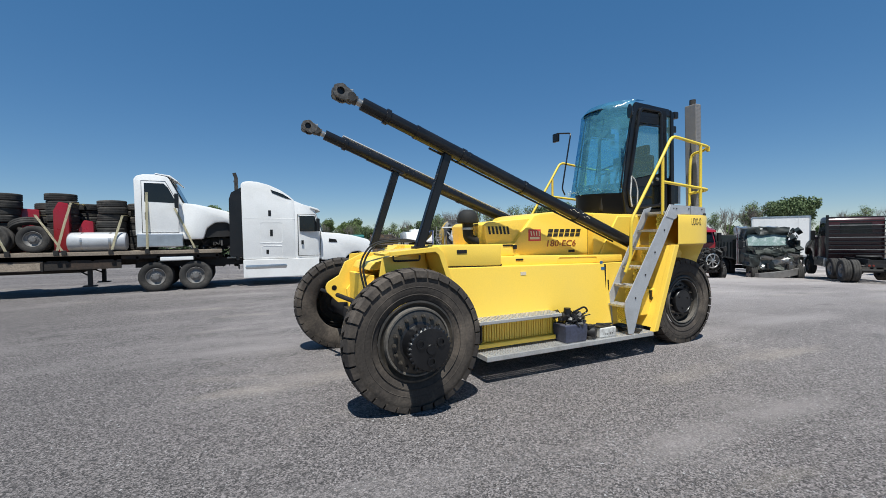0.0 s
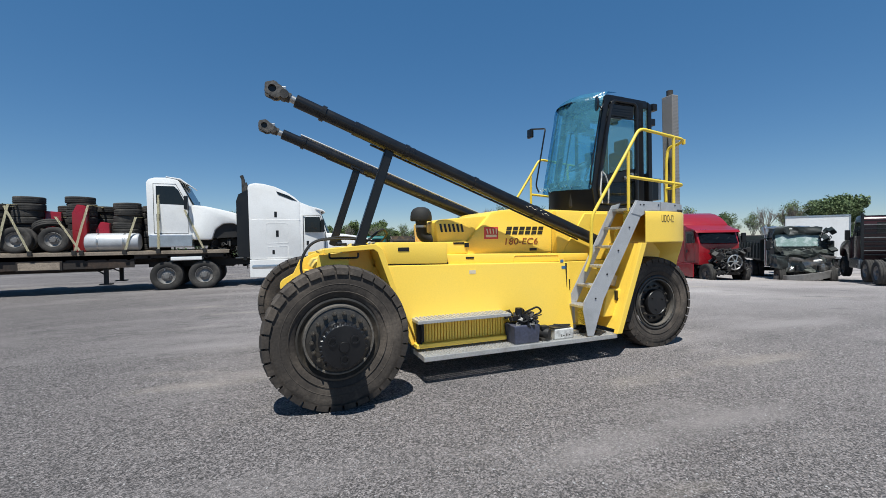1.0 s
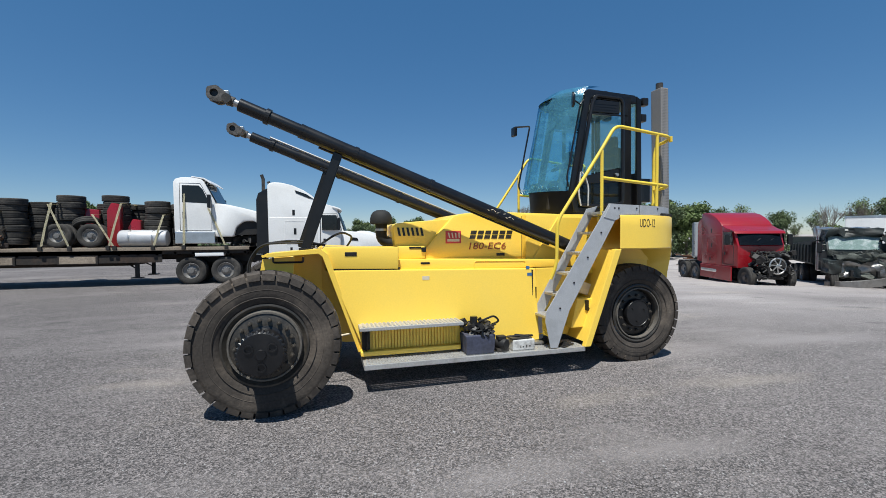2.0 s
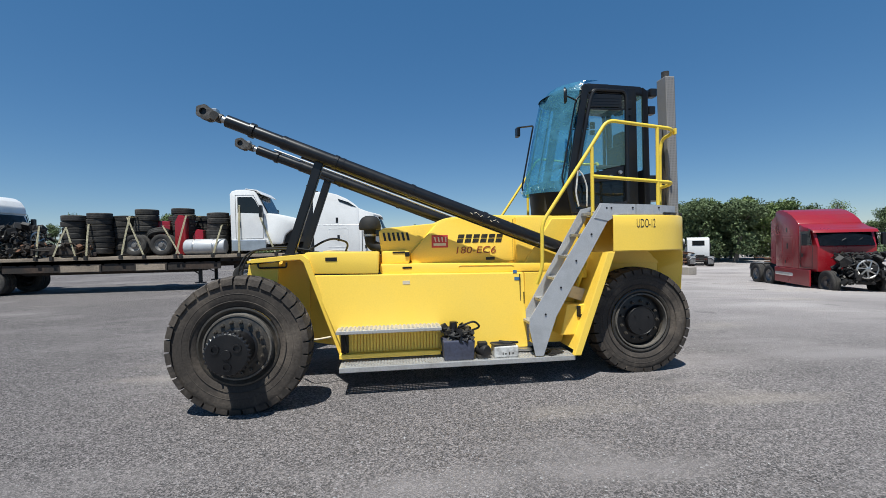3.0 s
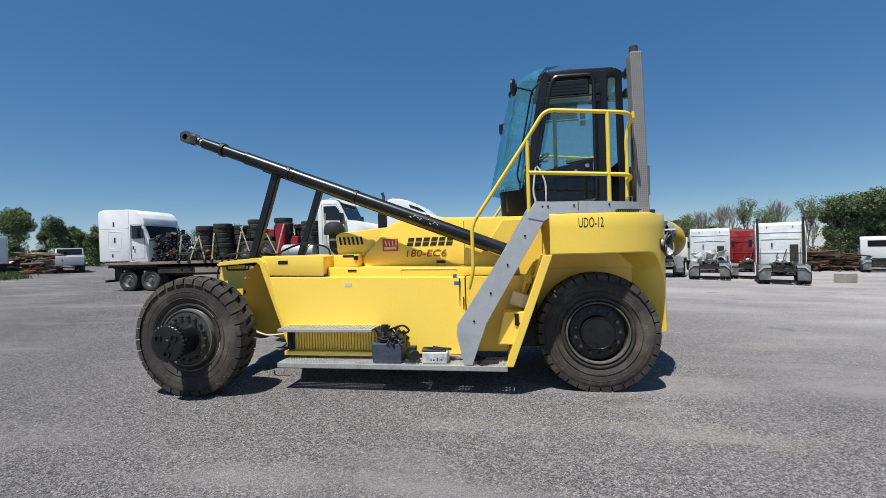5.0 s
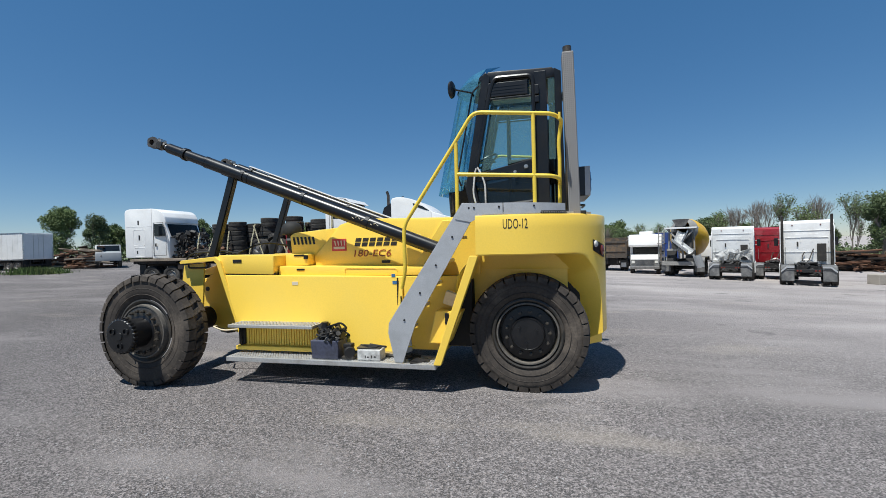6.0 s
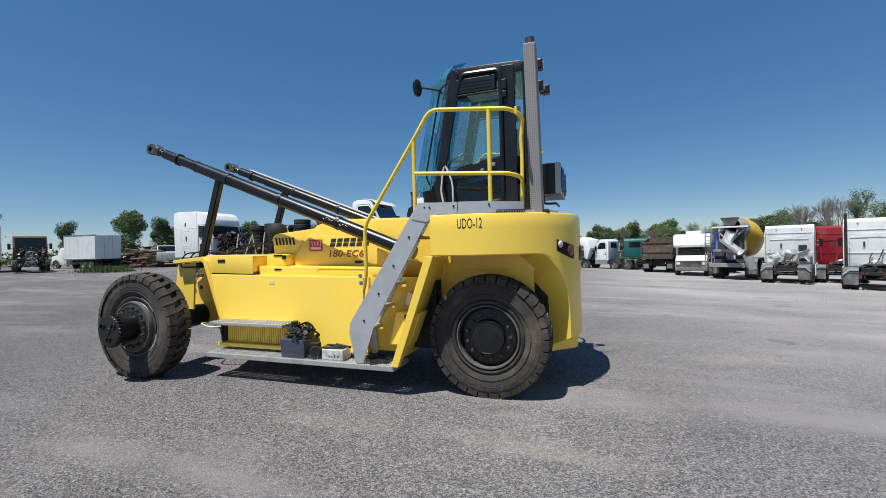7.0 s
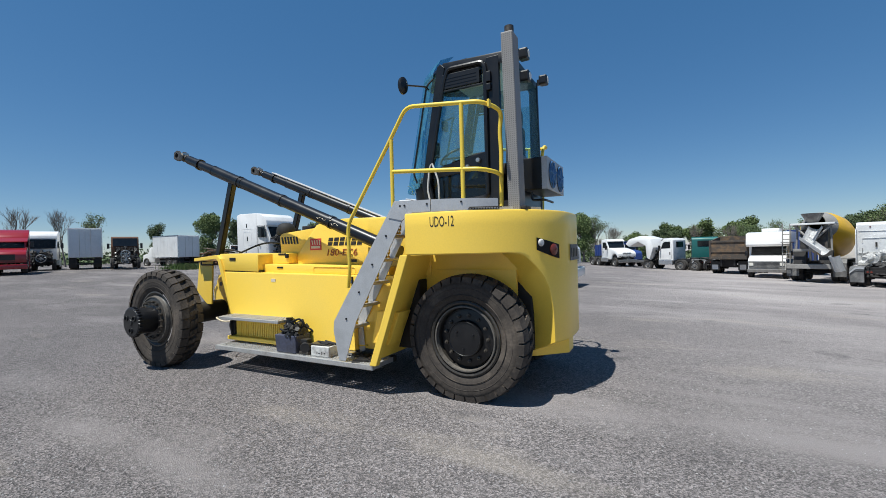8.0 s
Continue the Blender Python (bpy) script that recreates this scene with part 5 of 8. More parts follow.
RIM_GREY = material("grey_truck_rim", (0.22, 0.21, 0.20, 1), 0.5, metal=0.4, dirt=(0.09, 0.08, 0.07, 1), amount=0.6, coarse=5, fine=40, grain=0.15, bump=0.1)
RIM_DARK = material("dull_dark_rim", (0.07, 0.06, 0.055, 1), 0.6, dirt=(0.14, 0.11, 0.09, 1), amount=0.6, coarse=5, fine=40, grain=0.2, bump=0.1)


def truck_wheel(parent, x, y, flip, z=0.51, dark=False):
    w = part("wheel", None, None, parent, mesh=cached("truck_tyre", truck_tyre, RUBBER_NEW))
    w.matrix_local = Matrix.Translation((x, y, z)) @ (Matrix.Rotation(math.pi, 4, "Z") if flip else Matrix())
    part("rim", None, None, w, mesh=cached("truck_rim_dark" if dark else "truck_rim", truck_rim, RIM_DARK if dark else RIM_GREY))
    return w


def axle_set(parent, xs, dual=True, half=1.05, dark=False):
    for x in xs:
        for s in (-1, 1):
            truck_wheel(parent, x, s * half, s > 0, dark=dark)
            if dual:
                truck_wheel(parent, x, s * (half - 0.32), s > 0, dark=True)
        b = bmn()
        tube(b, [(x, -half, 0.51), (x, half, 0.51)], 0.08, 10)
        part("axle", b, DARK, parent)


def rails(parent, x0, x1, z=0.95):
    b = bmn()
    for s in (-1, 1):
        box(b, x0, x1, s * 0.43 - 0.04, s * 0.43 + 0.04, z - 0.14, z + 0.13, 0.01)
    k = x0 + 0.3
    while k < x1:
        box(b, k, k + 0.12, -0.43, 0.43, z - 0.1, z + 0.08)
        k += 1.1
    part("chassis", b, DARK, parent)


def clutter(parent, x0, x1, y0, y1, z0, z1, n, seed, name="engine", mats=(DARK, RIM, STEEL), label="bare oily engine with hoses", fan=True):
    """Torn-open machinery: blocks, pipes and a fan ring."""
    rnd = random.Random(seed)
    b = bmn()
    box(b, x0 + 0.15 * (x1 - x0), x1 - 0.2 * (x1 - x0), y0 * 0.45 + y1 * 0.55 - 0.3, y0 * 0.45 + y1 * 0.55 + 0.3, z0, z0 + 0.7 * (z1 - z0), 0.04)
    for i in range(n):
        c = Vector((rnd.uniform(x0, x1), rnd.uniform(y0, y1), rnd.uniform(z0, z1)))
        if rnd.random() < 0.5:
            sx, sy, sz = (rnd.uniform(0.02, 0.15) for _ in range(3))
            box(b, -sx, sx, -sy, sy, -sz, sz, 0.02, Matrix.Translation(c) @ Euler((rnd.uniform(-1, 1), rnd.uniform(-1, 1), rnd.uniform(-1, 1))).to_matrix().to_4x4())
        else:
            pts = [c]
            for _ in range(3):
                q = pts[-1] + Vector((rnd.uniform(-0.3, 0.3), rnd.uniform(-0.3, 0.3), rnd.uniform(-0.25, 0.2)))
                pts.append(Vector((min(max(q.x, x0), x1), min(max(q.y, y0), y1), min(max(q.z, z0), z1))))
            tube(b, bend(pts, 0.1, 3), rnd.uniform(0.012, 0.04), 6)
    e = part(name, b, mats[0], parent, label)
    b = bmn()
    for i in range(n // 3):
        c = Vector((rnd.uniform(x0, x1), rnd.uniform(y0, y1), rnd.uniform(z0, z1)))
        sx, sy, sz = (rnd.uniform(0.01, 0.10) for _ in range(3))
        box(b, -sx, sx, -sy, sy, -sz, sz, 0.01, Matrix.Translation(c) @ Euler((rnd.uniform(-1, 1), rnd.uniform(-1, 1), rnd.uniform(-1, 1))).to_matrix().to_4x4())
    tagged(part("bent_bracket", b, mats[1], e), kind="stuff")
    if not fan:
        return e
    b = bmn()
    yc, zc = (y0 + y1) / 2, z0 + 0.5 * (z1 - z0)
    lathe(b, [(0.34, -0.02), (0.38, 0), (0.34, 0.02), (0.31, 0)], 26, Matrix.Translation((x1, yc, zc)) @ pose(0, 0, 0, 0, 0, 90), close=True)
    lathe(b, [(0.0, -0.04), (0.09, -0.03), (0.1, 0.0)], 14, Matrix.Translation((x1, yc, zc)) @ pose(0, 0, 0, 0, 0, 90))
    for k in range(7):
        a = 2 * math.pi * k / 7
        tube(b, [(x1, yc + 0.08 * math.cos(a), zc + 0.08 * math.sin(a)), (x1, yc + 0.33 * math.cos(a + 0.3), zc + 0.33 * math.sin(a + 0.3))], 0.03, 5)
    part("cooling_fan", b, mats[2], e)
    return e


def panes(parent, quads, half, mat=WINDOW_BLACK, name="window"):
    for q in quads:
        for s in (-1, 1):
            b = bmn()
            prism(b, q, s * half - 0.006, s * half + 0.006)
            part(name, b, mat, parent)


def mirrors(parent, x, half, z, mat):
    for s in (-1, 1):
        b = bmn()
        box(b, x - 0.06, x + 0.06, s * (half + 0.22) - 0.1, s * (half + 0.22) + 0.1, z - 0.3, z + 0.2, 0.03)
        tube(b, [(x, s * half, z + 0.1), (x, s * (half + 0.2), z + 0.1)], 0.02, 6)
        tube(b, [(x, s * half, z - 0.2), (x, s * (half + 0.2), z - 0.2)], 0.02, 6)
        part("mirror", b, mat, parent)


def rear_kit(parent, half=1.2, flaps=True, mat=FLAP):
    """What shows from behind: fifth wheel, lamp bar, mud flaps."""
    b = bmn()
    lathe(b, [(0.0, 0.04), (0.42, 0.04), (0.45, 0.0), (0.40, -0.06), (0.0, -0.06)], 24, Matrix.Translation((1.3, 0, 1.16)) @ pose(0, 0, 0, 90))
    part("fifth_wheel", b, DARK, parent)
    b = bmn()
    box(b, 0.0, 0.08, -0.55, 0.55, 0.72, 0.88, 0.01)
    bar = part("lamp_bar", b, DARK, parent)
    for s in (-1, 1):
        for k in range(2):
            b = bmn()
            lathe(b, [(0.0, -0.02), (0.045, -0.015), (0.05, 0.0)], 10, Matrix.Translation((-0.005, s * (0.3 + 0.14 * k), 0.80)) @ pose(0, 0, 0, 0, 0, -90))
            part("tail_lamp", b, LAMP_RED, bar)
        if flaps:
            b = bmn()
            box(b, -0.02, 0.0, s * 0.84 - 0.27, s * 0.84 + 0.27, 0.26, 0.88, 0.01)
            part("mud_flap", b, FLAP, parent)
            b = bmn()
            prism(b, [(-0.05, 0.86), (0.0, 0.98), (0.12, 1.06), (0.9, 1.08), (0.9, 1.05), (0.14, 1.03), (0.04, 0.95), (-0.02, 0.84)], s * 0.84 - 0.28, s * 0.84 + 0.28)
            part("quarter_fender", b, mat, parent)
            b = bmn()
            prism(b, [(s * 0.56, 1.03), (s * 0.90, 1.03), (s * 1.13, 0.80), (s * 1.13, 0.70), (s * 0.87, 0.95), (s * 0.56, 0.95)], -0.075, -0.055, axis="x")
            part("fender_trim", b, GALV, parent)


def sleeper_tractor(m, paint, label, hood=True, roof=3.75, seed=1, stacks=True, skirts=True, group="parked trucks", engine=True, wheels=True, back=True, axles=(0.75, 2.05), nose=0.0, flat=False, roof_pane=False, extender=None):
    """A long-nose road tractor with a sleeper; x runs from its tail (0) to its bumper (7.2)."""
    t = thing("sleeper_tractor", m, label, "truck", group)
    H = 1.2
    dz = 0.0
    if wheels:
        rails(t, 0.05 + axles[0] - 0.75, 6.9 + nose)
        axle_set(t, axles)
    if flat:
        top = [(2.72, roof - 0.16), (2.80, roof - 0.05), (3.05, roof), (4.62, roof - 0.02)]
        front = [(4.6, roof - 0.02), (4.95, roof - 0.08), (5.22, roof - 0.22), (5.40, roof - 0.45), (5.47, roof - 0.72)]
        zg = roof - 0.78
    else:
        top = [(2.72, roof - 0.14), (2.80, roof - 0.04), (3.0, roof), (3.3, roof - 0.02), (3.7, roof - 0.12), (4.1, roof - 0.30), (4.4, roof - 0.50), (4.62, roof - 0.70)]
        front = [(4.6, roof - 0.70), (4.95, roof - 0.84), (5.25, roof - 0.92), (5.45, roof - 1.02)]
        zg = roof - 1.06
    b = bmn()
    prism(b, [(2.75, 1.0)] + top + [(4.62, 1.0)], -H, H, bevel=0.12)
    sl = part("sleeper", b, paint, t, smooth=True)
    b = bmn()
    prism(b, [(4.6, 0.95)] + front + [(5.40, zg), (5.66, 2.0), (5.66, 0.95)], -H + 0.02, H - 0.02, bevel=0.08)
    for v in b.verts:  # the front tapers in plan
        if v.co.x > 4.9:
            v.co.y *= 1 - 0.16 * (v.co.x - 4.9)
    cabp = part("cab", b, paint, t, smooth=True)
    b = bmn()
    n = 12
    rows = []
    for i in range(n + 1):
        y = (-H + 0.16) + (2 * H - 0.32) * i / n
        bow = 0.16 * (1 - (y / (H - 0.16)) ** 2)
        rows.append((b.verts.new((5.42 + bow * 0.6, y * 0.93, zg - 0.02)), b.verts.new((5.69 + bow, y * 0.93, 2.04))))
    for p, q in zip(rows, rows[1:]):
        b.faces.new((p[0], p[1], q[1], q[0]))
    bmesh.ops.solidify(b, geom=b.faces[:], thickness=0.03)
    ws = part("windscreen", b, WINDOW_BLACK, cabp, smooth=True)
    b = bmn()
    tube(b, [(5.74, 0.1, 2.06), (5.66, 0.55, 2.06 + 0.45 * (zg - 2.0))], 0.012, 5)
    tube(b, [(5.74, -0.5, 2.06), (5.70, -0.05, 2.06 + 0.45 * (zg - 2.0))], 0.012, 5)
    part("wiper", b, BLACK, ws)
    if not flat:
        b = bmn()
        prism(b, [(5.2, roof - 0.90), (5.52, roof - 1.0), (5.60, roof - 1.12), (5.50, roof - 1.06), (5.2, roof - 0.98)], -H + 0.05, H - 0.05, bevel=0.02)
        part("sun_visor", b, paint, cabp, smooth=True)
    if roof_pane:
        for s in (-1, 1):
            b = bmn()
            prism(b, [(3.75, roof - 0.30), (4.2, roof - 0.46), (4.5, roof - 0.66), (4.3, roof - 0.62), (3.8, roof - 0.42)], s * (H - 0.0) - 0.012, s * (H - 0.0) + 0.012)
            part("roof_window", b, WINDOW_BLACK, sl)
    panes(cabp, ([(4.78, 2.05), (5.50, 2.05), (5.36, 2.66), (4.78, 2.66)],), H - 0.012)
    for s in (-1, 1):
        b = bmn()
        tube(b, [(4.72, s * (H - 0.012), 1.1), (4.72, s * (H - 0.012), 2.72), (5.38, s * (H - 0.012), 2.72), (5.58, s * (H - 0.012), 2.0), (5.56, s * (H - 0.012), 1.1), (4.72, s * (H - 0.012), 1.1)], 0.012, 5)
        part("door_seam", b, DARK, cabp)
        for x, z, w_, h_ in ((3.7, 2.75, 0.10, 0.22), (3.75, 2.0, 0.10, 0.25), (3.6, 1.28, 0.09, 0.16), (4.88, 1.62, 0.09, 0.16)):
            b = bmn()
            box(b, x - w_ / 2, x + w_ / 2, s * H - 0.008, s * H + 0.008, z - h_ / 2, z + h_ / 2, 0.01)
            part("vent_latch", b, BLACK, sl)
        b = bmn()
        tube(b, bend([(3.35, s * H, 1.62), (3.35, s * H, 2.4), (4.15, s * H, 2.4), (4.15, s * H, 1.62), (3.35, s * H, 1.62)], 0.08), 0.010, 5)
        tube(b, bend([(3.4, s * H, 1.06), (3.4, s * H, 1.5), (4.15, s * H, 1.5), (4.15, s * H, 1.06), (3.4, s * H, 1.06)], 0.08), 0.010, 5)
        tube(b, [(2.8, s * H, 2.55), (4.6, s * H, 2.55)], 0.008, 5)
        part("locker_door", b, paint, sl)
    if back:
        for s in (-1, 1):
            b = bmn()
            prism(b, [(2.32, 1.15), (2.74, 1.1), (2.74, roof - 0.25), (2.40, roof - 0.45), (2.32, roof - 0.7)], s * 1.17 - 0.015, s * 1.17 + 0.015, bevel=0.005)
            part("side_extender", b, extender or paint, t, "black rubber-edged side extender" if extender else "")
            b = bmn()
            box(b, 2.69, 2.72, s * 0.62 - 0.03, s * 0.62 + 0.03, roof - 0.30, roof - 0.24, 0.01)
            part("marker_lamp", b, LAMP_RED, sl)
            b = bmn()
            tube(b, [(2.66, s * 0.95, 1.25), (2.66, s * 0.95, 2.0)], 0.016, 6)
            part("grab_rail", b, STEEL, sl)
        b = bmn()
        box(b, 2.2, 2.72, -0.55, 0.55, 1.05, 1.10, 0.01)
        for k in range(5):
            box(b, 2.24 + k * 0.1, 2.27 + k * 0.1, -0.55, 0.55, 1.10, 1.115)
        part("catwalk", b, STEEL, t)
        clutter(t, 0.3, 2.6, -0.38, 0.38, 0.75, 1.15, 34, seed + 90, "chassis_fittings", label="greasy air tanks, valves and suspension")
        b = bmn()
        for s in (-1, 1):
            tube(b, bend([(2.71, s * 0.25, 2.3), (2.71, s * 0.25, 2.55), (2.71, s * 0.95, 2.55), (2.71, s * 0.95, 2.3)], 0.05), 0.014, 5)
        tube(b, [(2.71, -1.1, 2.95), (2.71, 1.1, 2.95)], 0.014, 5)
        tube(b, [(2.71, -1.1, 1.75), (2.71, 1.1, 1.75)], 0.014, 5)
        box(b, 2.70, 2.72, -0.5, 0.5, 2.55, 2.75, 0.01)
        part("rear_panel_ridge", b, paint, sl)
        b = bmn()
        box(b, 2.68, 2.73, 0.35, 0.43, 2.05, 2.32, 0.01)
        box(b, 2.62, 2.73, -0.85, -0.45, 1.2, 2.2, 0.03)
        tube(b, bend([(2.66, -0.3, 1.9), (2.5, -0.2, 1.6), (2.2, -0.1, 1.3), (1.6, 0.0, 1.2)], 0.2), 0.03, 6)
        tube(b, bend([(2.66, 0.1, 1.7), (2.4, 0.2, 1.5), (2.1, 0.2, 1.25)], 0.2), 0.03, 6)
        part("air_line", b, RIM, t)
    if wheels:
        rear_kit(t)
        for s in (-1, 1):
            b = bmn()
            lathe(b, [(0.0, -0.75), (0.30, -0.74), (0.31, -0.7), (0.31, 0.7), (0.30, 0.74), (0.0, 0.75)], 24, Matrix.Translation((3.55, s * 0.95, 0.72)) @ pose(0, 0, 0, 0, 0, 90))
            part("fuel_tank", b, SILVER, t, smooth=True)
            if skirts:
                b = bmn()
                prism(b, [(2.75, 0.32), (5.5, 0.30), (5.5, 1.0), (2.75, 1.0)], s * 1.22 - 0.03, s * 1.22 + 0.03, bevel=0.02)
                part("side_skirt", b, paint, t)
    if stacks:
        for s in (-1, 1):
            b = bmn()
            tube(b, [(2.58, s * 1.08, 1.0), (2.58, s * 1.08, roof + 0.1), (2.52, s * 1.08, roof + 0.28)], 0.065, 12)
            part("exhaust_pipe", b, RIM, t, smooth=True)
    mirrors(t, 5.45, H, 2.35, BLACK)
    if hood:
        b = bmn()
        prism(b, [(5.6, 0.9), (5.6, 2.02), (6.0 + nose * 0.5, 1.97), (6.4 + nose * 0.8, 1.88), (6.95 + nose, 1.70), (7.12 + nose, 1.5), (7.15 + nose, 0.85), (6.95 + nose, 0.85), (6.85 + nose, 1.05), (6.55 + nose, 1.22), (6.25 + nose, 1.18), (6.02 + nose, 1.0), (5.95 + nose, 0.85)], -1.14, 1.14, bevel=0.07)
        hd = part("hood", b, paint, t, smooth=True)
        b = bmn()
        for k in range(9):
            box(b, 7.12 + nose, 7.16 + nose, -0.48, 0.48, 0.92 + k * 0.065, 0.95 + k * 0.065)
        box(b, 7.10 + nose, 7.14 + nose, -0.5, 0.5, 0.88, 1.5)
        part("grille", b, BLACK, hd)
        b = bmn()
        prism(b, [(5.8, 0.8), (5.9, 1.1), (6.25 + nose, 1.25), (6.55 + nose, 1.28), (6.9 + nose, 1.1), (6.95 + nose, 0.8)], -0.8, 0.8)
        part("wheel_well", b, DARK, hd)
        b = bmn()
        box(b, 7.0 + nose, 7.3 + nose, -1.2, 1.2, 0.34, 0.72, 0.08)
        part("bumper", b, paint, t, smooth=True)
        for s in (-1, 1):
            b = bmn()
            box(b, 6.98 + nose, 7.13 + nose, s * 0.88 - 0.2, s * 0.88 + 0.2, 1.05, 1.30, 0.05)
            part("headlamp", b, LAMP_CLEAR, hd)
            b = bmn()
            prism(b, [(5.9, 1.62), (6.25, 1.6), (6.2, 1.72), (5.92, 1.76)], s * 1.145 - 0.006, s * 1.145 + 0.006)
            part("air_vent", b, BLACK, hd)
            if wheels:
                truck_wheel(t, 6.4 + nose, s * 1.02, s > 0)
    elif engine:
        clutter(t, 5.6, 6.8, -0.72, 0.72, 0.5, 1.75, 150, seed)
        if wheels:
            for s in (-1, 1):
                truck_wheel(t, 6.05, s * 0.85, s > 0, dark=True)
    return t


def day_cab(m, paint, label, hood=True, wheels=True, seed=2, group="parked trucks", shield=True, flaps=True):
    """A truck with a short cab; x runs from its tail (0) to its nose (6.2)."""
    t = thing("day_cab_truck", m, label, "truck", group)
    H = 1.08
    b = bmn()
    prism(b, [(2.7, 0.95), (2.68, 2.88), (2.76, 3.0), (2.95, 3.06), (3.4, 3.07), (3.66, 3.0), (3.72, 2.92), (4.10, 2.1), (4.14, 0.95)], -H, H, bevel=0.09)
    c = part("cab", b, paint, t, smooth=True)
    b = bmn()
    prism(b, [(3.74, 2.90), (3.77, 2.90), (4.15, 2.12), (4.11, 2.12)], -H + 0.12, H - 0.12)
    part("windscreen", b, WINDOW_BLACK, c)
    if shield:
        b = bmn()
        prism(b, [(3.3, 3.11), (3.75, 3.05), (3.98, 2.86), (3.95, 2.84), (3.72, 3.0), (3.3, 3.07)], -H, H, bevel=0.015)
        part("sun_visor", b, paint, c)
    panes(c, ([(2.98, 2.12), (3.92, 2.08), (3.68, 2.62), (3.55, 2.76), (2.98, 2.76)],), H - 0.004)
    b = bmn()
    box(b, 2.66, 2.69, -0.6, 0.6, 2.2, 2.75, 0.02)
    part("rear_window", b, WINDOW_BLACK, c)
    for s in (-1, 1):
        b = bmn()
        yy = s * (H - 0.002)
        tube(b, [(2.9, yy, 1.05), (2.9, yy, 2.84), (3.6, yy, 2.84), (3.99, yy, 2.05), (3.97, yy, 1.05), (2.9, yy, 1.05)], 0.011, 5)
        box(b, 2.98, 3.08, yy - 0.012, yy + 0.012, 1.5, 1.75, 0.01)
        part("door_seam", b, DARK, c)
    mirrors(t, 3.95, H, 2.2, BLACK)
    if hood:
        b = bmn()
        prism(b, [(4.08, 1.0), (4.08, 2.1), (4.5, 2.06), (5.0, 1.95), (5.5, 1.82), (5.88, 1.66), (6.04, 1.46), (6.04, 1.08), (5.86, 1.0), (5.74, 1.24), (5.45, 1.42), (5.1, 1.4), (4.84, 1.2), (4.72, 0.8), (4.08, 0.8)], -H - 0.02, H + 0.02, bevel=0.09)
        hd = part("hood", b, paint, t, smooth=True)
        b = bmn()
        for k in range(8):
            box(b, 6.0, 6.04, -0.5, 0.5, 1.05 + k * 0.07, 1.08 + k * 0.07)
        part("grille", b, BLACK, hd)
        b = bmn()
        prism(b, [(4.5, 0.85), (4.5, 1.5), (5.0, 1.46), (5.4, 1.5), (5.72, 1.3), (5.9, 0.98), (5.6, 0.9)], -H + 0.12, H - 0.12)
        part("wheel_well", b, DARK, hd)
        for s in (-1, 1):
            b = bmn()
            box(b, 5.80, 6.02, s * 0.86 - 0.2, s * 0.86 + 0.2, 1.2, 1.5, 0.06)
            part("headlamp", b, LAMP_CLEAR, hd)
    else:
        clutter(t, 4.2, 5.6, -0.8, 0.8, 0.7, 2.0, 90, seed)
    clutter(t, 4.7, 6.1, -0.95, 0.95, 0.45, 1.2, 60, seed + 7, "front_axle", label="bare front axle and steering")
    for s in (-1, 1):
        b = bmn()
        box(b, 2.75, 4.1, s * 0.95 - 0.25, s * 0.95 + 0.25, 0.55, 1.0, 0.03)
        part("battery_step", b, SILVER, t)
    if wheels:
        if hood:
            b = bmn()
            box(b, 6.06, 6.22, -1.1, 1.1, 0.48, 0.80, 0.05)
            part("bumper", b, STEEL, t)
            b = bmn()
            box(b, 6.06, 6.12, -0.52, 0.52, 0.84, 1.05, 0.02)
            part("radiator_guard", b, BLACK, t)
        rails(t, 0.05, 5.8)
        axle_set(t, (0.75, 2.05))
        rear_kit(t, flaps=flaps)
        for s in (-1, 1):
            truck_wheel(t, 5.3, s * 1.0, s > 0)
    else:
        rails(t, 2.6, 5.9, 0.72)
    return t


def at(x, y, deg, dz=0.0):
    return pose(x, y, height(x, y) + dz, 0, 0, deg)


# road tractor with its loaded flatbed
TY = 18.75       # middle line of the trailer
TX0, TX1 = -14.3, -0.5
sleeper_tractor(at(-2.55, TY, 0), WHITE, "white high-roof road tractor hitched to the flatbed", stacks=True, roof=3.95, axles=(0.0, 1.2), nose=0.6, roof_pane=True, extender=BLACK)

flat = thing("flatbed_trailer", at(TX0, TY, 0), "rusty flatbed trailer with weathered plank deck", "trailer")
LT = TX1 - TX0
b = bmn()
for s in (-1, 1):
    prism(b, [(0.3, 1.22), (LT, 1.22), (LT, 1.08), (LT - 3.4, 0.98), (LT - 4.2, 0.72), (3.2, 0.72), (2.4, 0.95), (0.3, 1.0)], s * 0.5 - 0.05, s * 0.5 + 0.05)
    box(b, 2.9, LT - 3.0, s * 1.18 - 0.02, s * 1.18 + 0.02, 0.86, 1.32)
    box(b, 0.1, LT - 0.1, s * 1.18 - 0.02, s * 1.18 + 0.02, 1.16, 1.32)
k = 0.4
while k < LT:
    box(b, k, k + 0.08, -1.2, 1.2, 1.12, 1.24)
    k += 0.6
part("bed_frame", b, OLD_STEEL, flat, "blackened rusty steel beams")
for s in (-1, 1):
    b = bmn()
    box(b, 0, LT, s * 1.25 - 0.04, s * 1.25 + 0.04, 1.30, 1.41, 0.01)
    part("side_rail", b, WOOD, flat, "pale weathered side rail")
for j in range(10):
    b = bmn()
    box(b, 0.02, LT, -1.20 + j * 0.24, -0.975 + j * 0.24, 1.385, 1.425 + 0.004 * (j % 3), 0.006)
    part("deck_plank", b, WOOD, flat)
axle_set(flat, (1.15, 2.4), half=1.0)
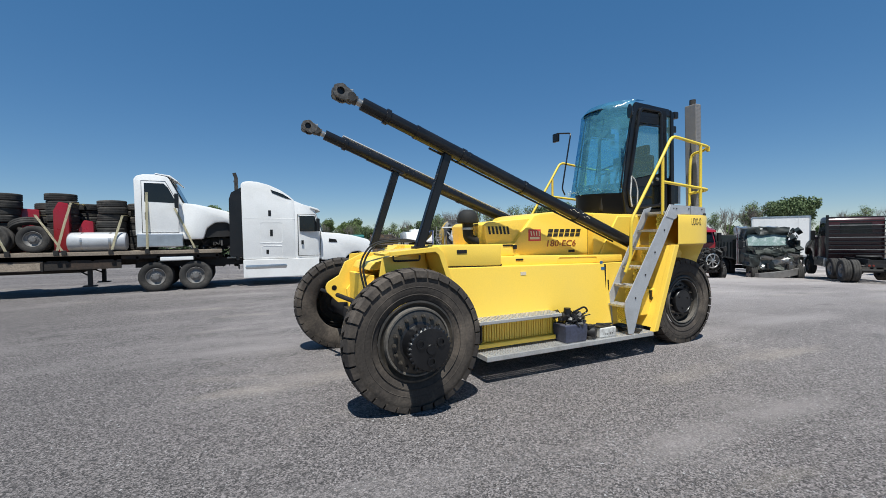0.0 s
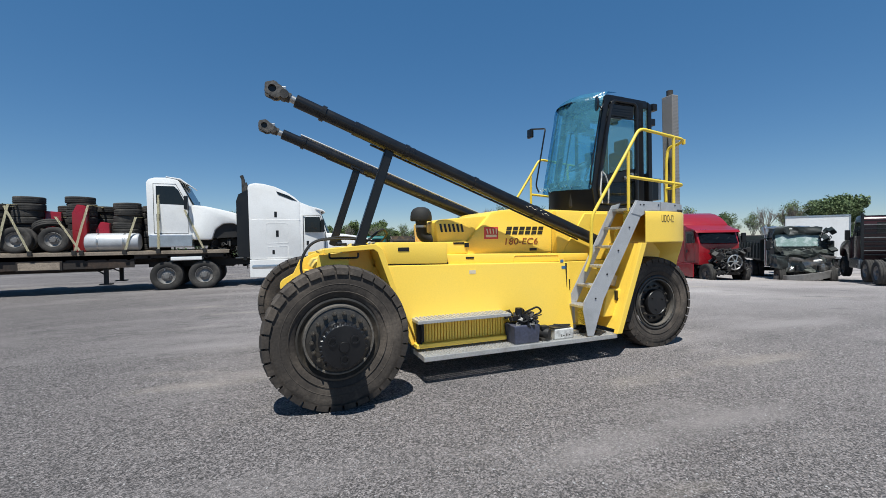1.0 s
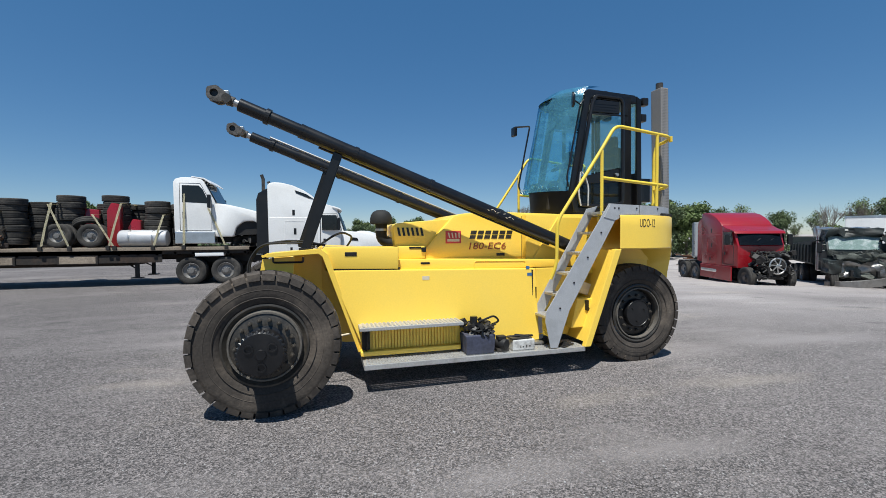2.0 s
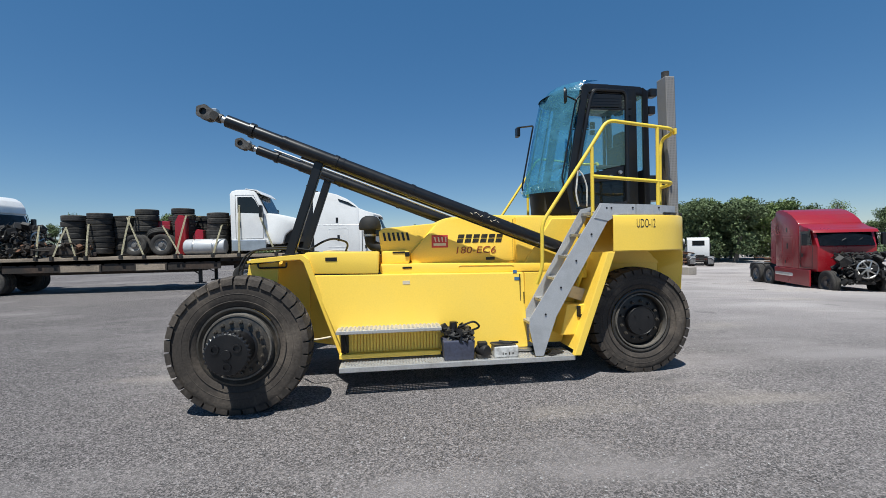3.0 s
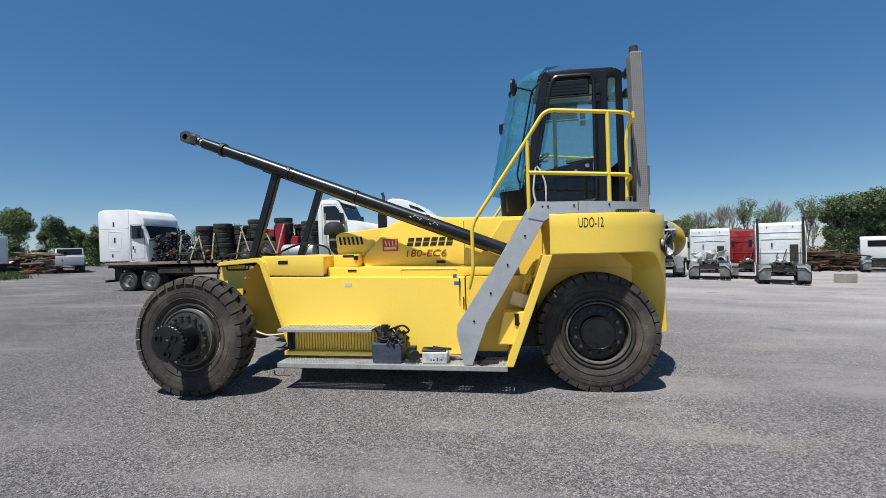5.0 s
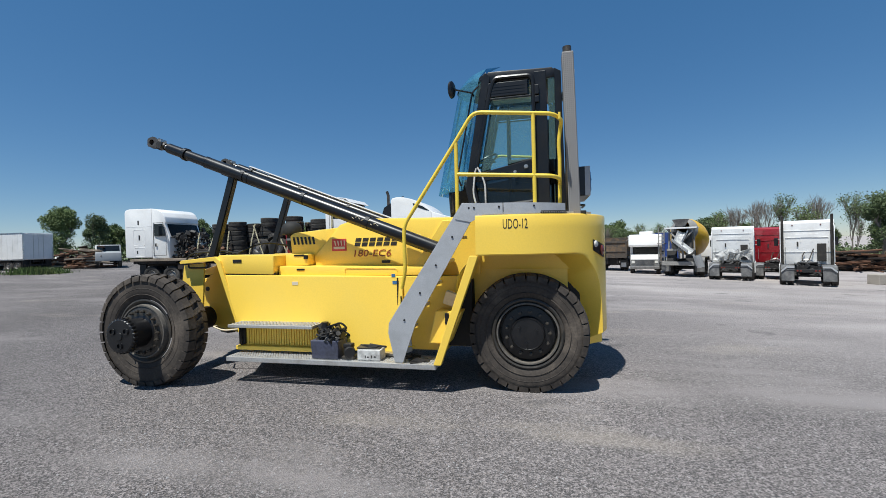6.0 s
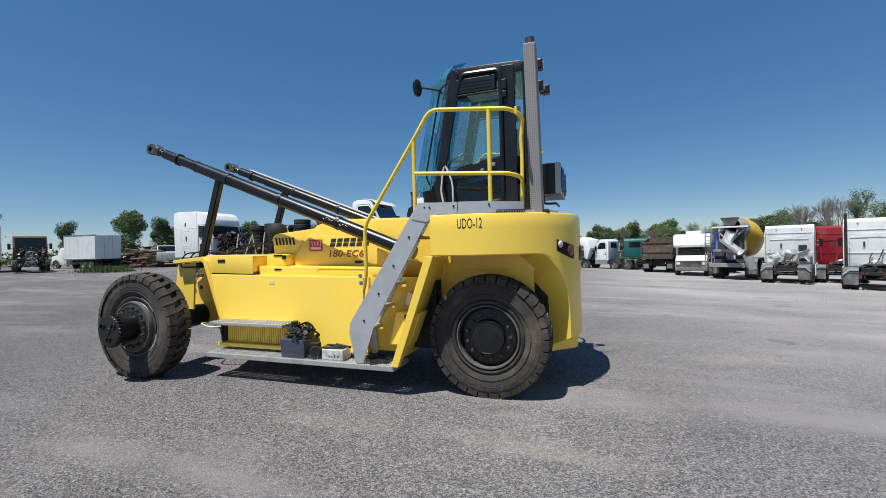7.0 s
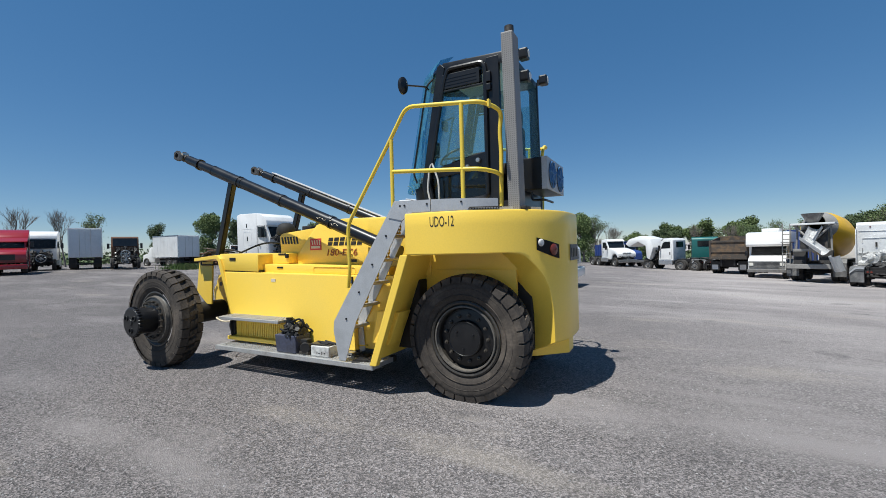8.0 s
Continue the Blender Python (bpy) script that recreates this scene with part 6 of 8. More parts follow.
for s in (-1, 1):
    b = bmn()
    box(b, LT - 4.0, LT - 3.88, s * 0.8 - 0.05, s * 0.8 + 0.05, 0.30, 1.1)
    box(b, LT - 4.12, LT - 3.76, s * 0.8 - 0.12, s * 0.8 + 0.12, 0.26, 0.30)
    tube(b, [(LT - 3.94, s * 0.8, 0.6), (LT - 4.6, s * 0.6, 1.0)], 0.025, 6)
    part("landing_leg", b, DARK, flat)
for x0, x1 in ((4.9, 6.4), (7.6, 8.8)):
    b = bmn()
    box(b, x0, x1, -1.24, -0.75, 0.82, 1.14, 0.02)
    bx = part("tool_box", b, OLD_STEEL, flat)
    b = bmn()
    box(b, x0 + 0.06, x1 - 0.06, -1.255, -1.238, 0.86, 1.10, 0.01)
    part("box_lid", b, WOOD, bx)
b = bmn()
box(b, -0.15, -0.05, -1.15, 1.15, 0.45, 0.56, 0.01)
for s in (-1, 1):
    box(b, -0.12, 0.3, s * 0.6 - 0.05, s * 0.6 + 0.05, 0.5, 1.2)
part("under_ride_bar", b, DARK, flat)
b = bmn()
for s in (-1, 1):
    box(b, LT - 1.9, LT - 0.9, s * 1.05 - 0.2, s * 1.05 + 0.2, 1.06, 1.20, 0.03)
part("mud_guard", b, WHITE, flat)

DECK = 1.43
loaded = sleeper_tractor(at(-17.2, TY - 0.02, 0, DECK - 1.0) @ Matrix.Diagonal((0.92, 1, 1.05, 1)), WHITE, "white wrecked sleeper cab strapped on the flatbed", hood=False, roof=3.45, stacks=False, skirts=True, wheels=False, seed=5, group="loads on the flatbed", back=False, flat=True)
clutter(loaded, 5.6, 6.75, -1.0, 0.95, 1.0, 2.2, 170, 55, "bare_engine")
day_cab(at(-5.8, TY - 0.02, 0, DECK - 0.44), WHITE, "white day cab without front wheels strapped on the flatbed", wheels=False, seed=9, group="loads on the flatbed")


def loose_tyre(x, y, z, rx=90, rz=0, rim=False):
    t = tagged(new("truck_tyre", cached("truck_tyre", truck_tyre, RUBBER_NEW)), "used black truck tyre" + (" on a grey steel rim" if rim else " in a strapped stack"), "tyre", "tyres on the flatbed")
    t.matrix_world = pose(x, y, z, rx, 0, rz) @ Matrix.Scale(0.82, 4)
    if rim:
        part("rim", None, None, t, mesh=cached("truck_rim", truck_rim, RIM_GREY))
    return t


rnd = random.Random(4)
for x, y, n, z0 in ((-8.85, 18.05, 7, 0.0), (-8.0, 18.2, 7, 0.1), (-8.4, 19.1, 7, 0.0), (-7.4, 18.8, 7, 0.0), (-6.45, 18.55, 8, 0.02), (-5.55, 19.35, 7, 0.0), (-4.95, 18.5, 8, 0.04), (-3.6, 18.5, 7, 0.08), (-3.2, 19.4, 7, 0.0), (-4.4, 19.4, 7, 0.0), (-7.2, 19.6, 6, 0.0), (-2.72, 18.7, 7, 0.0)):
    for k in range(n):
        loose_tyre(x - 0.3 + rnd.uniform(-0.04, 0.04), y + rnd.uniform(-0.04, 0.04), DECK + 0.13 + z0 + k * 0.236, 90 + rnd.uniform(-2, 2), rnd.uniform(0, 90))
for x in (-6.75, -5.75):
    loose_tyre(x, 17.72, DECK + 0.43, 0, rnd.uniform(-4, 4), True)
    loose_tyre(x + 0.05, 17.96, DECK + 0.43, 0, rnd.uniform(-4, 4), False)
loose_tyre(-6.1, 18.25, DECK + 0.85, 60, 30)
fuel = thing("fuel_tank", pose(-4.15, 17.85, DECK), "dented silver fuel tank lying on the flatbed", "fuel tank", "loads on the flatbed")
b = bmn()
lathe(b, [(0.0, -0.78), (0.28, -0.77), (0.31, -0.72), (0.315, 0.72), (0.28, 0.77), (0.0, 0.78)], 28, Matrix.Translation((0, 0, 0.32)) @ pose(0, 0, 0, 0, 0, 90))
for v in b.verts:
    v.co += 0.02 * Vector((0, noise.noise(v.co * 3), noise.noise(v.co * 3 + Vector((9, 0, 0)))))
tk = part("shell", b, GALV, fuel, smooth=True)
for x in (-0.4, 0.35):
    b = bmn()
    lathe(b, [(0.318, -0.03), (0.322, 0), (0.318, 0.03)], 28, Matrix.Translation((x, 0, 0.32)) @ pose(0, 0, 0, 0, 0, 90))
    part("tank_band", b, STEEL, tk)
for x, y, z0, z1, w in ((-6.45, 18.9, 0.3, 1.42, 0.5), (-5.12, 18.0, 0.3, 1.58, 0.2), (-4.55, 18.25, 0.5, 1.0, 0.2)):
    fr = thing("body_fairing", pose(x, y, DECK, 0, 0, 8), "bright red plastic truck fairing", "fairing", "loads on the flatbed")
    b = bmn()
    prism(b, [(-w, 0.0), (w, 0.0), (w, z1), (-w * 0.3, z1 + 0.06), (-w, z1 - 0.25)], -0.25, 0.25, bevel=0.06)
    part("panel", b, RED, fr, smooth=True)
pile = thing("axle_scrap", pose(-9.5, 17.6, DECK), "heap of rusty axles and hubs under the straps", "axle parts", "loads on the flatbed")
tagged(clutter(pile, -1.3, 1.2, -0.15, 0.6, 0.1, 0.55, 50, 21, "rusty_metal", (OLD_STEEL, RUST, RIM), ""), kind="stuff")
for x, lean, ht in ((-9.75, 0.0, 1.25), (-9.2, 0.45, 1.3), (-8.35, -0.5, 1.32), (-8.0, 0.0, 1.3), (-6.75, 0.25, 1.6), (-5.9, -0.7, 1.55), (-4.75, 0.35, 1.6), (-4.55, -0.75, 1.2), (-3.35, 0.3, 1.2), (-2.35, 0.0, 2.2), (-0.9, -0.7, 1.6)):
    st = thing("ratchet_strap", pose(x - 0.4, 17.45, DECK), "taut yellowed ratchet strap over the load", "strap", "straps on the flatbed")
    b = bmn()
    w = 0.036
    pts = [(0, 0.02, -0.05), (lean * 0.5, 0.0 + 0.1, ht * 0.5), (lean, 0.22, ht), (lean * 1.05, 1.3, ht + 0.03), (lean * 1.05, 2.3, ht - 0.1), (lean, 2.62, -0.05)]
    va = [b.verts.new((p[0] - w, p[1], p[2])) for p in pts]
    vb = [b.verts.new((p[0] + w, p[1], p[2])) for p in pts]
    for k in range(len(pts) - 1):
        b.faces.new((va[k], vb[k], vb[k + 1], va[k + 1]))
    bmesh.ops.solidify(b, geom=b.faces[:], thickness=0.008)
    part("webbing", b, STRAP, st)
    b = bmn()
    box(b, -0.06, 0.06, -0.05, 0.03, -0.10, 0.06, 0.01)
    part("ratchet", b, DARK, st)

# trucks parked behind, seen from their tails
sleeper_tractor(at(19.2, 23.5, 64) @ Matrix.Scale(0.92, 4), WHITE, "white sleeper tractor with twin exhaust pipes", roof=3.55, seed=11)
torn = sleeper_tractor(at(17.3, 27.3, 66) @ Matrix.Scale(0.92, 4), OFFWHITE, "white sleeper tractor with a stripped chassis", roof=3.45, seed=12, stacks=False)
for x0, y0, y1, z0, z1, ph in ((2.5, -1.0, 0.35, 1.25, 1.85, 3.0), (2.45, 0.1, 1.1, 1.15, 1.75, 8.0)):
    b = bmn()
    rows = []
    for i in range(11):
        row = []
        for j in range(11):
            p = Vector((x0, y0 + (y1 - y0) * i / 10, z0 + (z1 - z0) * j / 10))
            row.append(b.verts.new(p + 0.24 * Vector((noise.noise(p * 3.2 + Vector((ph, 0, 0))), noise.noise(p * 2.4 + Vector((0, ph, 0))), noise.noise(p * 2.8 + Vector((0, 0, ph)))))))
        rows.append(row)
    for r0, r1 in zip(rows, rows[1:]):
        for j in range(10):
            b.faces.new((r0[j], r0[j + 1], r1[j + 1], r1[j]))
    bmesh.ops.solidify(b, geom=b.faces[:], thickness=0.012)
    part("torn_panel", b, OFFWHITE, torn, "crumpled torn white fairing")
sleeper_tractor(at(20.5, 29.4, 64) @ Matrix.Scale(0.94, 4), RED, "red sleeper tractor parked between white ones", roof=3.5, seed=13, stacks=False)
day_cab(at(36.4, 40.9, 58), WHITE, "small white day cab tractor parked far back", seed=14)
# wrecks facing the yard
red = sleeper_tractor(at(23.6, 19.6, -110) @ Matrix.Scale(0.98, 4), RED, "red sleeper tractor with its nose torn off", hood=False, roof=3.7, seed=15, stacks=False)
sleeper_tractor(at(-47.9, 20.0, -22), WHITE, "white sleeper tractor with a crushed front", hood=False, roof=3.7, seed=16, stacks=False, flat=True)
sleeper_tractor(at(-42.9, 16.0, -20), RED, "red tractor parked by the scrap row", hood=True, roof=3.6, seed=17, stacks=False)
sleeper_tractor(at(-44.3, 12.5, -18), MAROON, "dark red tractor at the end of the scrap row", hood=False, roof=3.4, seed=18, stacks=False)


def dump_truck(m, paint, bed, label, seed, wreck=False):
    """Cab, hood and a tipping body; x from its tail (0) to its bumper (8.4)."""
    t = thing("dump_truck", m, label, "dump truck", "parked trucks")
    rails(t, 0.2, 8.0)
    axle_set(t, (1.4, 2.7))
    b = bmn()
    prism(b, [(0.0, 1.2), (4.9, 1.2), (4.9, 2.75), (5.4, 2.85), (5.4, 2.95), (4.7, 2.9), (0.1, 2.55)], -1.2, -1.12)
    prism(b, [(0.0, 1.2), (4.9, 1.2), (4.9, 2.75), (5.4, 2.85), (5.4, 2.95), (4.7, 2.9), (0.1, 2.55)], 1.12, 1.2)
    box(b, 0, 4.9, -1.15, 1.15, 1.15, 1.28)
    box(b, 4.8, 4.9, -1.2, 1.2, 1.2, 2.9)
    box(b, 4.8, 5.6, -1.2, 1.2, 2.86, 2.94, 0.02)
    if wreck:  # a low body
        for v in b.verts:
            v.co.z = 1.2 + (v.co.z - 1.2) * 0.70 if v.co.z > 1.2 else v.co.z
    body = part("tipping_body", b, bed, t)
    b = bmn()
    box(b, -0.06, 0.03, -1.2, 1.2, 1.15, 2.55, 0.02)
    gate = part("tailgate", b, bed, t)
    for y0, y1, z0, z1 in ((-1.2, 1.2, 2.42, 2.58), (-1.2, 1.2, 1.12, 1.30), (-1.2, -1.08, 1.30, 2.42), (1.08, 1.2, 1.30, 2.42), (-1.08, 1.08, 1.66, 1.72)):
        b = bmn()
        box(b, -0.12, -0.05, y0, y1, z0, z1, 0.015)
        part("rib", b, GATE_EDGE if bed is not BLUE else bed, gate)
    b = bmn()
    box(b, 0.35, 0.55, -0.55, 0.55, 0.55, 1.1, 0.03)
    for s in (-1, 1):
        box(b, 0.0, 0.35, s * 0.42 - 0.06, s * 0.42 + 0.06, 0.62, 1.15, 0.01)
    part("hinge_frame", b, DARK, t)
    for s in (-1, 1):
        for k in range(7):
            b = bmn()
            box(b, 0.3 + k * 0.7, 0.4 + k * 0.7, s * 1.23 - 0.04, s * 1.23 + 0.04, 1.25, 2.15 if wreck else 2.6, 0.01)
            part("rib", b, bed, body)
    b = bmn()
    prism(b, [(5.5, 1.0), (5.5, 2.6), (5.7, 2.7), (6.3, 2.66), (6.6, 1.95), (6.6, 1.0)], -1.0, 1.0, bevel=0.06)
    c = part("cab", b, paint, t, smooth=True)
    b = bmn()
    prism(b, [(6.33, 2.6), (6.35, 2.6), (6.62, 1.98), (6.60, 1.98)], -0.92, 0.92)
    part("windscreen", b, CRAZED if wreck else WINDOW_BLACK, c, "shattered windscreen" if wreck else "")
    panes(c, ([(5.75, 1.9), (6.4, 1.9), (6.22, 2.5), (5.75, 2.5)],), 1.0)
    b = bmn()
    tube(b, bend([(5.42, -1.05, 0.9), (5.42, -1.05, 2.7), (5.36, -1.12, 3.1)], 0.1) if wreck else [(5.42, -1.05, 0.9), (5.42, -1.05, 3.1)], 0.10 if wreck else 0.08, 14)
    part("exhaust_pipe", b, SILVER if wreck else STEEL, t, smooth=True)
    mirrors(t, 6.4, 1.0, 2.1, BLACK)
    for s in (-1, 1):
        truck_wheel(t, 7.5, s * 1.0, s > 0, dark=True)
    if wreck:
        clutter(t, 6.6, 7.7, -0.95, 0.95, 0.6, 1.7, 46, seed)
        for nm, mt, z0, z1, x0, x1 in (("crumpled_hood", paint, 1.62, 1.95, 6.55, 7.9), ("folded_grille", STEEL, 0.75, 1.55, 7.72, 7.86)):
            b = bmn()
            rows = []
            for i in range(13):
                row = []
                for j in range(13):
                    y, u = -1.0 + i / 6, j / 12
                    p = Vector((x0 + (x1 - x0) * u, y, z0 + (z1 - z0) * (1 - u if z0 > 1.6 else u)))
                    q = Vector((noise.noise(p * 2.3), 0.5 * noise.noise(p * 3.1 + Vector((5, 0, 0))), noise.noise(p * 2.6 + Vector((0, 9, 0)))))
                    row.append(b.verts.new(p + 0.24 * q))
                rows.append(row)
            for r0, r1 in zip(rows, rows[1:]):
                for j in range(12):
                    b.faces.new((r0[j], r0[j + 1], r1[j + 1], r1[j]))
            bmesh.ops.solidify(b, geom=b.faces[:], thickness=0.02)
            part(nm, b, mt, t)
        # burst front: radiator block, torn cab side, crushed roof with its lamp bar, tarp housing over the body
        for nm, mt, size, amp, ph in (("radiator_block", WRECK_GREY, (7.0, 7.75, -0.85, 0.75, 0.75, 1.75), 0.20, 1.0), ("tarp_housing", SILVER, (4.75, 5.65, -1.15, 0.75, 2.55, 3.0), 0.10, 4.0),
                                      ("crushed_roof", BED_DARK, (5.5, 6.5, -0.95, 1.0, 2.62, 2.95), 0.16, 7.0), ("fender", BED_DARK, (6.7, 7.9, -1.25, -0.8, 0.9, 1.55), 0.16, 9.0)):
            b = bmn()
            x0, x1, y0, y1, z0, z1 = size
            box(b, x0, x1, y0, y1, z0, z1)
            bmesh.ops.subdivide_edges(b, edges=b.edges[:], cuts=5, use_grid_fill=True)
            for v in b.verts:
                p = v.co * 2.6 + Vector((ph, ph, 0))
                v.co += amp * Vector((noise.noise(p), noise.noise(p + Vector((7, 0, 0))), noise.noise(p + Vector((0, 7, 0)))))
            part(nm, b, mt, t)
        clutter(t, 5.7, 6.9, 0.85, 1.4, 1.0, 2.8, 50, seed + 3, "torn_cab_side", (BED_DARK, OLD_STEEL, STEEL), "torn cab side with bent sheet and hoses", fan=False)
        for k in range(4):
            b = bmn()
            box(b, 6.35, 6.42, -0.7 + k * 0.38, -0.55 + k * 0.38, 2.86, 2.94, 0.01)
            part("roof_lamp", b, LAMP_CLEAR, t)
        b = bmn()
        prism(b, [(7.6, -1.3), (8.2, -0.9), (8.4, -0.3), (8.2, 0.5), (7.6, 1.35), (7.5, 1.25), (8.05, 0.45), (8.22, -0.3), (8.05, -0.8), (7.5, -1.15)], 0.35, 0.72, axis="z", bevel=0.02)
        for v in b.verts:
            v.co.z += 0.16 * v.co.y + 0.08 * noise.noise(v.co * 2)
        part("bent_bumper", b, RIM_GREY, t)
    else:
        b = bmn()
        prism(b, [(6.58, 0.9), (6.58, 1.95), (7.8, 1.8), (8.1, 1.55), (8.15, 0.85), (8.0, 0.8), (7.8, 1.15), (7.5, 1.2), (7.2, 1.12), (7.0, 0.85)], -1.0, 1.0, bevel=0.06)
        part("hood", b, paint, t, smooth=True)
        b = bmn()
        box(b, 8.1, 8.3, -1.15, 1.15, 0.5, 0.78, 0.03)
        part("bumper", b, STEEL, t)
    for s in (-1, 1):
        b = bmn()
        box(b, 0.5, 0.53, s * 0.9 - 0.3, s * 0.9 + 0.3, 0.25, 0.95)
        part("mud_flap", b, BLACK, t)
        b = bmn()
        box(b, 0.485, 0.50, s * 0.9 - 0.2, s * 0.9 + 0.2, 0.32, 0.7)
        part("flap_plate", b, OFFWHITE, t)
    return t


WRECK_GREY = material("grimy_crushed_metal", (0.13, 0.14, 0.12, 1), 0.6, metal=0.3, dirt=(0.04, 0.04, 0.035, 1), amount=0.7, coarse=3, fine=25, grain=0.25, bump=0.25)
GATE_EDGE = material("grimy_gate_edge", (0.06, 0.05, 0.042, 1), 0.75, dirt=(0.17, 0.115, 0.07, 1), amount=0.6, coarse=2, fine=20, grain=0.25, bump=0.2)
BED_DARK = material("dark_green_steel", (0.02, 0.026, 0.024, 1), 0.5, dirt=(0.05, 0.045, 0.04, 1), amount=0.5, coarse=1.2, fine=20, grain=0.15, bump=0.1)
BED_RUST = material("rust_streaked_steel", (0.075, 0.06, 0.048, 1), 0.75, dirt=(0.27, 0.16, 0.075, 1), amount=0.85, coarse=1.9, fine=18, grain=0.25, bump=0.2)
dump_truck(at(30.6, 17.9, -135) @ Matrix.Scale(0.99, 4), BED_DARK, BED_DARK, "dark dump truck with a crushed nose and bent bumper", 31, True)
dump_truck(at(12.7, 39.4, 77), BED_DARK, BED_RUST, "dump truck with a rust-streaked tailgate", 32)
dump_truck(at(1.2, 60.5, -60), BLUE, BLUE, "dark blue dump truck parked far back", 33)
day_cab(at(1.0, 56.0, -52), WHITE, "white conventional truck facing the yard", seed=34)
day_cab(at(23.9, 8.0, 39) @ Matrix.Scale(0.94, 4), MAROON, "maroon tractor with a steel headache rack", seed=35, shield=False, flaps=False)
rack = thing("headache_rack", at(23.9, 8.0, 39) @ Matrix.Scale(0.94, 4), "black slatted steel rack on the tractor frame", "rack")
for s in (-1, 1):
    b = bmn()
    box(b, 2.45, 2.55, s * 1.15 - 0.05, s * 1.15 + 0.05, 1.0, 3.15, 0.01)
    part("upright", b, BLACK, rack)
for k in range(10):
    b = bmn()
    box(b, 2.46, 2.54, -1.1, 1.1, 1.2 + k * 0.2, 1.255 + k * 0.2, 0.01)
    part("slat", b, FLAP if k % 3 == 1 else BLACK, rack)


GREY_PANEL = material("dull_grey_panel", (0.30, 0.31, 0.32, 1), 0.5, dirt=(0.2, 0.2, 0.19, 1), amount=0.5, coarse=0.7, fine=14, grain=0.06, bump=0.04)


def box_body(m, label, L, W, z0, z1, mat, name="box_truck", cab_paint=None, wheels=(0.9, 1.9), doors=True, group="parked trucks"):
    """A van body on wheels with rear doors and, where given, a cab in front; x from the doors (0) forwards."""
    t = thing(name, m, label, "truck" if cab_paint else "trailer", group)
    b = bmn()
    box(b, 0, L, -W / 2, W / 2, z0, z1, 0.03)
    bd = part("van_body", b, mat, t)
    b = bmn()
    for s in (-1, 1):
        box(b, -0.02, L + 0.02, s * W / 2 - 0.04, s * W / 2 + 0.02, z1 - 0.08, z1 + 0.02)
        box(b, -0.02, L + 0.02, s * W / 2 - 0.04, s * W / 2 + 0.02, z0 - 0.06, z0 + 0.06)
        box(b, -0.025, 0.05, s * W / 2 - 0.06, s * W / 2 + 0.02, z0, z1)
    part("edge_rail", b, SILVER, bd)
    if doors:
        for s in (-1, 1):
            b = bmn()
            box(b, -0.035, -0.005, s * W * 0.245 - W * 0.235, s * W * 0.245 + W * 0.235, z0 + 0.06, z1 - 0.1, 0.01)
            d = part("rear_door", b, mat, bd)
            b = bmn()
            tube(b, [(-0.05, s * W * 0.17, z0 + 0.05), (-0.05, s * W * 0.17, z1 - 0.1)], 0.016, 6)
            part("lock_rod", b, STEEL, d)
    k = 0.6
    while k < L:
        for s in (-1, 1):
            b = bmn()
            box(b, k, k + 0.03, s * W / 2 - 0.006, s * W / 2 + 0.008, z0 + 0.06, z1 - 0.08)
            part("wall_post", b, mat, bd)
        k += 0.62
    rails(t, 0.0, L, z0 - 0.15)
    axle_set(t, wheels, half=W / 2 - 0.2)
    b = bmn()
    box(b, -0.05, 0.05, -W / 2 + 0.1, W / 2 - 0.1, 0.45, 0.6, 0.01)
    for s in (-1, 1):
        box(b, -0.03, 0.03, s * 0.7 - 0.05, s * 0.7 + 0.05, 0.5, z0)
        box(b, wheels[0] - 0.75, wheels[0] - 0.72, s * (W / 2 - 0.3) - 0.28, s * (W / 2 - 0.3) + 0.28, 0.2, z0)
    part("rear_bumper", b, DARK, t)
    if cab_paint:
        b = bmn()
        prism(b, [(L + 0.1, 0.5), (L + 0.1, 2.3), (L + 0.9, 2.3), (L + 1.35, 1.6), (L + 2.3, 1.4), (L + 2.4, 0.5)], -1.0, 1.0, bevel=0.08)
        part("cab", b, cab_paint, t, smooth=True)
        for s in (-1, 1):
            truck_wheel(t, L + 1.6, s * 0.95, s > 0)
    return t


box_body(at(-37.3, 28.3, 183) @ Matrix.Scale(0.94, 4), "white box truck with twin rear axle", 4.6, 2.5, 1.05, 3.55, OFFWHITE, cab_paint=OFFWHITE)
box_body(at(-40.4, 20.3, 156), "tall dull white box trailer with closed doors", 6.5, 2.45, 1.15, 3.95, OFFWHITE, name="box_trailer")
box_body(at(36.0, 15.9, 120), "long white box trailer behind the wrecks", 3.2, 2.5, 1.15, 3.9, WHITE, name="box_trailer")
box_body(at(33.8, 9.6, 10), "grey box trailer at the yard's edge", 12.0, 2.5, 1.15, 3.9, GREY_PANEL, name="box_trailer")
box_body(at(28.4, 22.7, 46), "pale grey box trailer behind the red wreck", 3.6, 2.5, 1.15, 3.6, GREY_PANEL, name="box_trailer")
box_body(at(-39.0, 9.0, 160), "grey box trailer at the row's end", 9.0, 2.5, 1.15, 3.9, OFFWHITE, name="box_trailer")
box_body(at(18.3, 43.4, 80), "blue container behind the mixer truck", 6.0, 2.4, 1.1, 3.6, BLUE, name="box_trailer")

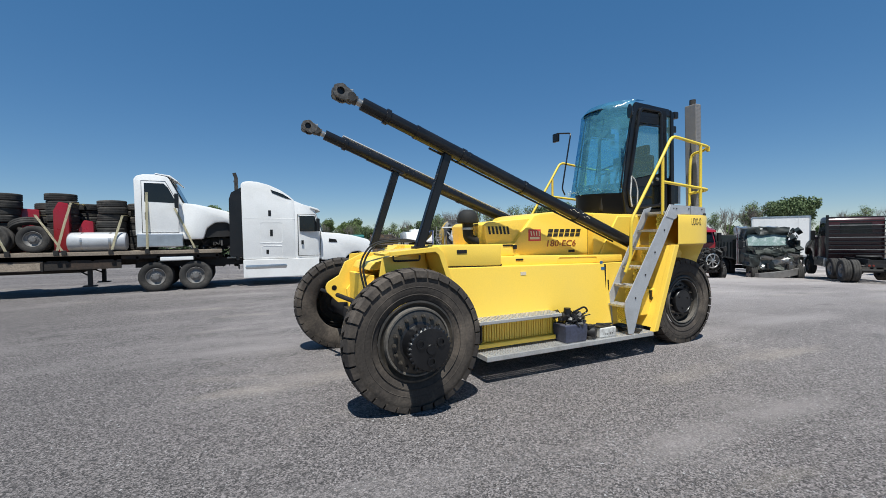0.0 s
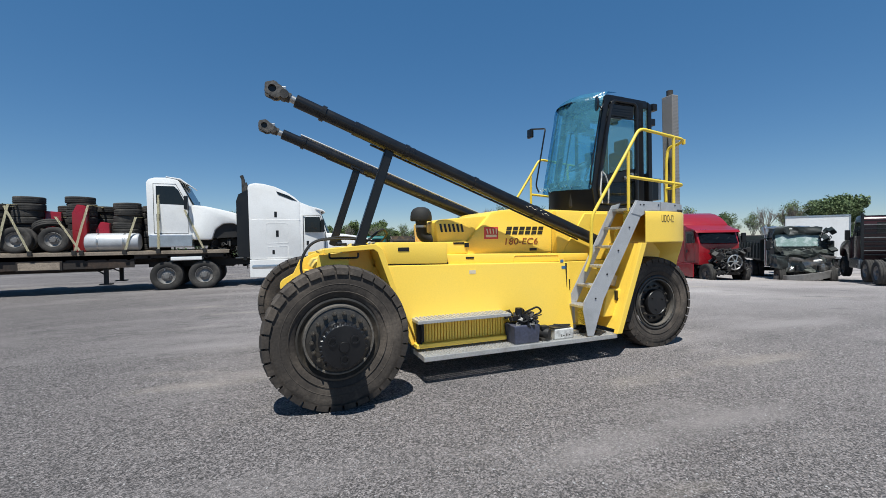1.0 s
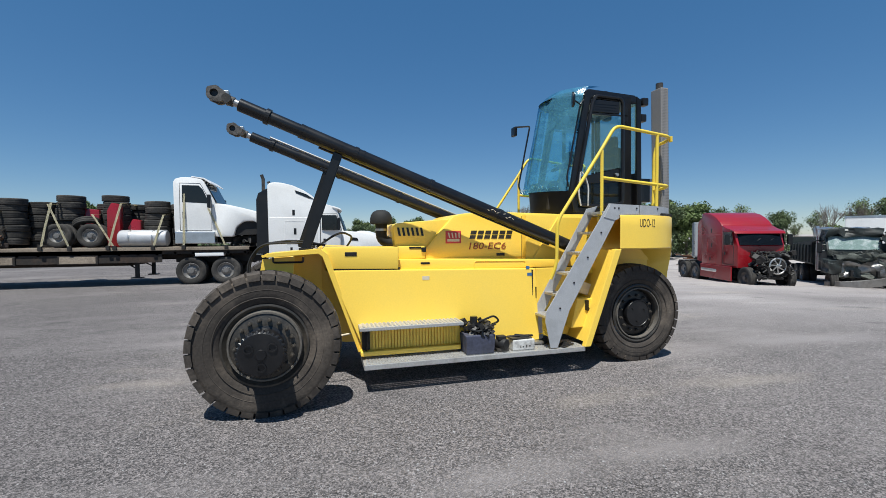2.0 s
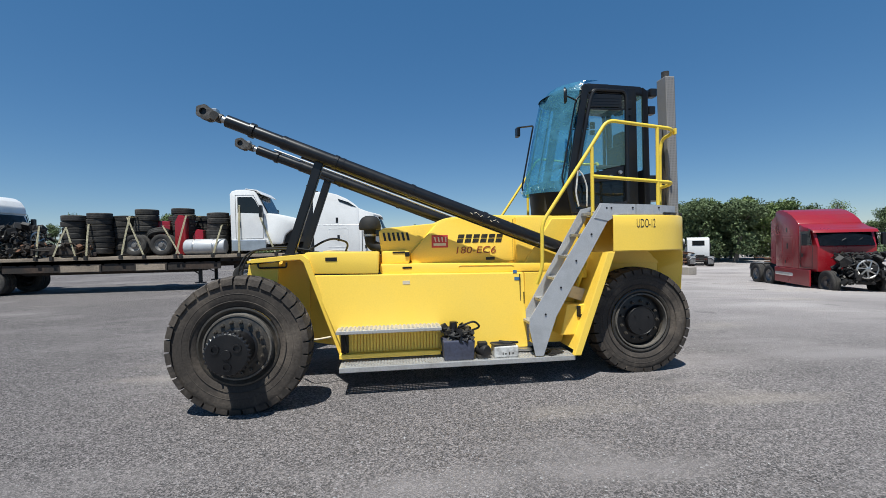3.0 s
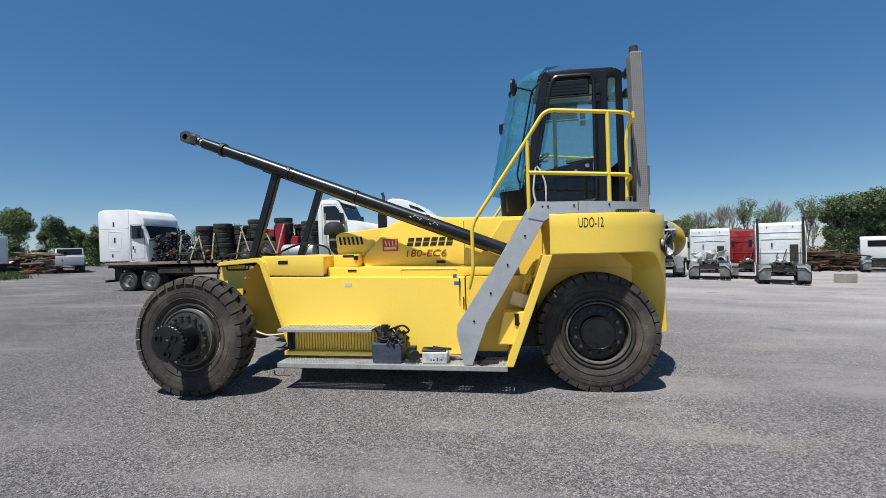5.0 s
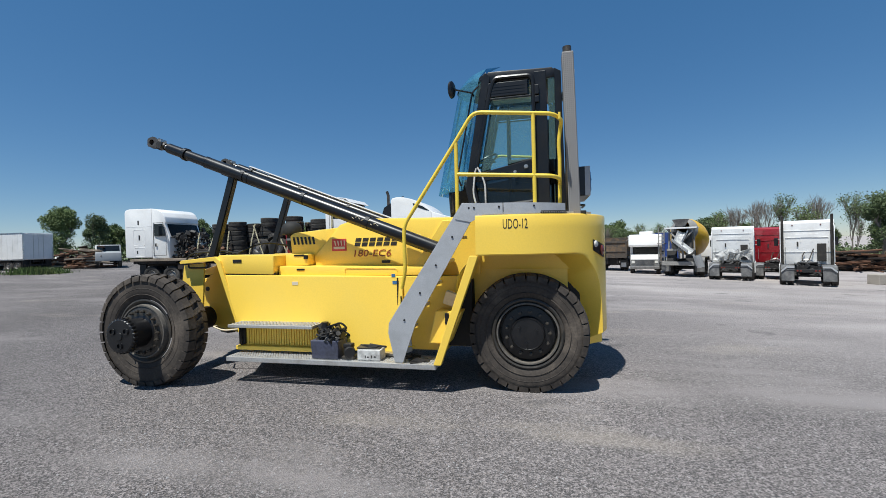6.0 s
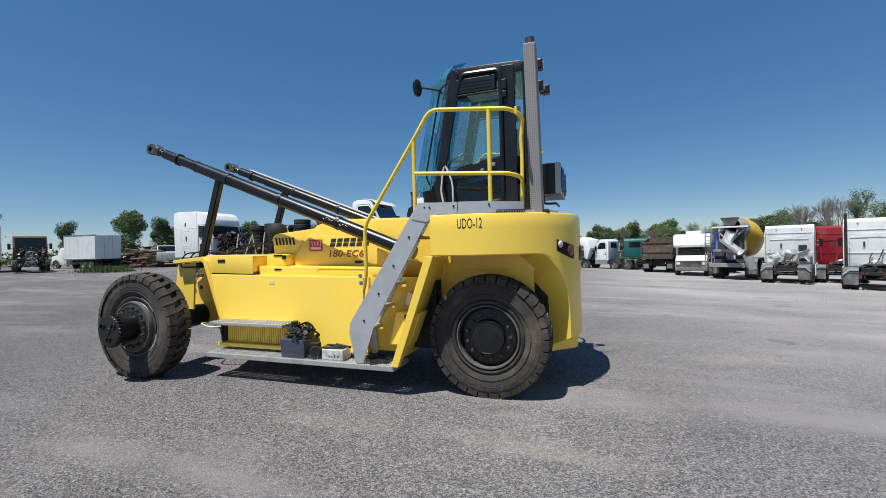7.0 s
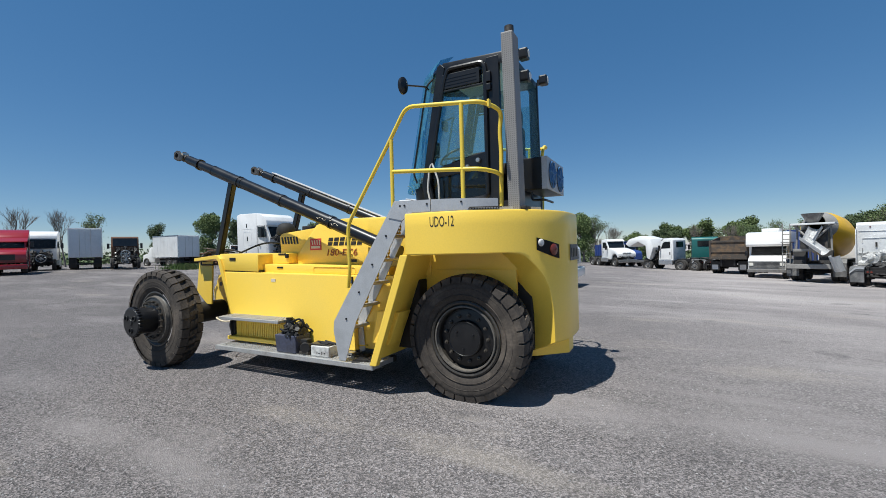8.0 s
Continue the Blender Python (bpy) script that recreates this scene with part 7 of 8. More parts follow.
# mixer truck, tail towards the yard
mx = thing("mixer_truck", at(15.5, 30.2, 65) @ Matrix.Scale(1.0, 4), "concrete mixer truck with a yellow drum and steel chutes", "mixer truck", "parked trucks")
rails(mx, 0.2, 8.5)
axle_set(mx, (1.6, 2.9))
MIX_Y = material("mixer_yellow", (0.72, 0.42, 0.02, 1), 0.4, dirt=(0.4, 0.27, 0.08, 1), amount=0.4, coarse=1, fine=20, grain=0.05, bump=0.05)
MIX_G = material("cement_grey", (0.26, 0.25, 0.235, 1), 0.85, dirt=(0.14, 0.13, 0.12, 1), amount=0.6, coarse=2, fine=20, grain=0.15, bump=0.2)
b = bmn()
mm = Matrix.Translation((3.7, 0, 2.62)) @ Matrix.Rotation(radians(15), 4, "Y") @ pose(0, 0, 0, 0, 0, -90)
lathe(b, [(0.42, -2.6), (0.55, -2.4), (1.02, -1.2), (1.2, -0.1), (1.2, 0.7), (0.85, 2.3), (0.0, 2.5)], 36, mm)
part("drum", b, MIX_Y, mx, smooth=True)
b = bmn()
lathe(b, [(0.41, -2.64), (0.58, -2.42), (0.80, -1.85), (0.83, -1.85), (0.62, -2.45), (0.44, -2.66)], 36, mm, close=True)
part("drum_mouth", b, MIX_G, mx, smooth=True)
b = bmn()
lathe(b, [(0.24, -0.45), (0.30, -0.4), (0.56, 0.3), (0.60, 0.42), (0.55, 0.42), (0.50, 0.3), (0.24, -0.4)], 20, Matrix.Translation((0.75, 0.05, 3.55)) @ pose(0, 0, 0, 90) @ Matrix.Diagonal((0.85, 0.6, 0.85, 1)), close=True)
part("charge_hopper", b, RISER, mx, smooth=True)
for s in (-1, 1):
    b = bmn()
    tube(b, [(0.55, s * 0.85, 3.2), (0.35, s * 0.12, 2.35), (0.45, s * 0.10, 1.2)], 0.06, 8)
    tube(b, [(0.55, s * 0.78, 1.0), (0.75, s * 0.72, 3.2)], 0.05, 8)
    part("brace", b, MIX_G, mx)
    b = bmn()
    prism(b, [(0.25, 0.95), (0.62, 0.95), (0.75, 1.75), (0.45, 1.75)], s * 0.55 - 0.28, s * 0.55 + 0.28, bevel=0.02)
    part("control_box", b, DARK, mx)
b = bmn()
prism(b, [(0.55, 1.7), (1.2, 1.7), (1.35, 3.0), (0.75, 2.9)], -0.6, 0.6, bevel=0.05)
part("discharge_hood", b, RIM, mx)
b = bmn()
box(b, 0.3, 1.15, -0.95, 0.95, 3.17, 3.27, 0.02)
part("platform", b, OFFWHITE, mx)
b = bmn()
box(b, 0.05, 0.25, -1.1, 1.1, 0.75, 1.0, 0.02)
box(b, 0.12, 0.2, -0.8, 0.8, 1.7, 1.85, 0.02)
part("rear_frame", b, MIX_G, mx)
for p0, p1, rad in (((0.25, -0.15, 3.1), (-0.25, 0.1, 2.35), 0.34), ((-0.1, 0.25, 2.55), (-0.7, -0.75, 1.75), 0.28), ((0.0, -1.0, 1.5), (0.2, -1.2, 0.7), 0.30)):
    b = bmn()
    prof = [(rad * math.cos(a), rad * math.sin(a)) for a in [radians(180 + 22.5 * k) for k in range(9)]]
    p0, p1 = Vector(p0), Vector(p1)
    d = (p1 - p0).normalized()
    sd = d.cross(Vector((0, 0, 1))).normalized()
    u = sd.cross(d)
    ra, rb = [b.verts.new(p0 + sd * q + u * w) for q, w in prof], [b.verts.new(p1 + sd * q * 0.85 + u * w) for q, w in prof]
    for k in range(8):
        b.faces.new((ra[k], ra[k + 1], rb[k + 1], rb[k]))
    bmesh.ops.solidify(b, geom=b.faces[:], thickness=0.03)
    part("chute", b, OFFWHITE, mx)
b = bmn()
for s in (1.05, 1.4):
    tube(b, [(0.6, s, 0.8), (0.75, s, 3.3)], 0.03, 6)
for k in range(8):
    tube(b, [(0.6 + 0.018 * k, 1.05, 1.0 + 0.28 * k), (0.6 + 0.018 * k, 1.4, 1.0 + 0.28 * k)], 0.025, 6)
box(b, 0.4, 1.2, 1.0, 1.42, 2.2, 2.25)
part("side_ladder", b, MIX_G, mx)
for s in (-1, 1):
    b = bmn()
    prism(b, [(0.9, 1.0), (1.1, 1.25), (3.4, 1.25), (3.6, 1.0), (3.5, 0.97), (3.3, 1.18), (1.2, 1.18), (1.0, 0.95)], s * 1.0 - 0.28, s * 1.0 + 0.28)
    box(b, 0.86, 0.9, s * 1.0 - 0.28, s * 1.0 + 0.28, 0.3, 1.05)
    part("mudguard", b, FLAP, mx)
b = bmn()
prism(b, [(7.0, 0.9), (7.0, 2.7), (7.9, 2.7), (8.3, 1.9), (9.4, 1.7), (9.5, 0.7)], -1.1, 1.1, bevel=0.06)
part("cab", b, WHITE, mx, smooth=True)
for s in (-1, 1):
    truck_wheel(mx, 8.8, s * 1.0, s > 0)

# motor home facing the yard; x from its tail (0) to its nose (7.4)
rv = thing("motor_home", at(16.1, 41.2, -105, 0.24), "white motor home with an over-cab bunk", "motor home", "parked trucks")
axle_set(rv, (1.8,), half=0.9)
for s in (-1, 1):
    truck_wheel(rv, 6.5, s * 0.9, s > 0, z=0.40)
b = bmn()
prism(b, [(0, 0.6), (0, 3.0), (5.6, 3.0), (6.62, 2.9), (6.78, 2.16), (6.68, 2.04), (5.2, 2.02), (5.2, 0.6)], -1.15, 1.15, bevel=0.05)
bd = part("coach_body", b, WHITE, rv, smooth=True)
b = bmn()
box(b, 3.0, 4.6, -0.5, 0.5, 3.0, 3.25, 0.06)
part("roof_unit", b, OFFWHITE, bd)
b = bmn()
prism(b, [(5.1, 0.55), (5.1, 2.03), (5.95, 2.03), (6.35, 1.46), (7.28, 1.24), (7.36, 1.08), (7.36, 0.55), (7.02, 0.55), (6.9, 0.78), (6.1, 0.78), (5.98, 0.55)], -0.97, 0.97, bevel=0.03)
vn = part("van_front", b, WHITE, rv, smooth=True)
b = bmn()
prism(b, [(5.97, 2.02), (6.0, 2.02), (6.40, 1.47), (6.36, 1.47)], -0.90, 0.90)
part("windscreen", b, WINDOW_BLACK, vn)
b = bmn()
box(b, 7.33, 7.38, -0.94, 0.94, 0.62, 1.07, 0.01)
for k in range(5):
    box(b, 7.38, 7.395, -0.62, 0.62, 0.66 + k * 0.08, 0.675 + k * 0.08)
part("grille", b, FLAP, vn)
b = bmn()
box(b, 7.37, 7.40, -0.95, 0.95, 1.06, 1.10, 0.01)
part("chrome_strip", b, STEEL, vn)
for s in (-1, 1):
    b = bmn()
    tube(b, [(6.1, s * 0.95, 1.5), (6.15, s * 1.2, 1.55)], 0.015, 6)
    box(b, 6.12, 6.17, s * 1.2 - 0.09, s * 1.2 + 0.09, 1.42, 1.72, 0.02)
    part("wing_mirror", b, BLACK, vn)
    b = bmn()
    prism(b, [(5.35, 1.45), (6.1, 1.45), (5.8, 1.92), (5.35, 1.92)], s * 0.97 - 0.008, s * 0.97 + 0.008)
    part("side_window", b, WINDOW_BLACK, vn)
for s in (-1, 1):
    b = bmn()
    box(b, 7.37, 7.405, s * 0.79 - 0.11, s * 0.79 + 0.11, 0.80, 1.0, 0.02)
    part("headlamp", b, LAMP_CLEAR, vn)
b = bmn()
box(b, 7.3, 7.5, -1.0, 1.0, 0.38, 0.58, 0.03)
part("bumper", b, RIM_GREY, vn)
panes(bd, ([(1.0, 1.7), (2.2, 1.7), (2.2, 2.3), (1.0, 2.3)], [(3.2, 1.7), (4.6, 1.7), (4.6, 2.3), (3.2, 2.3)]), 1.15)

# white tractor with its hood tipped forward
tip = day_cab(at(12.0, 45.6, 150), WHITE, "white truck with its long hood tipped forward", seed=41, hood=False)
b = bmn()
prism(b, [(5.0, 1.0), (4.6, 2.2), (5.0, 3.1), (6.0, 3.4), (7.2, 3.1), (7.6, 2.6), (7.2, 2.3), (6.2, 2.8), (5.4, 2.4), (5.3, 1.2)], -1.25, 1.25, bevel=0.08)
part("tipped_hood", b, WHITE, tip, smooth=True)
day_cab(at(11.7, 45.0, 88), TEAL, "teal day cab between the dump truck and the white one", seed=42)

# scrap at the far side


def scrap(m, label, size, n, seed, mats):
    """A heap of beams, axles and plates, lying in layers."""
    t = thing("scrap_heap", m, label, "scrap", "scrap heaps")
    rnd = random.Random(seed)
    for i in range(n):
        u = rnd.random()
        L, w, h = rnd.uniform(0.25, 0.9) * size[0], rnd.uniform(0.03, 0.11), rnd.uniform(0.04, 0.12)
        c = Vector((rnd.uniform(-0.6, 0.6) * size[0], rnd.uniform(-0.8, 0.8) * size[1], h + u * (size[2] - 0.2) * rnd.uniform(0.5, 1.0)))
        m2 = Matrix.Translation(c) @ Euler((rnd.uniform(-0.5, 0.5), rnd.uniform(-0.14, 0.14), rnd.uniform(-0.5, 0.5) + (1.57 if i % 6 == 0 else 0))).to_matrix().to_4x4()
        b = bmn()
        if i % 5 == 1:
            lathe(b, [(0.0, -L * 0.5), (w, -L * 0.5), (w, -0.2), (w * 2, -0.15), (w * 2, 0.15), (w, 0.2), (w, L * 0.5), (0.0, L * 0.5)], 10, m2 @ pose(0, 0, 0, 0, 0, 90))
            part("old_axle", b, mats[0], t)
        elif i % 5 == 3:
            box(b, -0.3, 0.3, -0.3, 0.3, -0.02, 0.02, 0.01, m2 @ pose(0, 0, 0, rnd.uniform(-60, 60), rnd.uniform(-40, 40), 0))
            part("plate", b, mats[2], t)
        else:
            box(b, -L / 2, L / 2, -w, w, -h * 0.35, h * 0.35, 0.01, m2)
            box(b, -L / 2, L / 2, -w * 0.25, w * 0.25, -h, h, 0.005, m2)
            part("beam", b, mats[i % 2], t)
    return t


day_cab(at(-41.8, 24.3, -25), RUST, "burnt rusty truck wreck without a hood", hood=False, seed=51, group="scrap heaps", shield=False)
scrap(at(-36.5, 31.4, 30), "rusty beams, timber and scrap by the box truck", (3.2, 1.5, 2.3), 60, 52, (RUST, WOOD, OLD_STEEL))
scrap(at(34.0, 45.5, -20), "heap of bare truck frames and axles", (5.5, 1.5, 2.0), 120, 53, (RUST, OLD_STEEL, RIM))
scrap(at(41.0, 34.5, -30), "second heap of bare truck frames", (4.0, 1.4, 1.5), 50, 54, (RUST, WOOD, RIM))
scrap(at(-40.0, 33.0, 30), "low heap of dark scrap by the trees", (3.0, 1.5, 1.6), 40, 55, (OLD_STEEL, RUST, STEEL))
pk = thing("utility_truck", at(-38.5, 35.5, -38), "dark utility truck with a white crew cab", "truck", "parked trucks")
b = bmn()
box(b, 0, 3.0, -1.0, 1.0, 0.7, 1.5, 0.05)
part("tray", b, BLUE, pk)
b = bmn()
prism(b, [(3.0, 0.6), (3.0, 2.2), (4.3, 2.2), (4.7, 1.55), (5.7, 1.4), (5.8, 0.6)], -1.0, 1.0, bevel=0.08)
c = part("cab", b, GREY_PANEL, pk, smooth=True)
b = bmn()
prism(b, [(4.33, 2.12), (4.36, 2.12), (4.73, 1.58), (4.70, 1.58)], -0.88, 0.88)
part("windscreen", b, WINDOW_BLACK, c)
axle_set(pk, (0.8,), half=0.9)
for s in (-1, 1):
    truck_wheel(pk, 5.0, s * 0.9, s > 0)
cb = thing("concrete_block", at(24.3, 27.0, 20), "pale concrete block on the gravel", "concrete block")
b = bmn()
box(b, -0.45, 0.45, -0.3, 0.3, 0.0, 0.55, 0.04)
part("block", b, BLOCK, cb)

# ---- things on the running board ----
BOARD = 0.352
cr = thing("parts_crate", pose(4.10, 4.47, BOARD), "grimy blue-grey crate full of hydraulic valves and hoses", "crate")
b = bmn()
box(b, -0.19, 0.19, -0.13, 0.13, 0.0, 0.23, 0.012)
for v in b.verts:
    if v.co.z < 0.1:
        v.co.x *= 0.93
        v.co.y *= 0.93
part("bin", b, CRATE, cr)
rr = random.Random(8)
for i in range(64):
    b = bmn()
    low = rr.random()
    c = Vector((rr.uniform(-0.17, 0.17), rr.uniform(-0.11, 0.11), 0.2 + 0.17 * low))
    if i % 5 < 3:
        a, q, w = (rr.uniform(0.015, 0.05) for _ in range(3))
        box(b, -a, a, -q, q, -w, w, 0.004, Matrix.Translation(c) @ Euler((rr.uniform(-1, 1), rr.uniform(-1, 1), rr.uniform(-1, 1))).to_matrix().to_4x4())
        part("valve_block", b, (DARK, RIM, HUB)[i % 3], cr)
    elif i % 5 == 3:
        lathe(b, [(0.0, -0.05), (0.03, -0.05), (0.03, 0.0), (0.018, 0.01), (0.018, 0.05), (0.0, 0.05)], 10, Matrix.Translation(c) @ Euler((rr.uniform(-1, 1), rr.uniform(-1, 1), rr.uniform(-1, 1))).to_matrix().to_4x4())
        part("fitting", b, RIM, cr)
    else:
        pts = [c]
        for _ in range(3):
            pts.append(pts[-1] + Vector((rr.uniform(-0.08, 0.10), rr.uniform(-0.06, 0.06), rr.uniform(-0.05, 0.05))))
        tube(b, bend(pts, 0.04, 3), rr.uniform(0.007, 0.013), 7)
        part("loose_hose", b, HOSE, cr)
b = bmn()
lathe(b, [(0.0, 0.09), (0.045, 0.09), (0.05, 0.0), (0.0, 0.0)], 16, Matrix.Translation((-0.05, 0.0, 0.35)) @ pose(0, 0, 0, 90, 0, 15))
tube(b, bend([(0.0, -0.05, 0.38), (0.2, -0.06, 0.45), (0.28, -0.04, 0.37), (0.18, -0.02, 0.33)], 0.05), 0.013, 7)
part("filter_cap", b, BLACK, cr)
mo = thing("small_motor", pose(4.40, 4.42, BOARD), "small dark electric motor with a pulley", "motor")
b = bmn()
lathe(b, [(0.0, -0.08), (0.06, -0.08), (0.07, -0.06), (0.07, 0.06), (0.05, 0.08), (0.02, 0.085), (0.02, 0.12), (0.0, 0.12)], 20, Matrix.Translation((0, 0, 0.09)) @ pose(0, 0, 0, 0, 0, 30))
part("housing", b, DARK, mo, smooth=True)
b = bmn()
box(b, -0.08, 0.08, -0.06, 0.06, 0.0, 0.04, 0.008)
part("foot", b, RIM, mo)
b = bmn()
box(b, -0.06, 0.05, -0.05, 0.05, 0.14, 0.19, 0.01)
part("terminal_box", b, DARK, mo)
cs = thing("battery_case", pose(4.68, 4.45, BOARD), "scuffed white case with dark cables on top", "case")
b = bmn()
box(b, -0.15, 0.15, -0.09, 0.09, 0.0, 0.13, 0.012)
cse = part("shell", b, CARTON, cs)
for x, w, z0, z1 in ((-0.05, 0.012, 0.03, 0.06), (-0.02, 0.02, 0.035, 0.05), (0.03, 0.012, 0.03, 0.065), (0.07, 0.02, 0.04, 0.055)):
    b = bmn()
    box(b, x, x + w, -0.0925, -0.089, z0, z1)
    part("mark_bar", b, DECAL_BLACK, cse)
b = bmn()
box(b, -0.17, 0.12, -0.07, 0.08, 0.131, 0.15, 0.006, pose(0, 0, 0, 0, 2, 6))
part("lid_plate", b, RIM, cs)
b = bmn()
tube(b, bend([(-0.16, 0.05, 0.15), (0.0, -0.03, 0.17), (0.18, 0.02, 0.15), (0.16, 0.08, 0.13), (-0.05, 0.07, 0.16)], 0.08), 0.014, 8)
box(b, -0.03, 0.09, -0.05, -0.01, 0.13, 0.165, 0.01)
part("lead", b, HOSE, cs)
pl = thing("scrap_plates", pose(4.86, 4.6, BOARD), "loose worn metal plates and rods", "metal plates")
b = bmn()
box(b, -0.35, 0.35, -0.05, 0.08, 0.0, 0.02, 0.003, pose(0, 0, 0.0, 0, 0, 6))
part("flat_bar", b, RIM, pl)
b = bmn()
box(b, -0.3, 0.25, -0.04, 0.05, 0.02, 0.05, 0.004, pose(-0.05, 0.0, 0.0, 0, 2, -8))
part("flat_bar", b, STEEL, pl)
b = bmn()
tube(b, [(-0.4, 0.06, 0.06), (0.3, 0.1, 0.11)], 0.012, 6)
part("rod", b, YELLOW_RAIL, pl)
for x, y, w in ((5.30, 4.42, 0.12), (5.18, 4.58, 0.09)):
    mt = thing("rubber_mat", pose(x, y, BOARD, 0, 0, 15), "dark oily rag on the running board", "rag")
    b = bmn()
    for i in range(5):
        box(b, -w + 0.02 * i, w - 0.03 * i, -0.06 + 0.012 * i, 0.06 - 0.01 * i, 0.008 * i, 0.008 * i + 0.012, 0.004, pose(0, 0, 0, rr.uniform(-3, 3), rr.uniform(-3, 3), rr.uniform(-20, 20)))
    part("cloth", b, DARK, mt)

# ---- trees ----


def grow(bm, p, d, length, r, depth, rnd, tips, spread=0.5, forks=(3, 4)):
    """A tapering limb that forks."""
    n = 4
    pts = [p]
    q, dd = p.copy(), d.copy()
    for _ in range(n):
        dd = (dd + Vector((rnd.uniform(-1, 1), rnd.uniform(-1, 1), rnd.uniform(-0.4, 0.7))) * 0.13).normalized()
        q = q + dd * (length / n)
        pts.append(q.copy())
    tube(bm, pts, r, 6 if depth > 2 else 4 if depth > 1 else 3, False, r * 0.5)
    tips.append((pts[-1], depth))
    if depth <= 0:
        return
    for k in range(rnd.randint(*forks)):
        t = rnd.uniform(0.45, 1.0)
        i = min(int(t * n), n - 1)
        b0 = pts[i].lerp(pts[i + 1], t * n - i)
        a = rnd.uniform(0, 2 * math.pi)
        nd = (dd + Vector((math.cos(a), math.sin(a), rnd.uniform(0.0, 0.6))) * spread).normalized()
        grow(bm, b0, nd, length * rnd.uniform(0.55, 0.75), r * 0.5, depth - 1, rnd, tips, spread, forks)


def tree(name, seed, tall, leaf, dense, spread, label, bare=False, leaf_size=0.155):
    rnd = random.Random(seed)
    b = bmn()
    tips = []
    grow(b, Vector((0, 0, -0.2)), Vector((0.03, 0.02, 1)), tall * (0.42 if bare else 0.32), (0.017 if bare else 0.024) * tall, 4 if bare else 3, rnd, tips, spread, (4, 6) if bare else (3, 4))
    t = thing(name, Matrix(), label, "tree", "trees round the yard")
    part("trunk", b, BARK, t)
    if dense:
        nr = np.random.RandomState(seed)
        cent = [p for p, dpt in tips if dpt <= 1]
        top = max(p.z for p in cent)
        wide = 0.8 * max(math.hypot(p.x, p.y) for p in cent)
        for _ in range(34):
            u, a = rnd.uniform(0.16, 0.97), rnd.uniform(0, 2 * math.pi)
            r = wide * math.sin(math.pi * u ** 0.8) ** 0.6 * rnd.uniform(0.35, 1.0)
            cent.append(Vector((r * math.cos(a), r * math.sin(a), u * top)))
        V, F = [], []
        for c in cent:
            if rnd.random() > 0.94:
                continue
            k = int(dense * rnd.uniform(0.5, 1.5))
            rad = tall * rnd.uniform(0.05, 0.095)
            pts = nr.normal(0, 1, (k, 3))
            pts /= np.linalg.norm(pts, axis=1)[:, None]
            pts = pts * (nr.uniform(0.3, 1.0, (k, 1)) ** 0.6) * rad * np.array([1.15, 1.15, 0.85]) + np.array(c)
            for p in pts:
                u = nr.normal(0, 1, 3)
                u[2] *= 0.6
                u /= np.linalg.norm(u)
                w = np.cross(u, nr.normal(0, 1, 3))
                w /= np.linalg.norm(w) + 1e-9
                s = leaf_size * nr.uniform(0.5, 1.2)
                i = len(V)
                V += [tuple(p - u * s * 0.7 - w * s * 0.4), tuple(p - u * s * 0.3 + w * s * 0.6), tuple(p + u * s * 0.8)]
                F.append((i, i + 1, i + 2))
        me = bpy.data.meshes.new("crown")
        me.from_pydata(V, [], F)
        me.materials.append(leaf)
        ob = new("crown", me)
        ob.parent = t
    return t


kinds = [
    tree("broadleaf_tree", 1, 9.0, LEAF_A, 230, 0.75, "tall broadleaf tree in fresh green leaf"),
    tree("broadleaf_tree", 2, 8.0, LEAF_B, 240, 0.8, "round dark green broadleaf tree"),
    tree("broadleaf_tree", 3, 7.0, LEAF_A, 140, 0.65, "slender light green tree with an open crown"),
    tree("broadleaf_tree", 4, 9.0, LEAF_B, 110, 0.6, "dark green tree with a ragged crown"),
    tree("bare_tree", 5, 9.5, LEAF_A, 0, 0.38, "bare grey tree with fine twigs", bare=True),
    tree("budding_tree", 6, 9.0, LEAF_A, 3, 0.36, "grey tree just coming into leaf", bare=True, leaf_size=0.17),
]
base_heights = [max(v.co.z for ob in k.children for v in ob.data.vertices) for k in kinds]
trnd = random.Random(77)
first = set()


def plant(kind, x, y, tall, wide=1.0):
    """tall: height of the crown's top over the ground."""
    k = tall / base_heights[kind]
    m = pose(x, y, height(x, y), 0, 0, trnd.uniform(0, 360)) @ Matrix.Diagonal((wide * k * trnd.uniform(0.7, 0.95), wide * k * trnd.uniform(0.7, 0.95), k, 1))
    if kind in first:
        ob = copy_thing(kinds[kind], m)
        ob.matrix_world = m
    else:
        first.add(kind)
        kinds[kind].matrix_world = m


# single trees: kind, place, height
# west side
for kind, x, y, tall in ((0, -50.8, 39.3, 7.4), (3, -49.0, 42.9, 6.6), (5, -56.5, 28.0, 7.0), (4, -57.0, 25.0, 7.4), (3, -52.0, 33.0, 5.6), (4, -58.0, 21.0, 7.4), (2, -48.0, 47.0, 4.6)):
    plant(kind, x, y, tall)
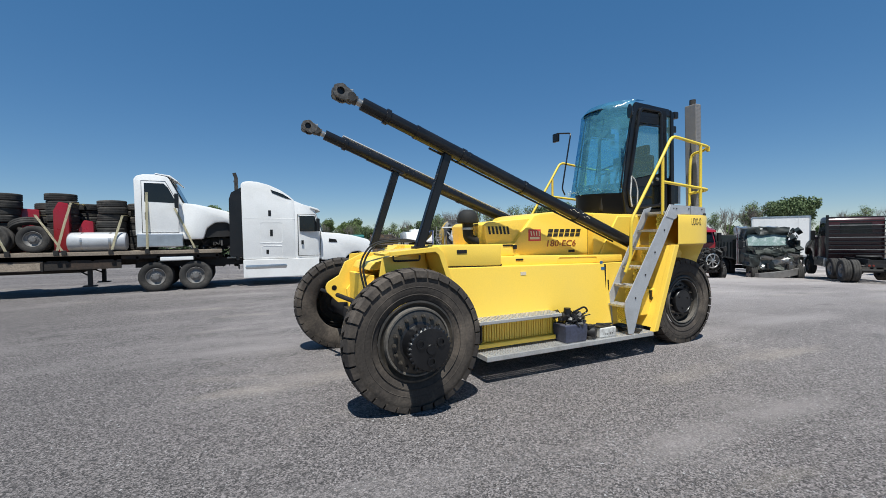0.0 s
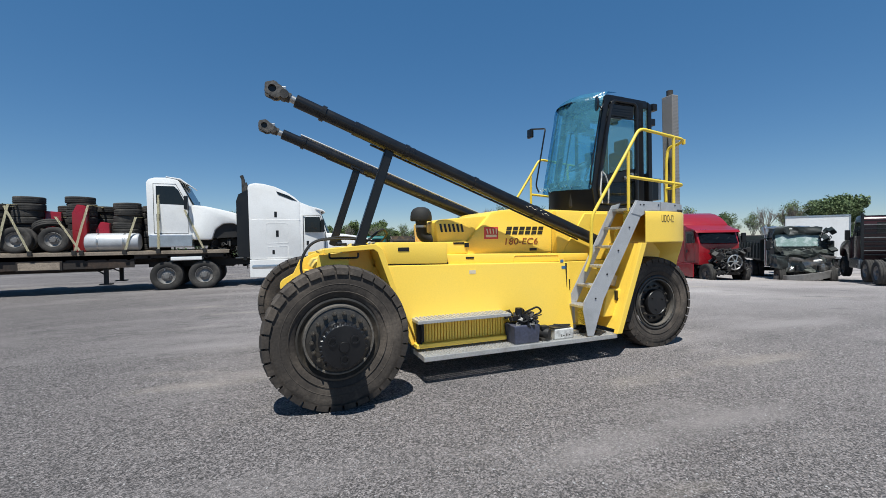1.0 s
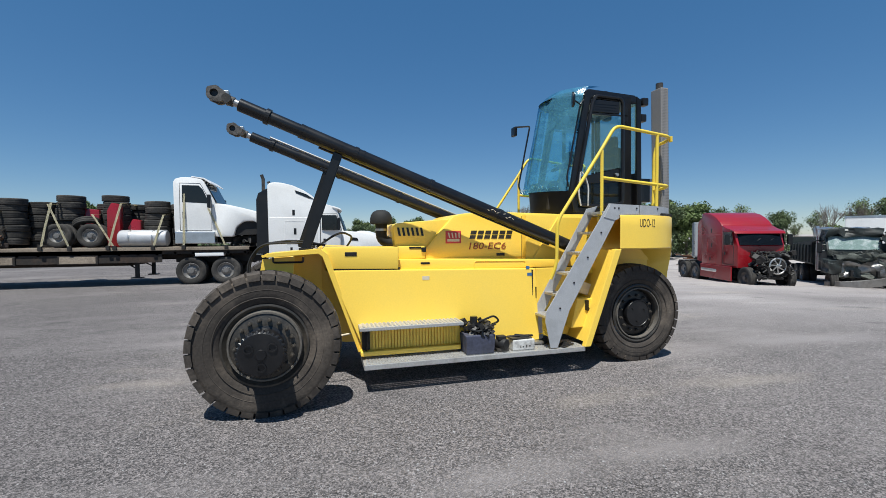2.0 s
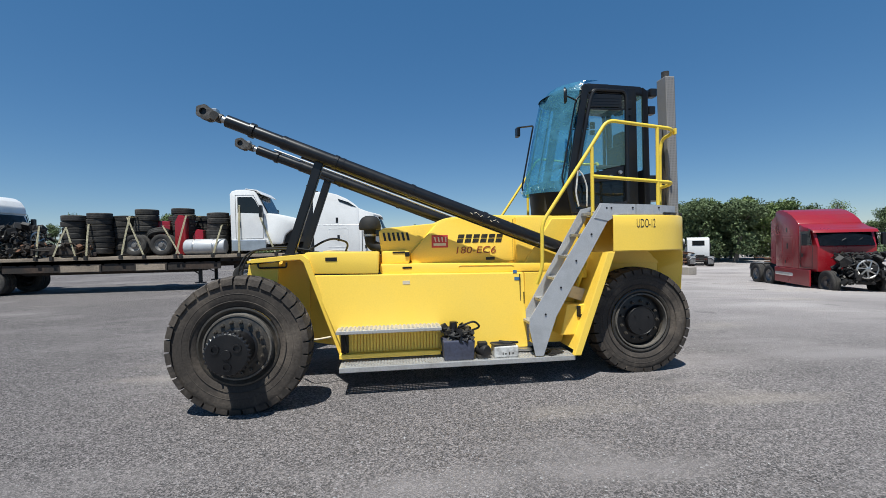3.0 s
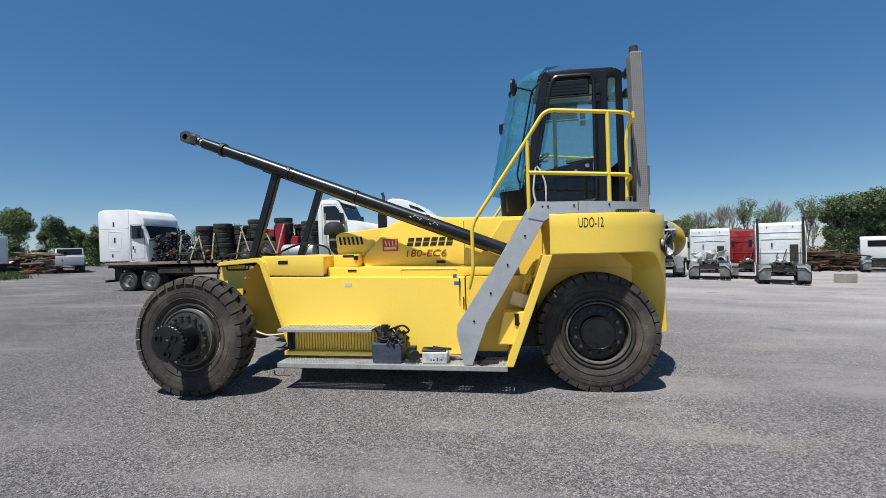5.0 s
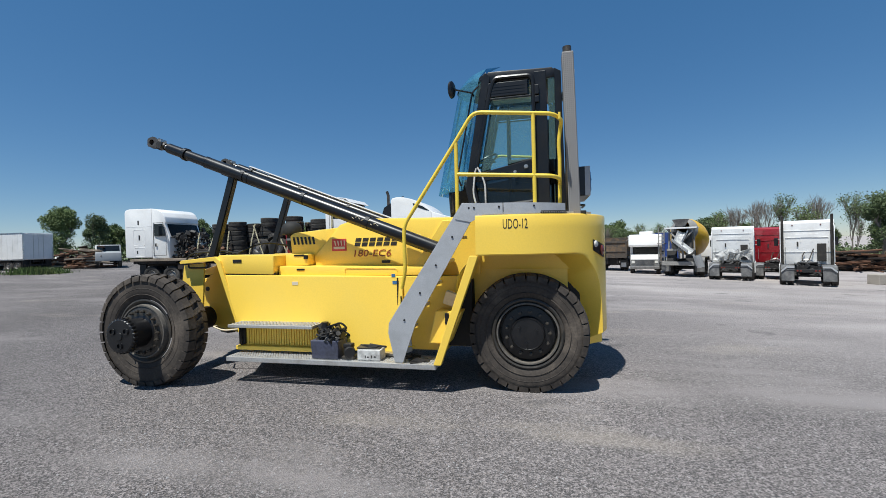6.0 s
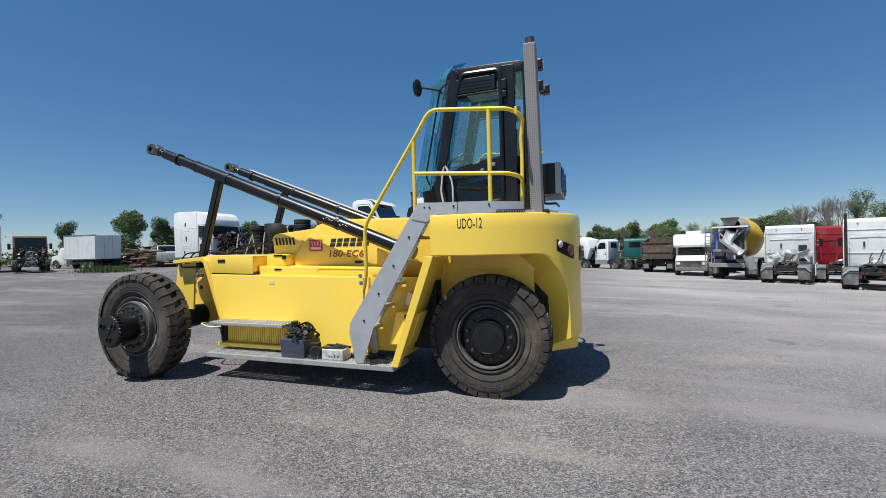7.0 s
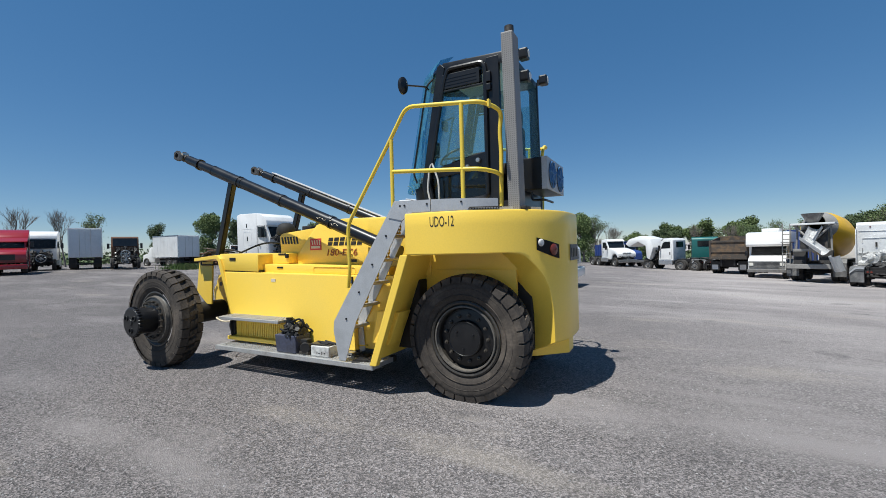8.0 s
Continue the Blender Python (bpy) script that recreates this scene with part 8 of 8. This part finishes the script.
# east side
for kind, x, y, tall in ((0, 48.0, 53.5, 8.8), (1, 51.8, 50.2, 8.4), (0, 45.5, 56.0, 8.2), (3, 50.0, 52.5, 8.0), (5, 44.0, 57.5, 8.6), (5, 42.5, 52.0, 7.6), (3, 55.3, 46.7, 7.2), (5, 57.5, 44.5, 7.6), (4, 40.0, 61.2, 8.0), (5, 38.5, 62.0, 7.6), (4, 34.0, 64.0, 8.6), (4, 32.5, 64.5, 7.6), (5, 30.5, 65.0, 7.0), (1, 63.3, 30.0, 8.0), (4, 61.0, 33.0, 7.2), (5, 61.7, 33.5, 7.6), (4, 60.5, 36.0, 7.0), (5, 66.0, 23.5, 6.4), (4, 66.5, 22.0, 6.2), (2, 67.0, 19.0, 5.6), (4, 65.5, 26.0, 6.0), (2, 67.5, 15.0, 5.5), (3, 58.5, 40.0, 6.5)):
    plant(kind, x, y, tall)
# north side
for kind, x, y, tall in ((0, -2.9, 69.3, 8.0), (5, -4.4, 69.0, 7.6), (5, -1.4, 70.0, 7.6), (3, -6.0, 68.5, 6.5), (4, 1.0, 70.0, 6.0), (1, 8.6, 70.2, 5.4), (2, 4.5, 70.0, 5.0), (4, 12.5, 70.0, 6.0), (4, 16.4, 69.8, 5.8), (3, 18.5, 69.5, 5.4), (5, 21.2, 69.0, 6.0)):
    plant(kind, x, y, tall)
for kind, x, y, tall in ((2, 46.5, 50.5, 7.6), (0, 49.5, 51.0, 8.6), (2, 52.5, 48.6, 8.0), (1, 55.0, 45.0, 6.6), (1, 41.8, 48.2, 8.2), (1, 45.0, 46.2, 7.8), (3, 40.0, 51.0, 8.0)):
    plant(kind, x, y, tall, 1.05)
for kind, az, r, tall, wide in ((5, 60, 74, 9.0, 0.9), (4, 62, 73, 9.0, 0.9), (3, 63.5, 74, 6.4, 0.9), (5, 65, 75, 9.6, 0.85), (4, 66.5, 73, 8.8, 0.9), (2, 68.5, 73, 5.6, 1.0), (4, 69.5, 74, 8.2, 0.9), (5, 71, 73, 7.6, 0.9), (1, 72.5, 71, 6.6, 0.9),
                               (4, 75, 73, 6.6, 0.9), (5, 77, 72, 6.0, 1.0), (2, 80, 73, 5.0, 1.0), (5, 82, 73, 6.0, 0.9)):
    plant(kind, 8 + r * math.cos(radians(az)), r * math.sin(radians(az)), tall, wide)
# belt of trees behind the yard
for i in range(76):
    a = radians(22 + i * 1.6)
    r = trnd.uniform(76, 92)
    x, y = 4 + r * math.cos(a), r * math.sin(a)
    plant(trnd.choice((0, 2, 3, 4, 5, 5, 5, 2, 3)), x, y, trnd.uniform(4.2, 7.2))
# undergrowth under the belt, past counting
V, F = [], []
nr = np.random.RandomState(5)
for i in range(40000):
    a = math.radians(nr.uniform(5, 165))
    r = nr.uniform(72, 96)
    x, y = 4 + r * math.cos(a), r * math.sin(a)
    top = 1.7 + 1.3 * noise.noise(Vector((x * 0.12, y * 0.12, 0.3)))
    z = height(x, y) + nr.uniform(0, 1) ** 0.8 * top
    u = nr.normal(0, 1, 3)
    u /= np.linalg.norm(u)
    w = np.cross(u, nr.normal(0, 1, 3))
    w /= np.linalg.norm(w) + 1e-9
    s = nr.uniform(0.12, 0.35)
    p = np.array((x, y, z))
    k = len(V)
    V += [tuple(p - u * s), tuple(p + w * s * 0.6), tuple(p + u * s), tuple(p - w * s * 0.6)]
    F.append((k, k + 1, k + 2, k + 3))
me = bpy.data.meshes.new("undergrowth")
me.from_pydata(V, [], F)
me.materials.append(LEAF_B)
tagged(new("undergrowth", me), "low green undergrowth along the far tree belt", "bushes", kind="stuff")
# weeds by the scrap row
V, F = [], []
for i in range(2600):
    x, y = nr.normal(-32.4, 0.9), nr.normal(25.0, 0.7)
    z = height(x, y)
    h = nr.uniform(0.15, 0.6)
    a = nr.uniform(0, 6.28)
    dx, dy = 0.03 * math.cos(a), 0.03 * math.sin(a)
    k = len(V)
    V += [(x - dx, y - dy, z), (x + dx, y + dy, z), (x + nr.normal(0, 0.1), y + nr.normal(0, 0.1), z + h)]
    F.append((k, k + 1, k + 2))
me = bpy.data.meshes.new("weeds")
me.from_pydata(V, [], F)
me.materials.append(GRASS)
tagged(new("weeds", me), "clump of green weeds at the foot of the scrap row", "weeds", kind="stuff")

# loose stones on the yard, past counting
V, F = [], []
for i in range(16000):
    x, y = nr.uniform(-5.0, 15.0), 0.9 + 7.0 * nr.uniform(0, 1) ** 1.6
    s = 0.0035 + 0.009 * nr.uniform(0, 1) ** 3
    a = nr.uniform(0, 6.28)
    z = height(x, y) + s * 0.2
    c, d = math.cos(a) * s, math.sin(a) * s
    e = nr.uniform(0.6, 1.1)
    k = len(V)
    V += [(x + c, y + d, z), (x - d * e, y + c * e, z), (x - c, y - d, z), (x + d * e, y - c * e, z), (x + c * 0.2, y + d * 0.3, z + s * nr.uniform(0.5, 1.0))]
    F += [(k, k + 1, k + 4), (k + 1, k + 2, k + 4), (k + 2, k + 3, k + 4), (k + 3, k, k + 4)]
me = bpy.data.meshes.new("loose_stones")
me.from_pydata(V, [], F)
me.materials.append(STONE)
tagged(new("loose_stones", me), "loose pale crushed stones scattered on the yard", "gravel", kind="stuff")
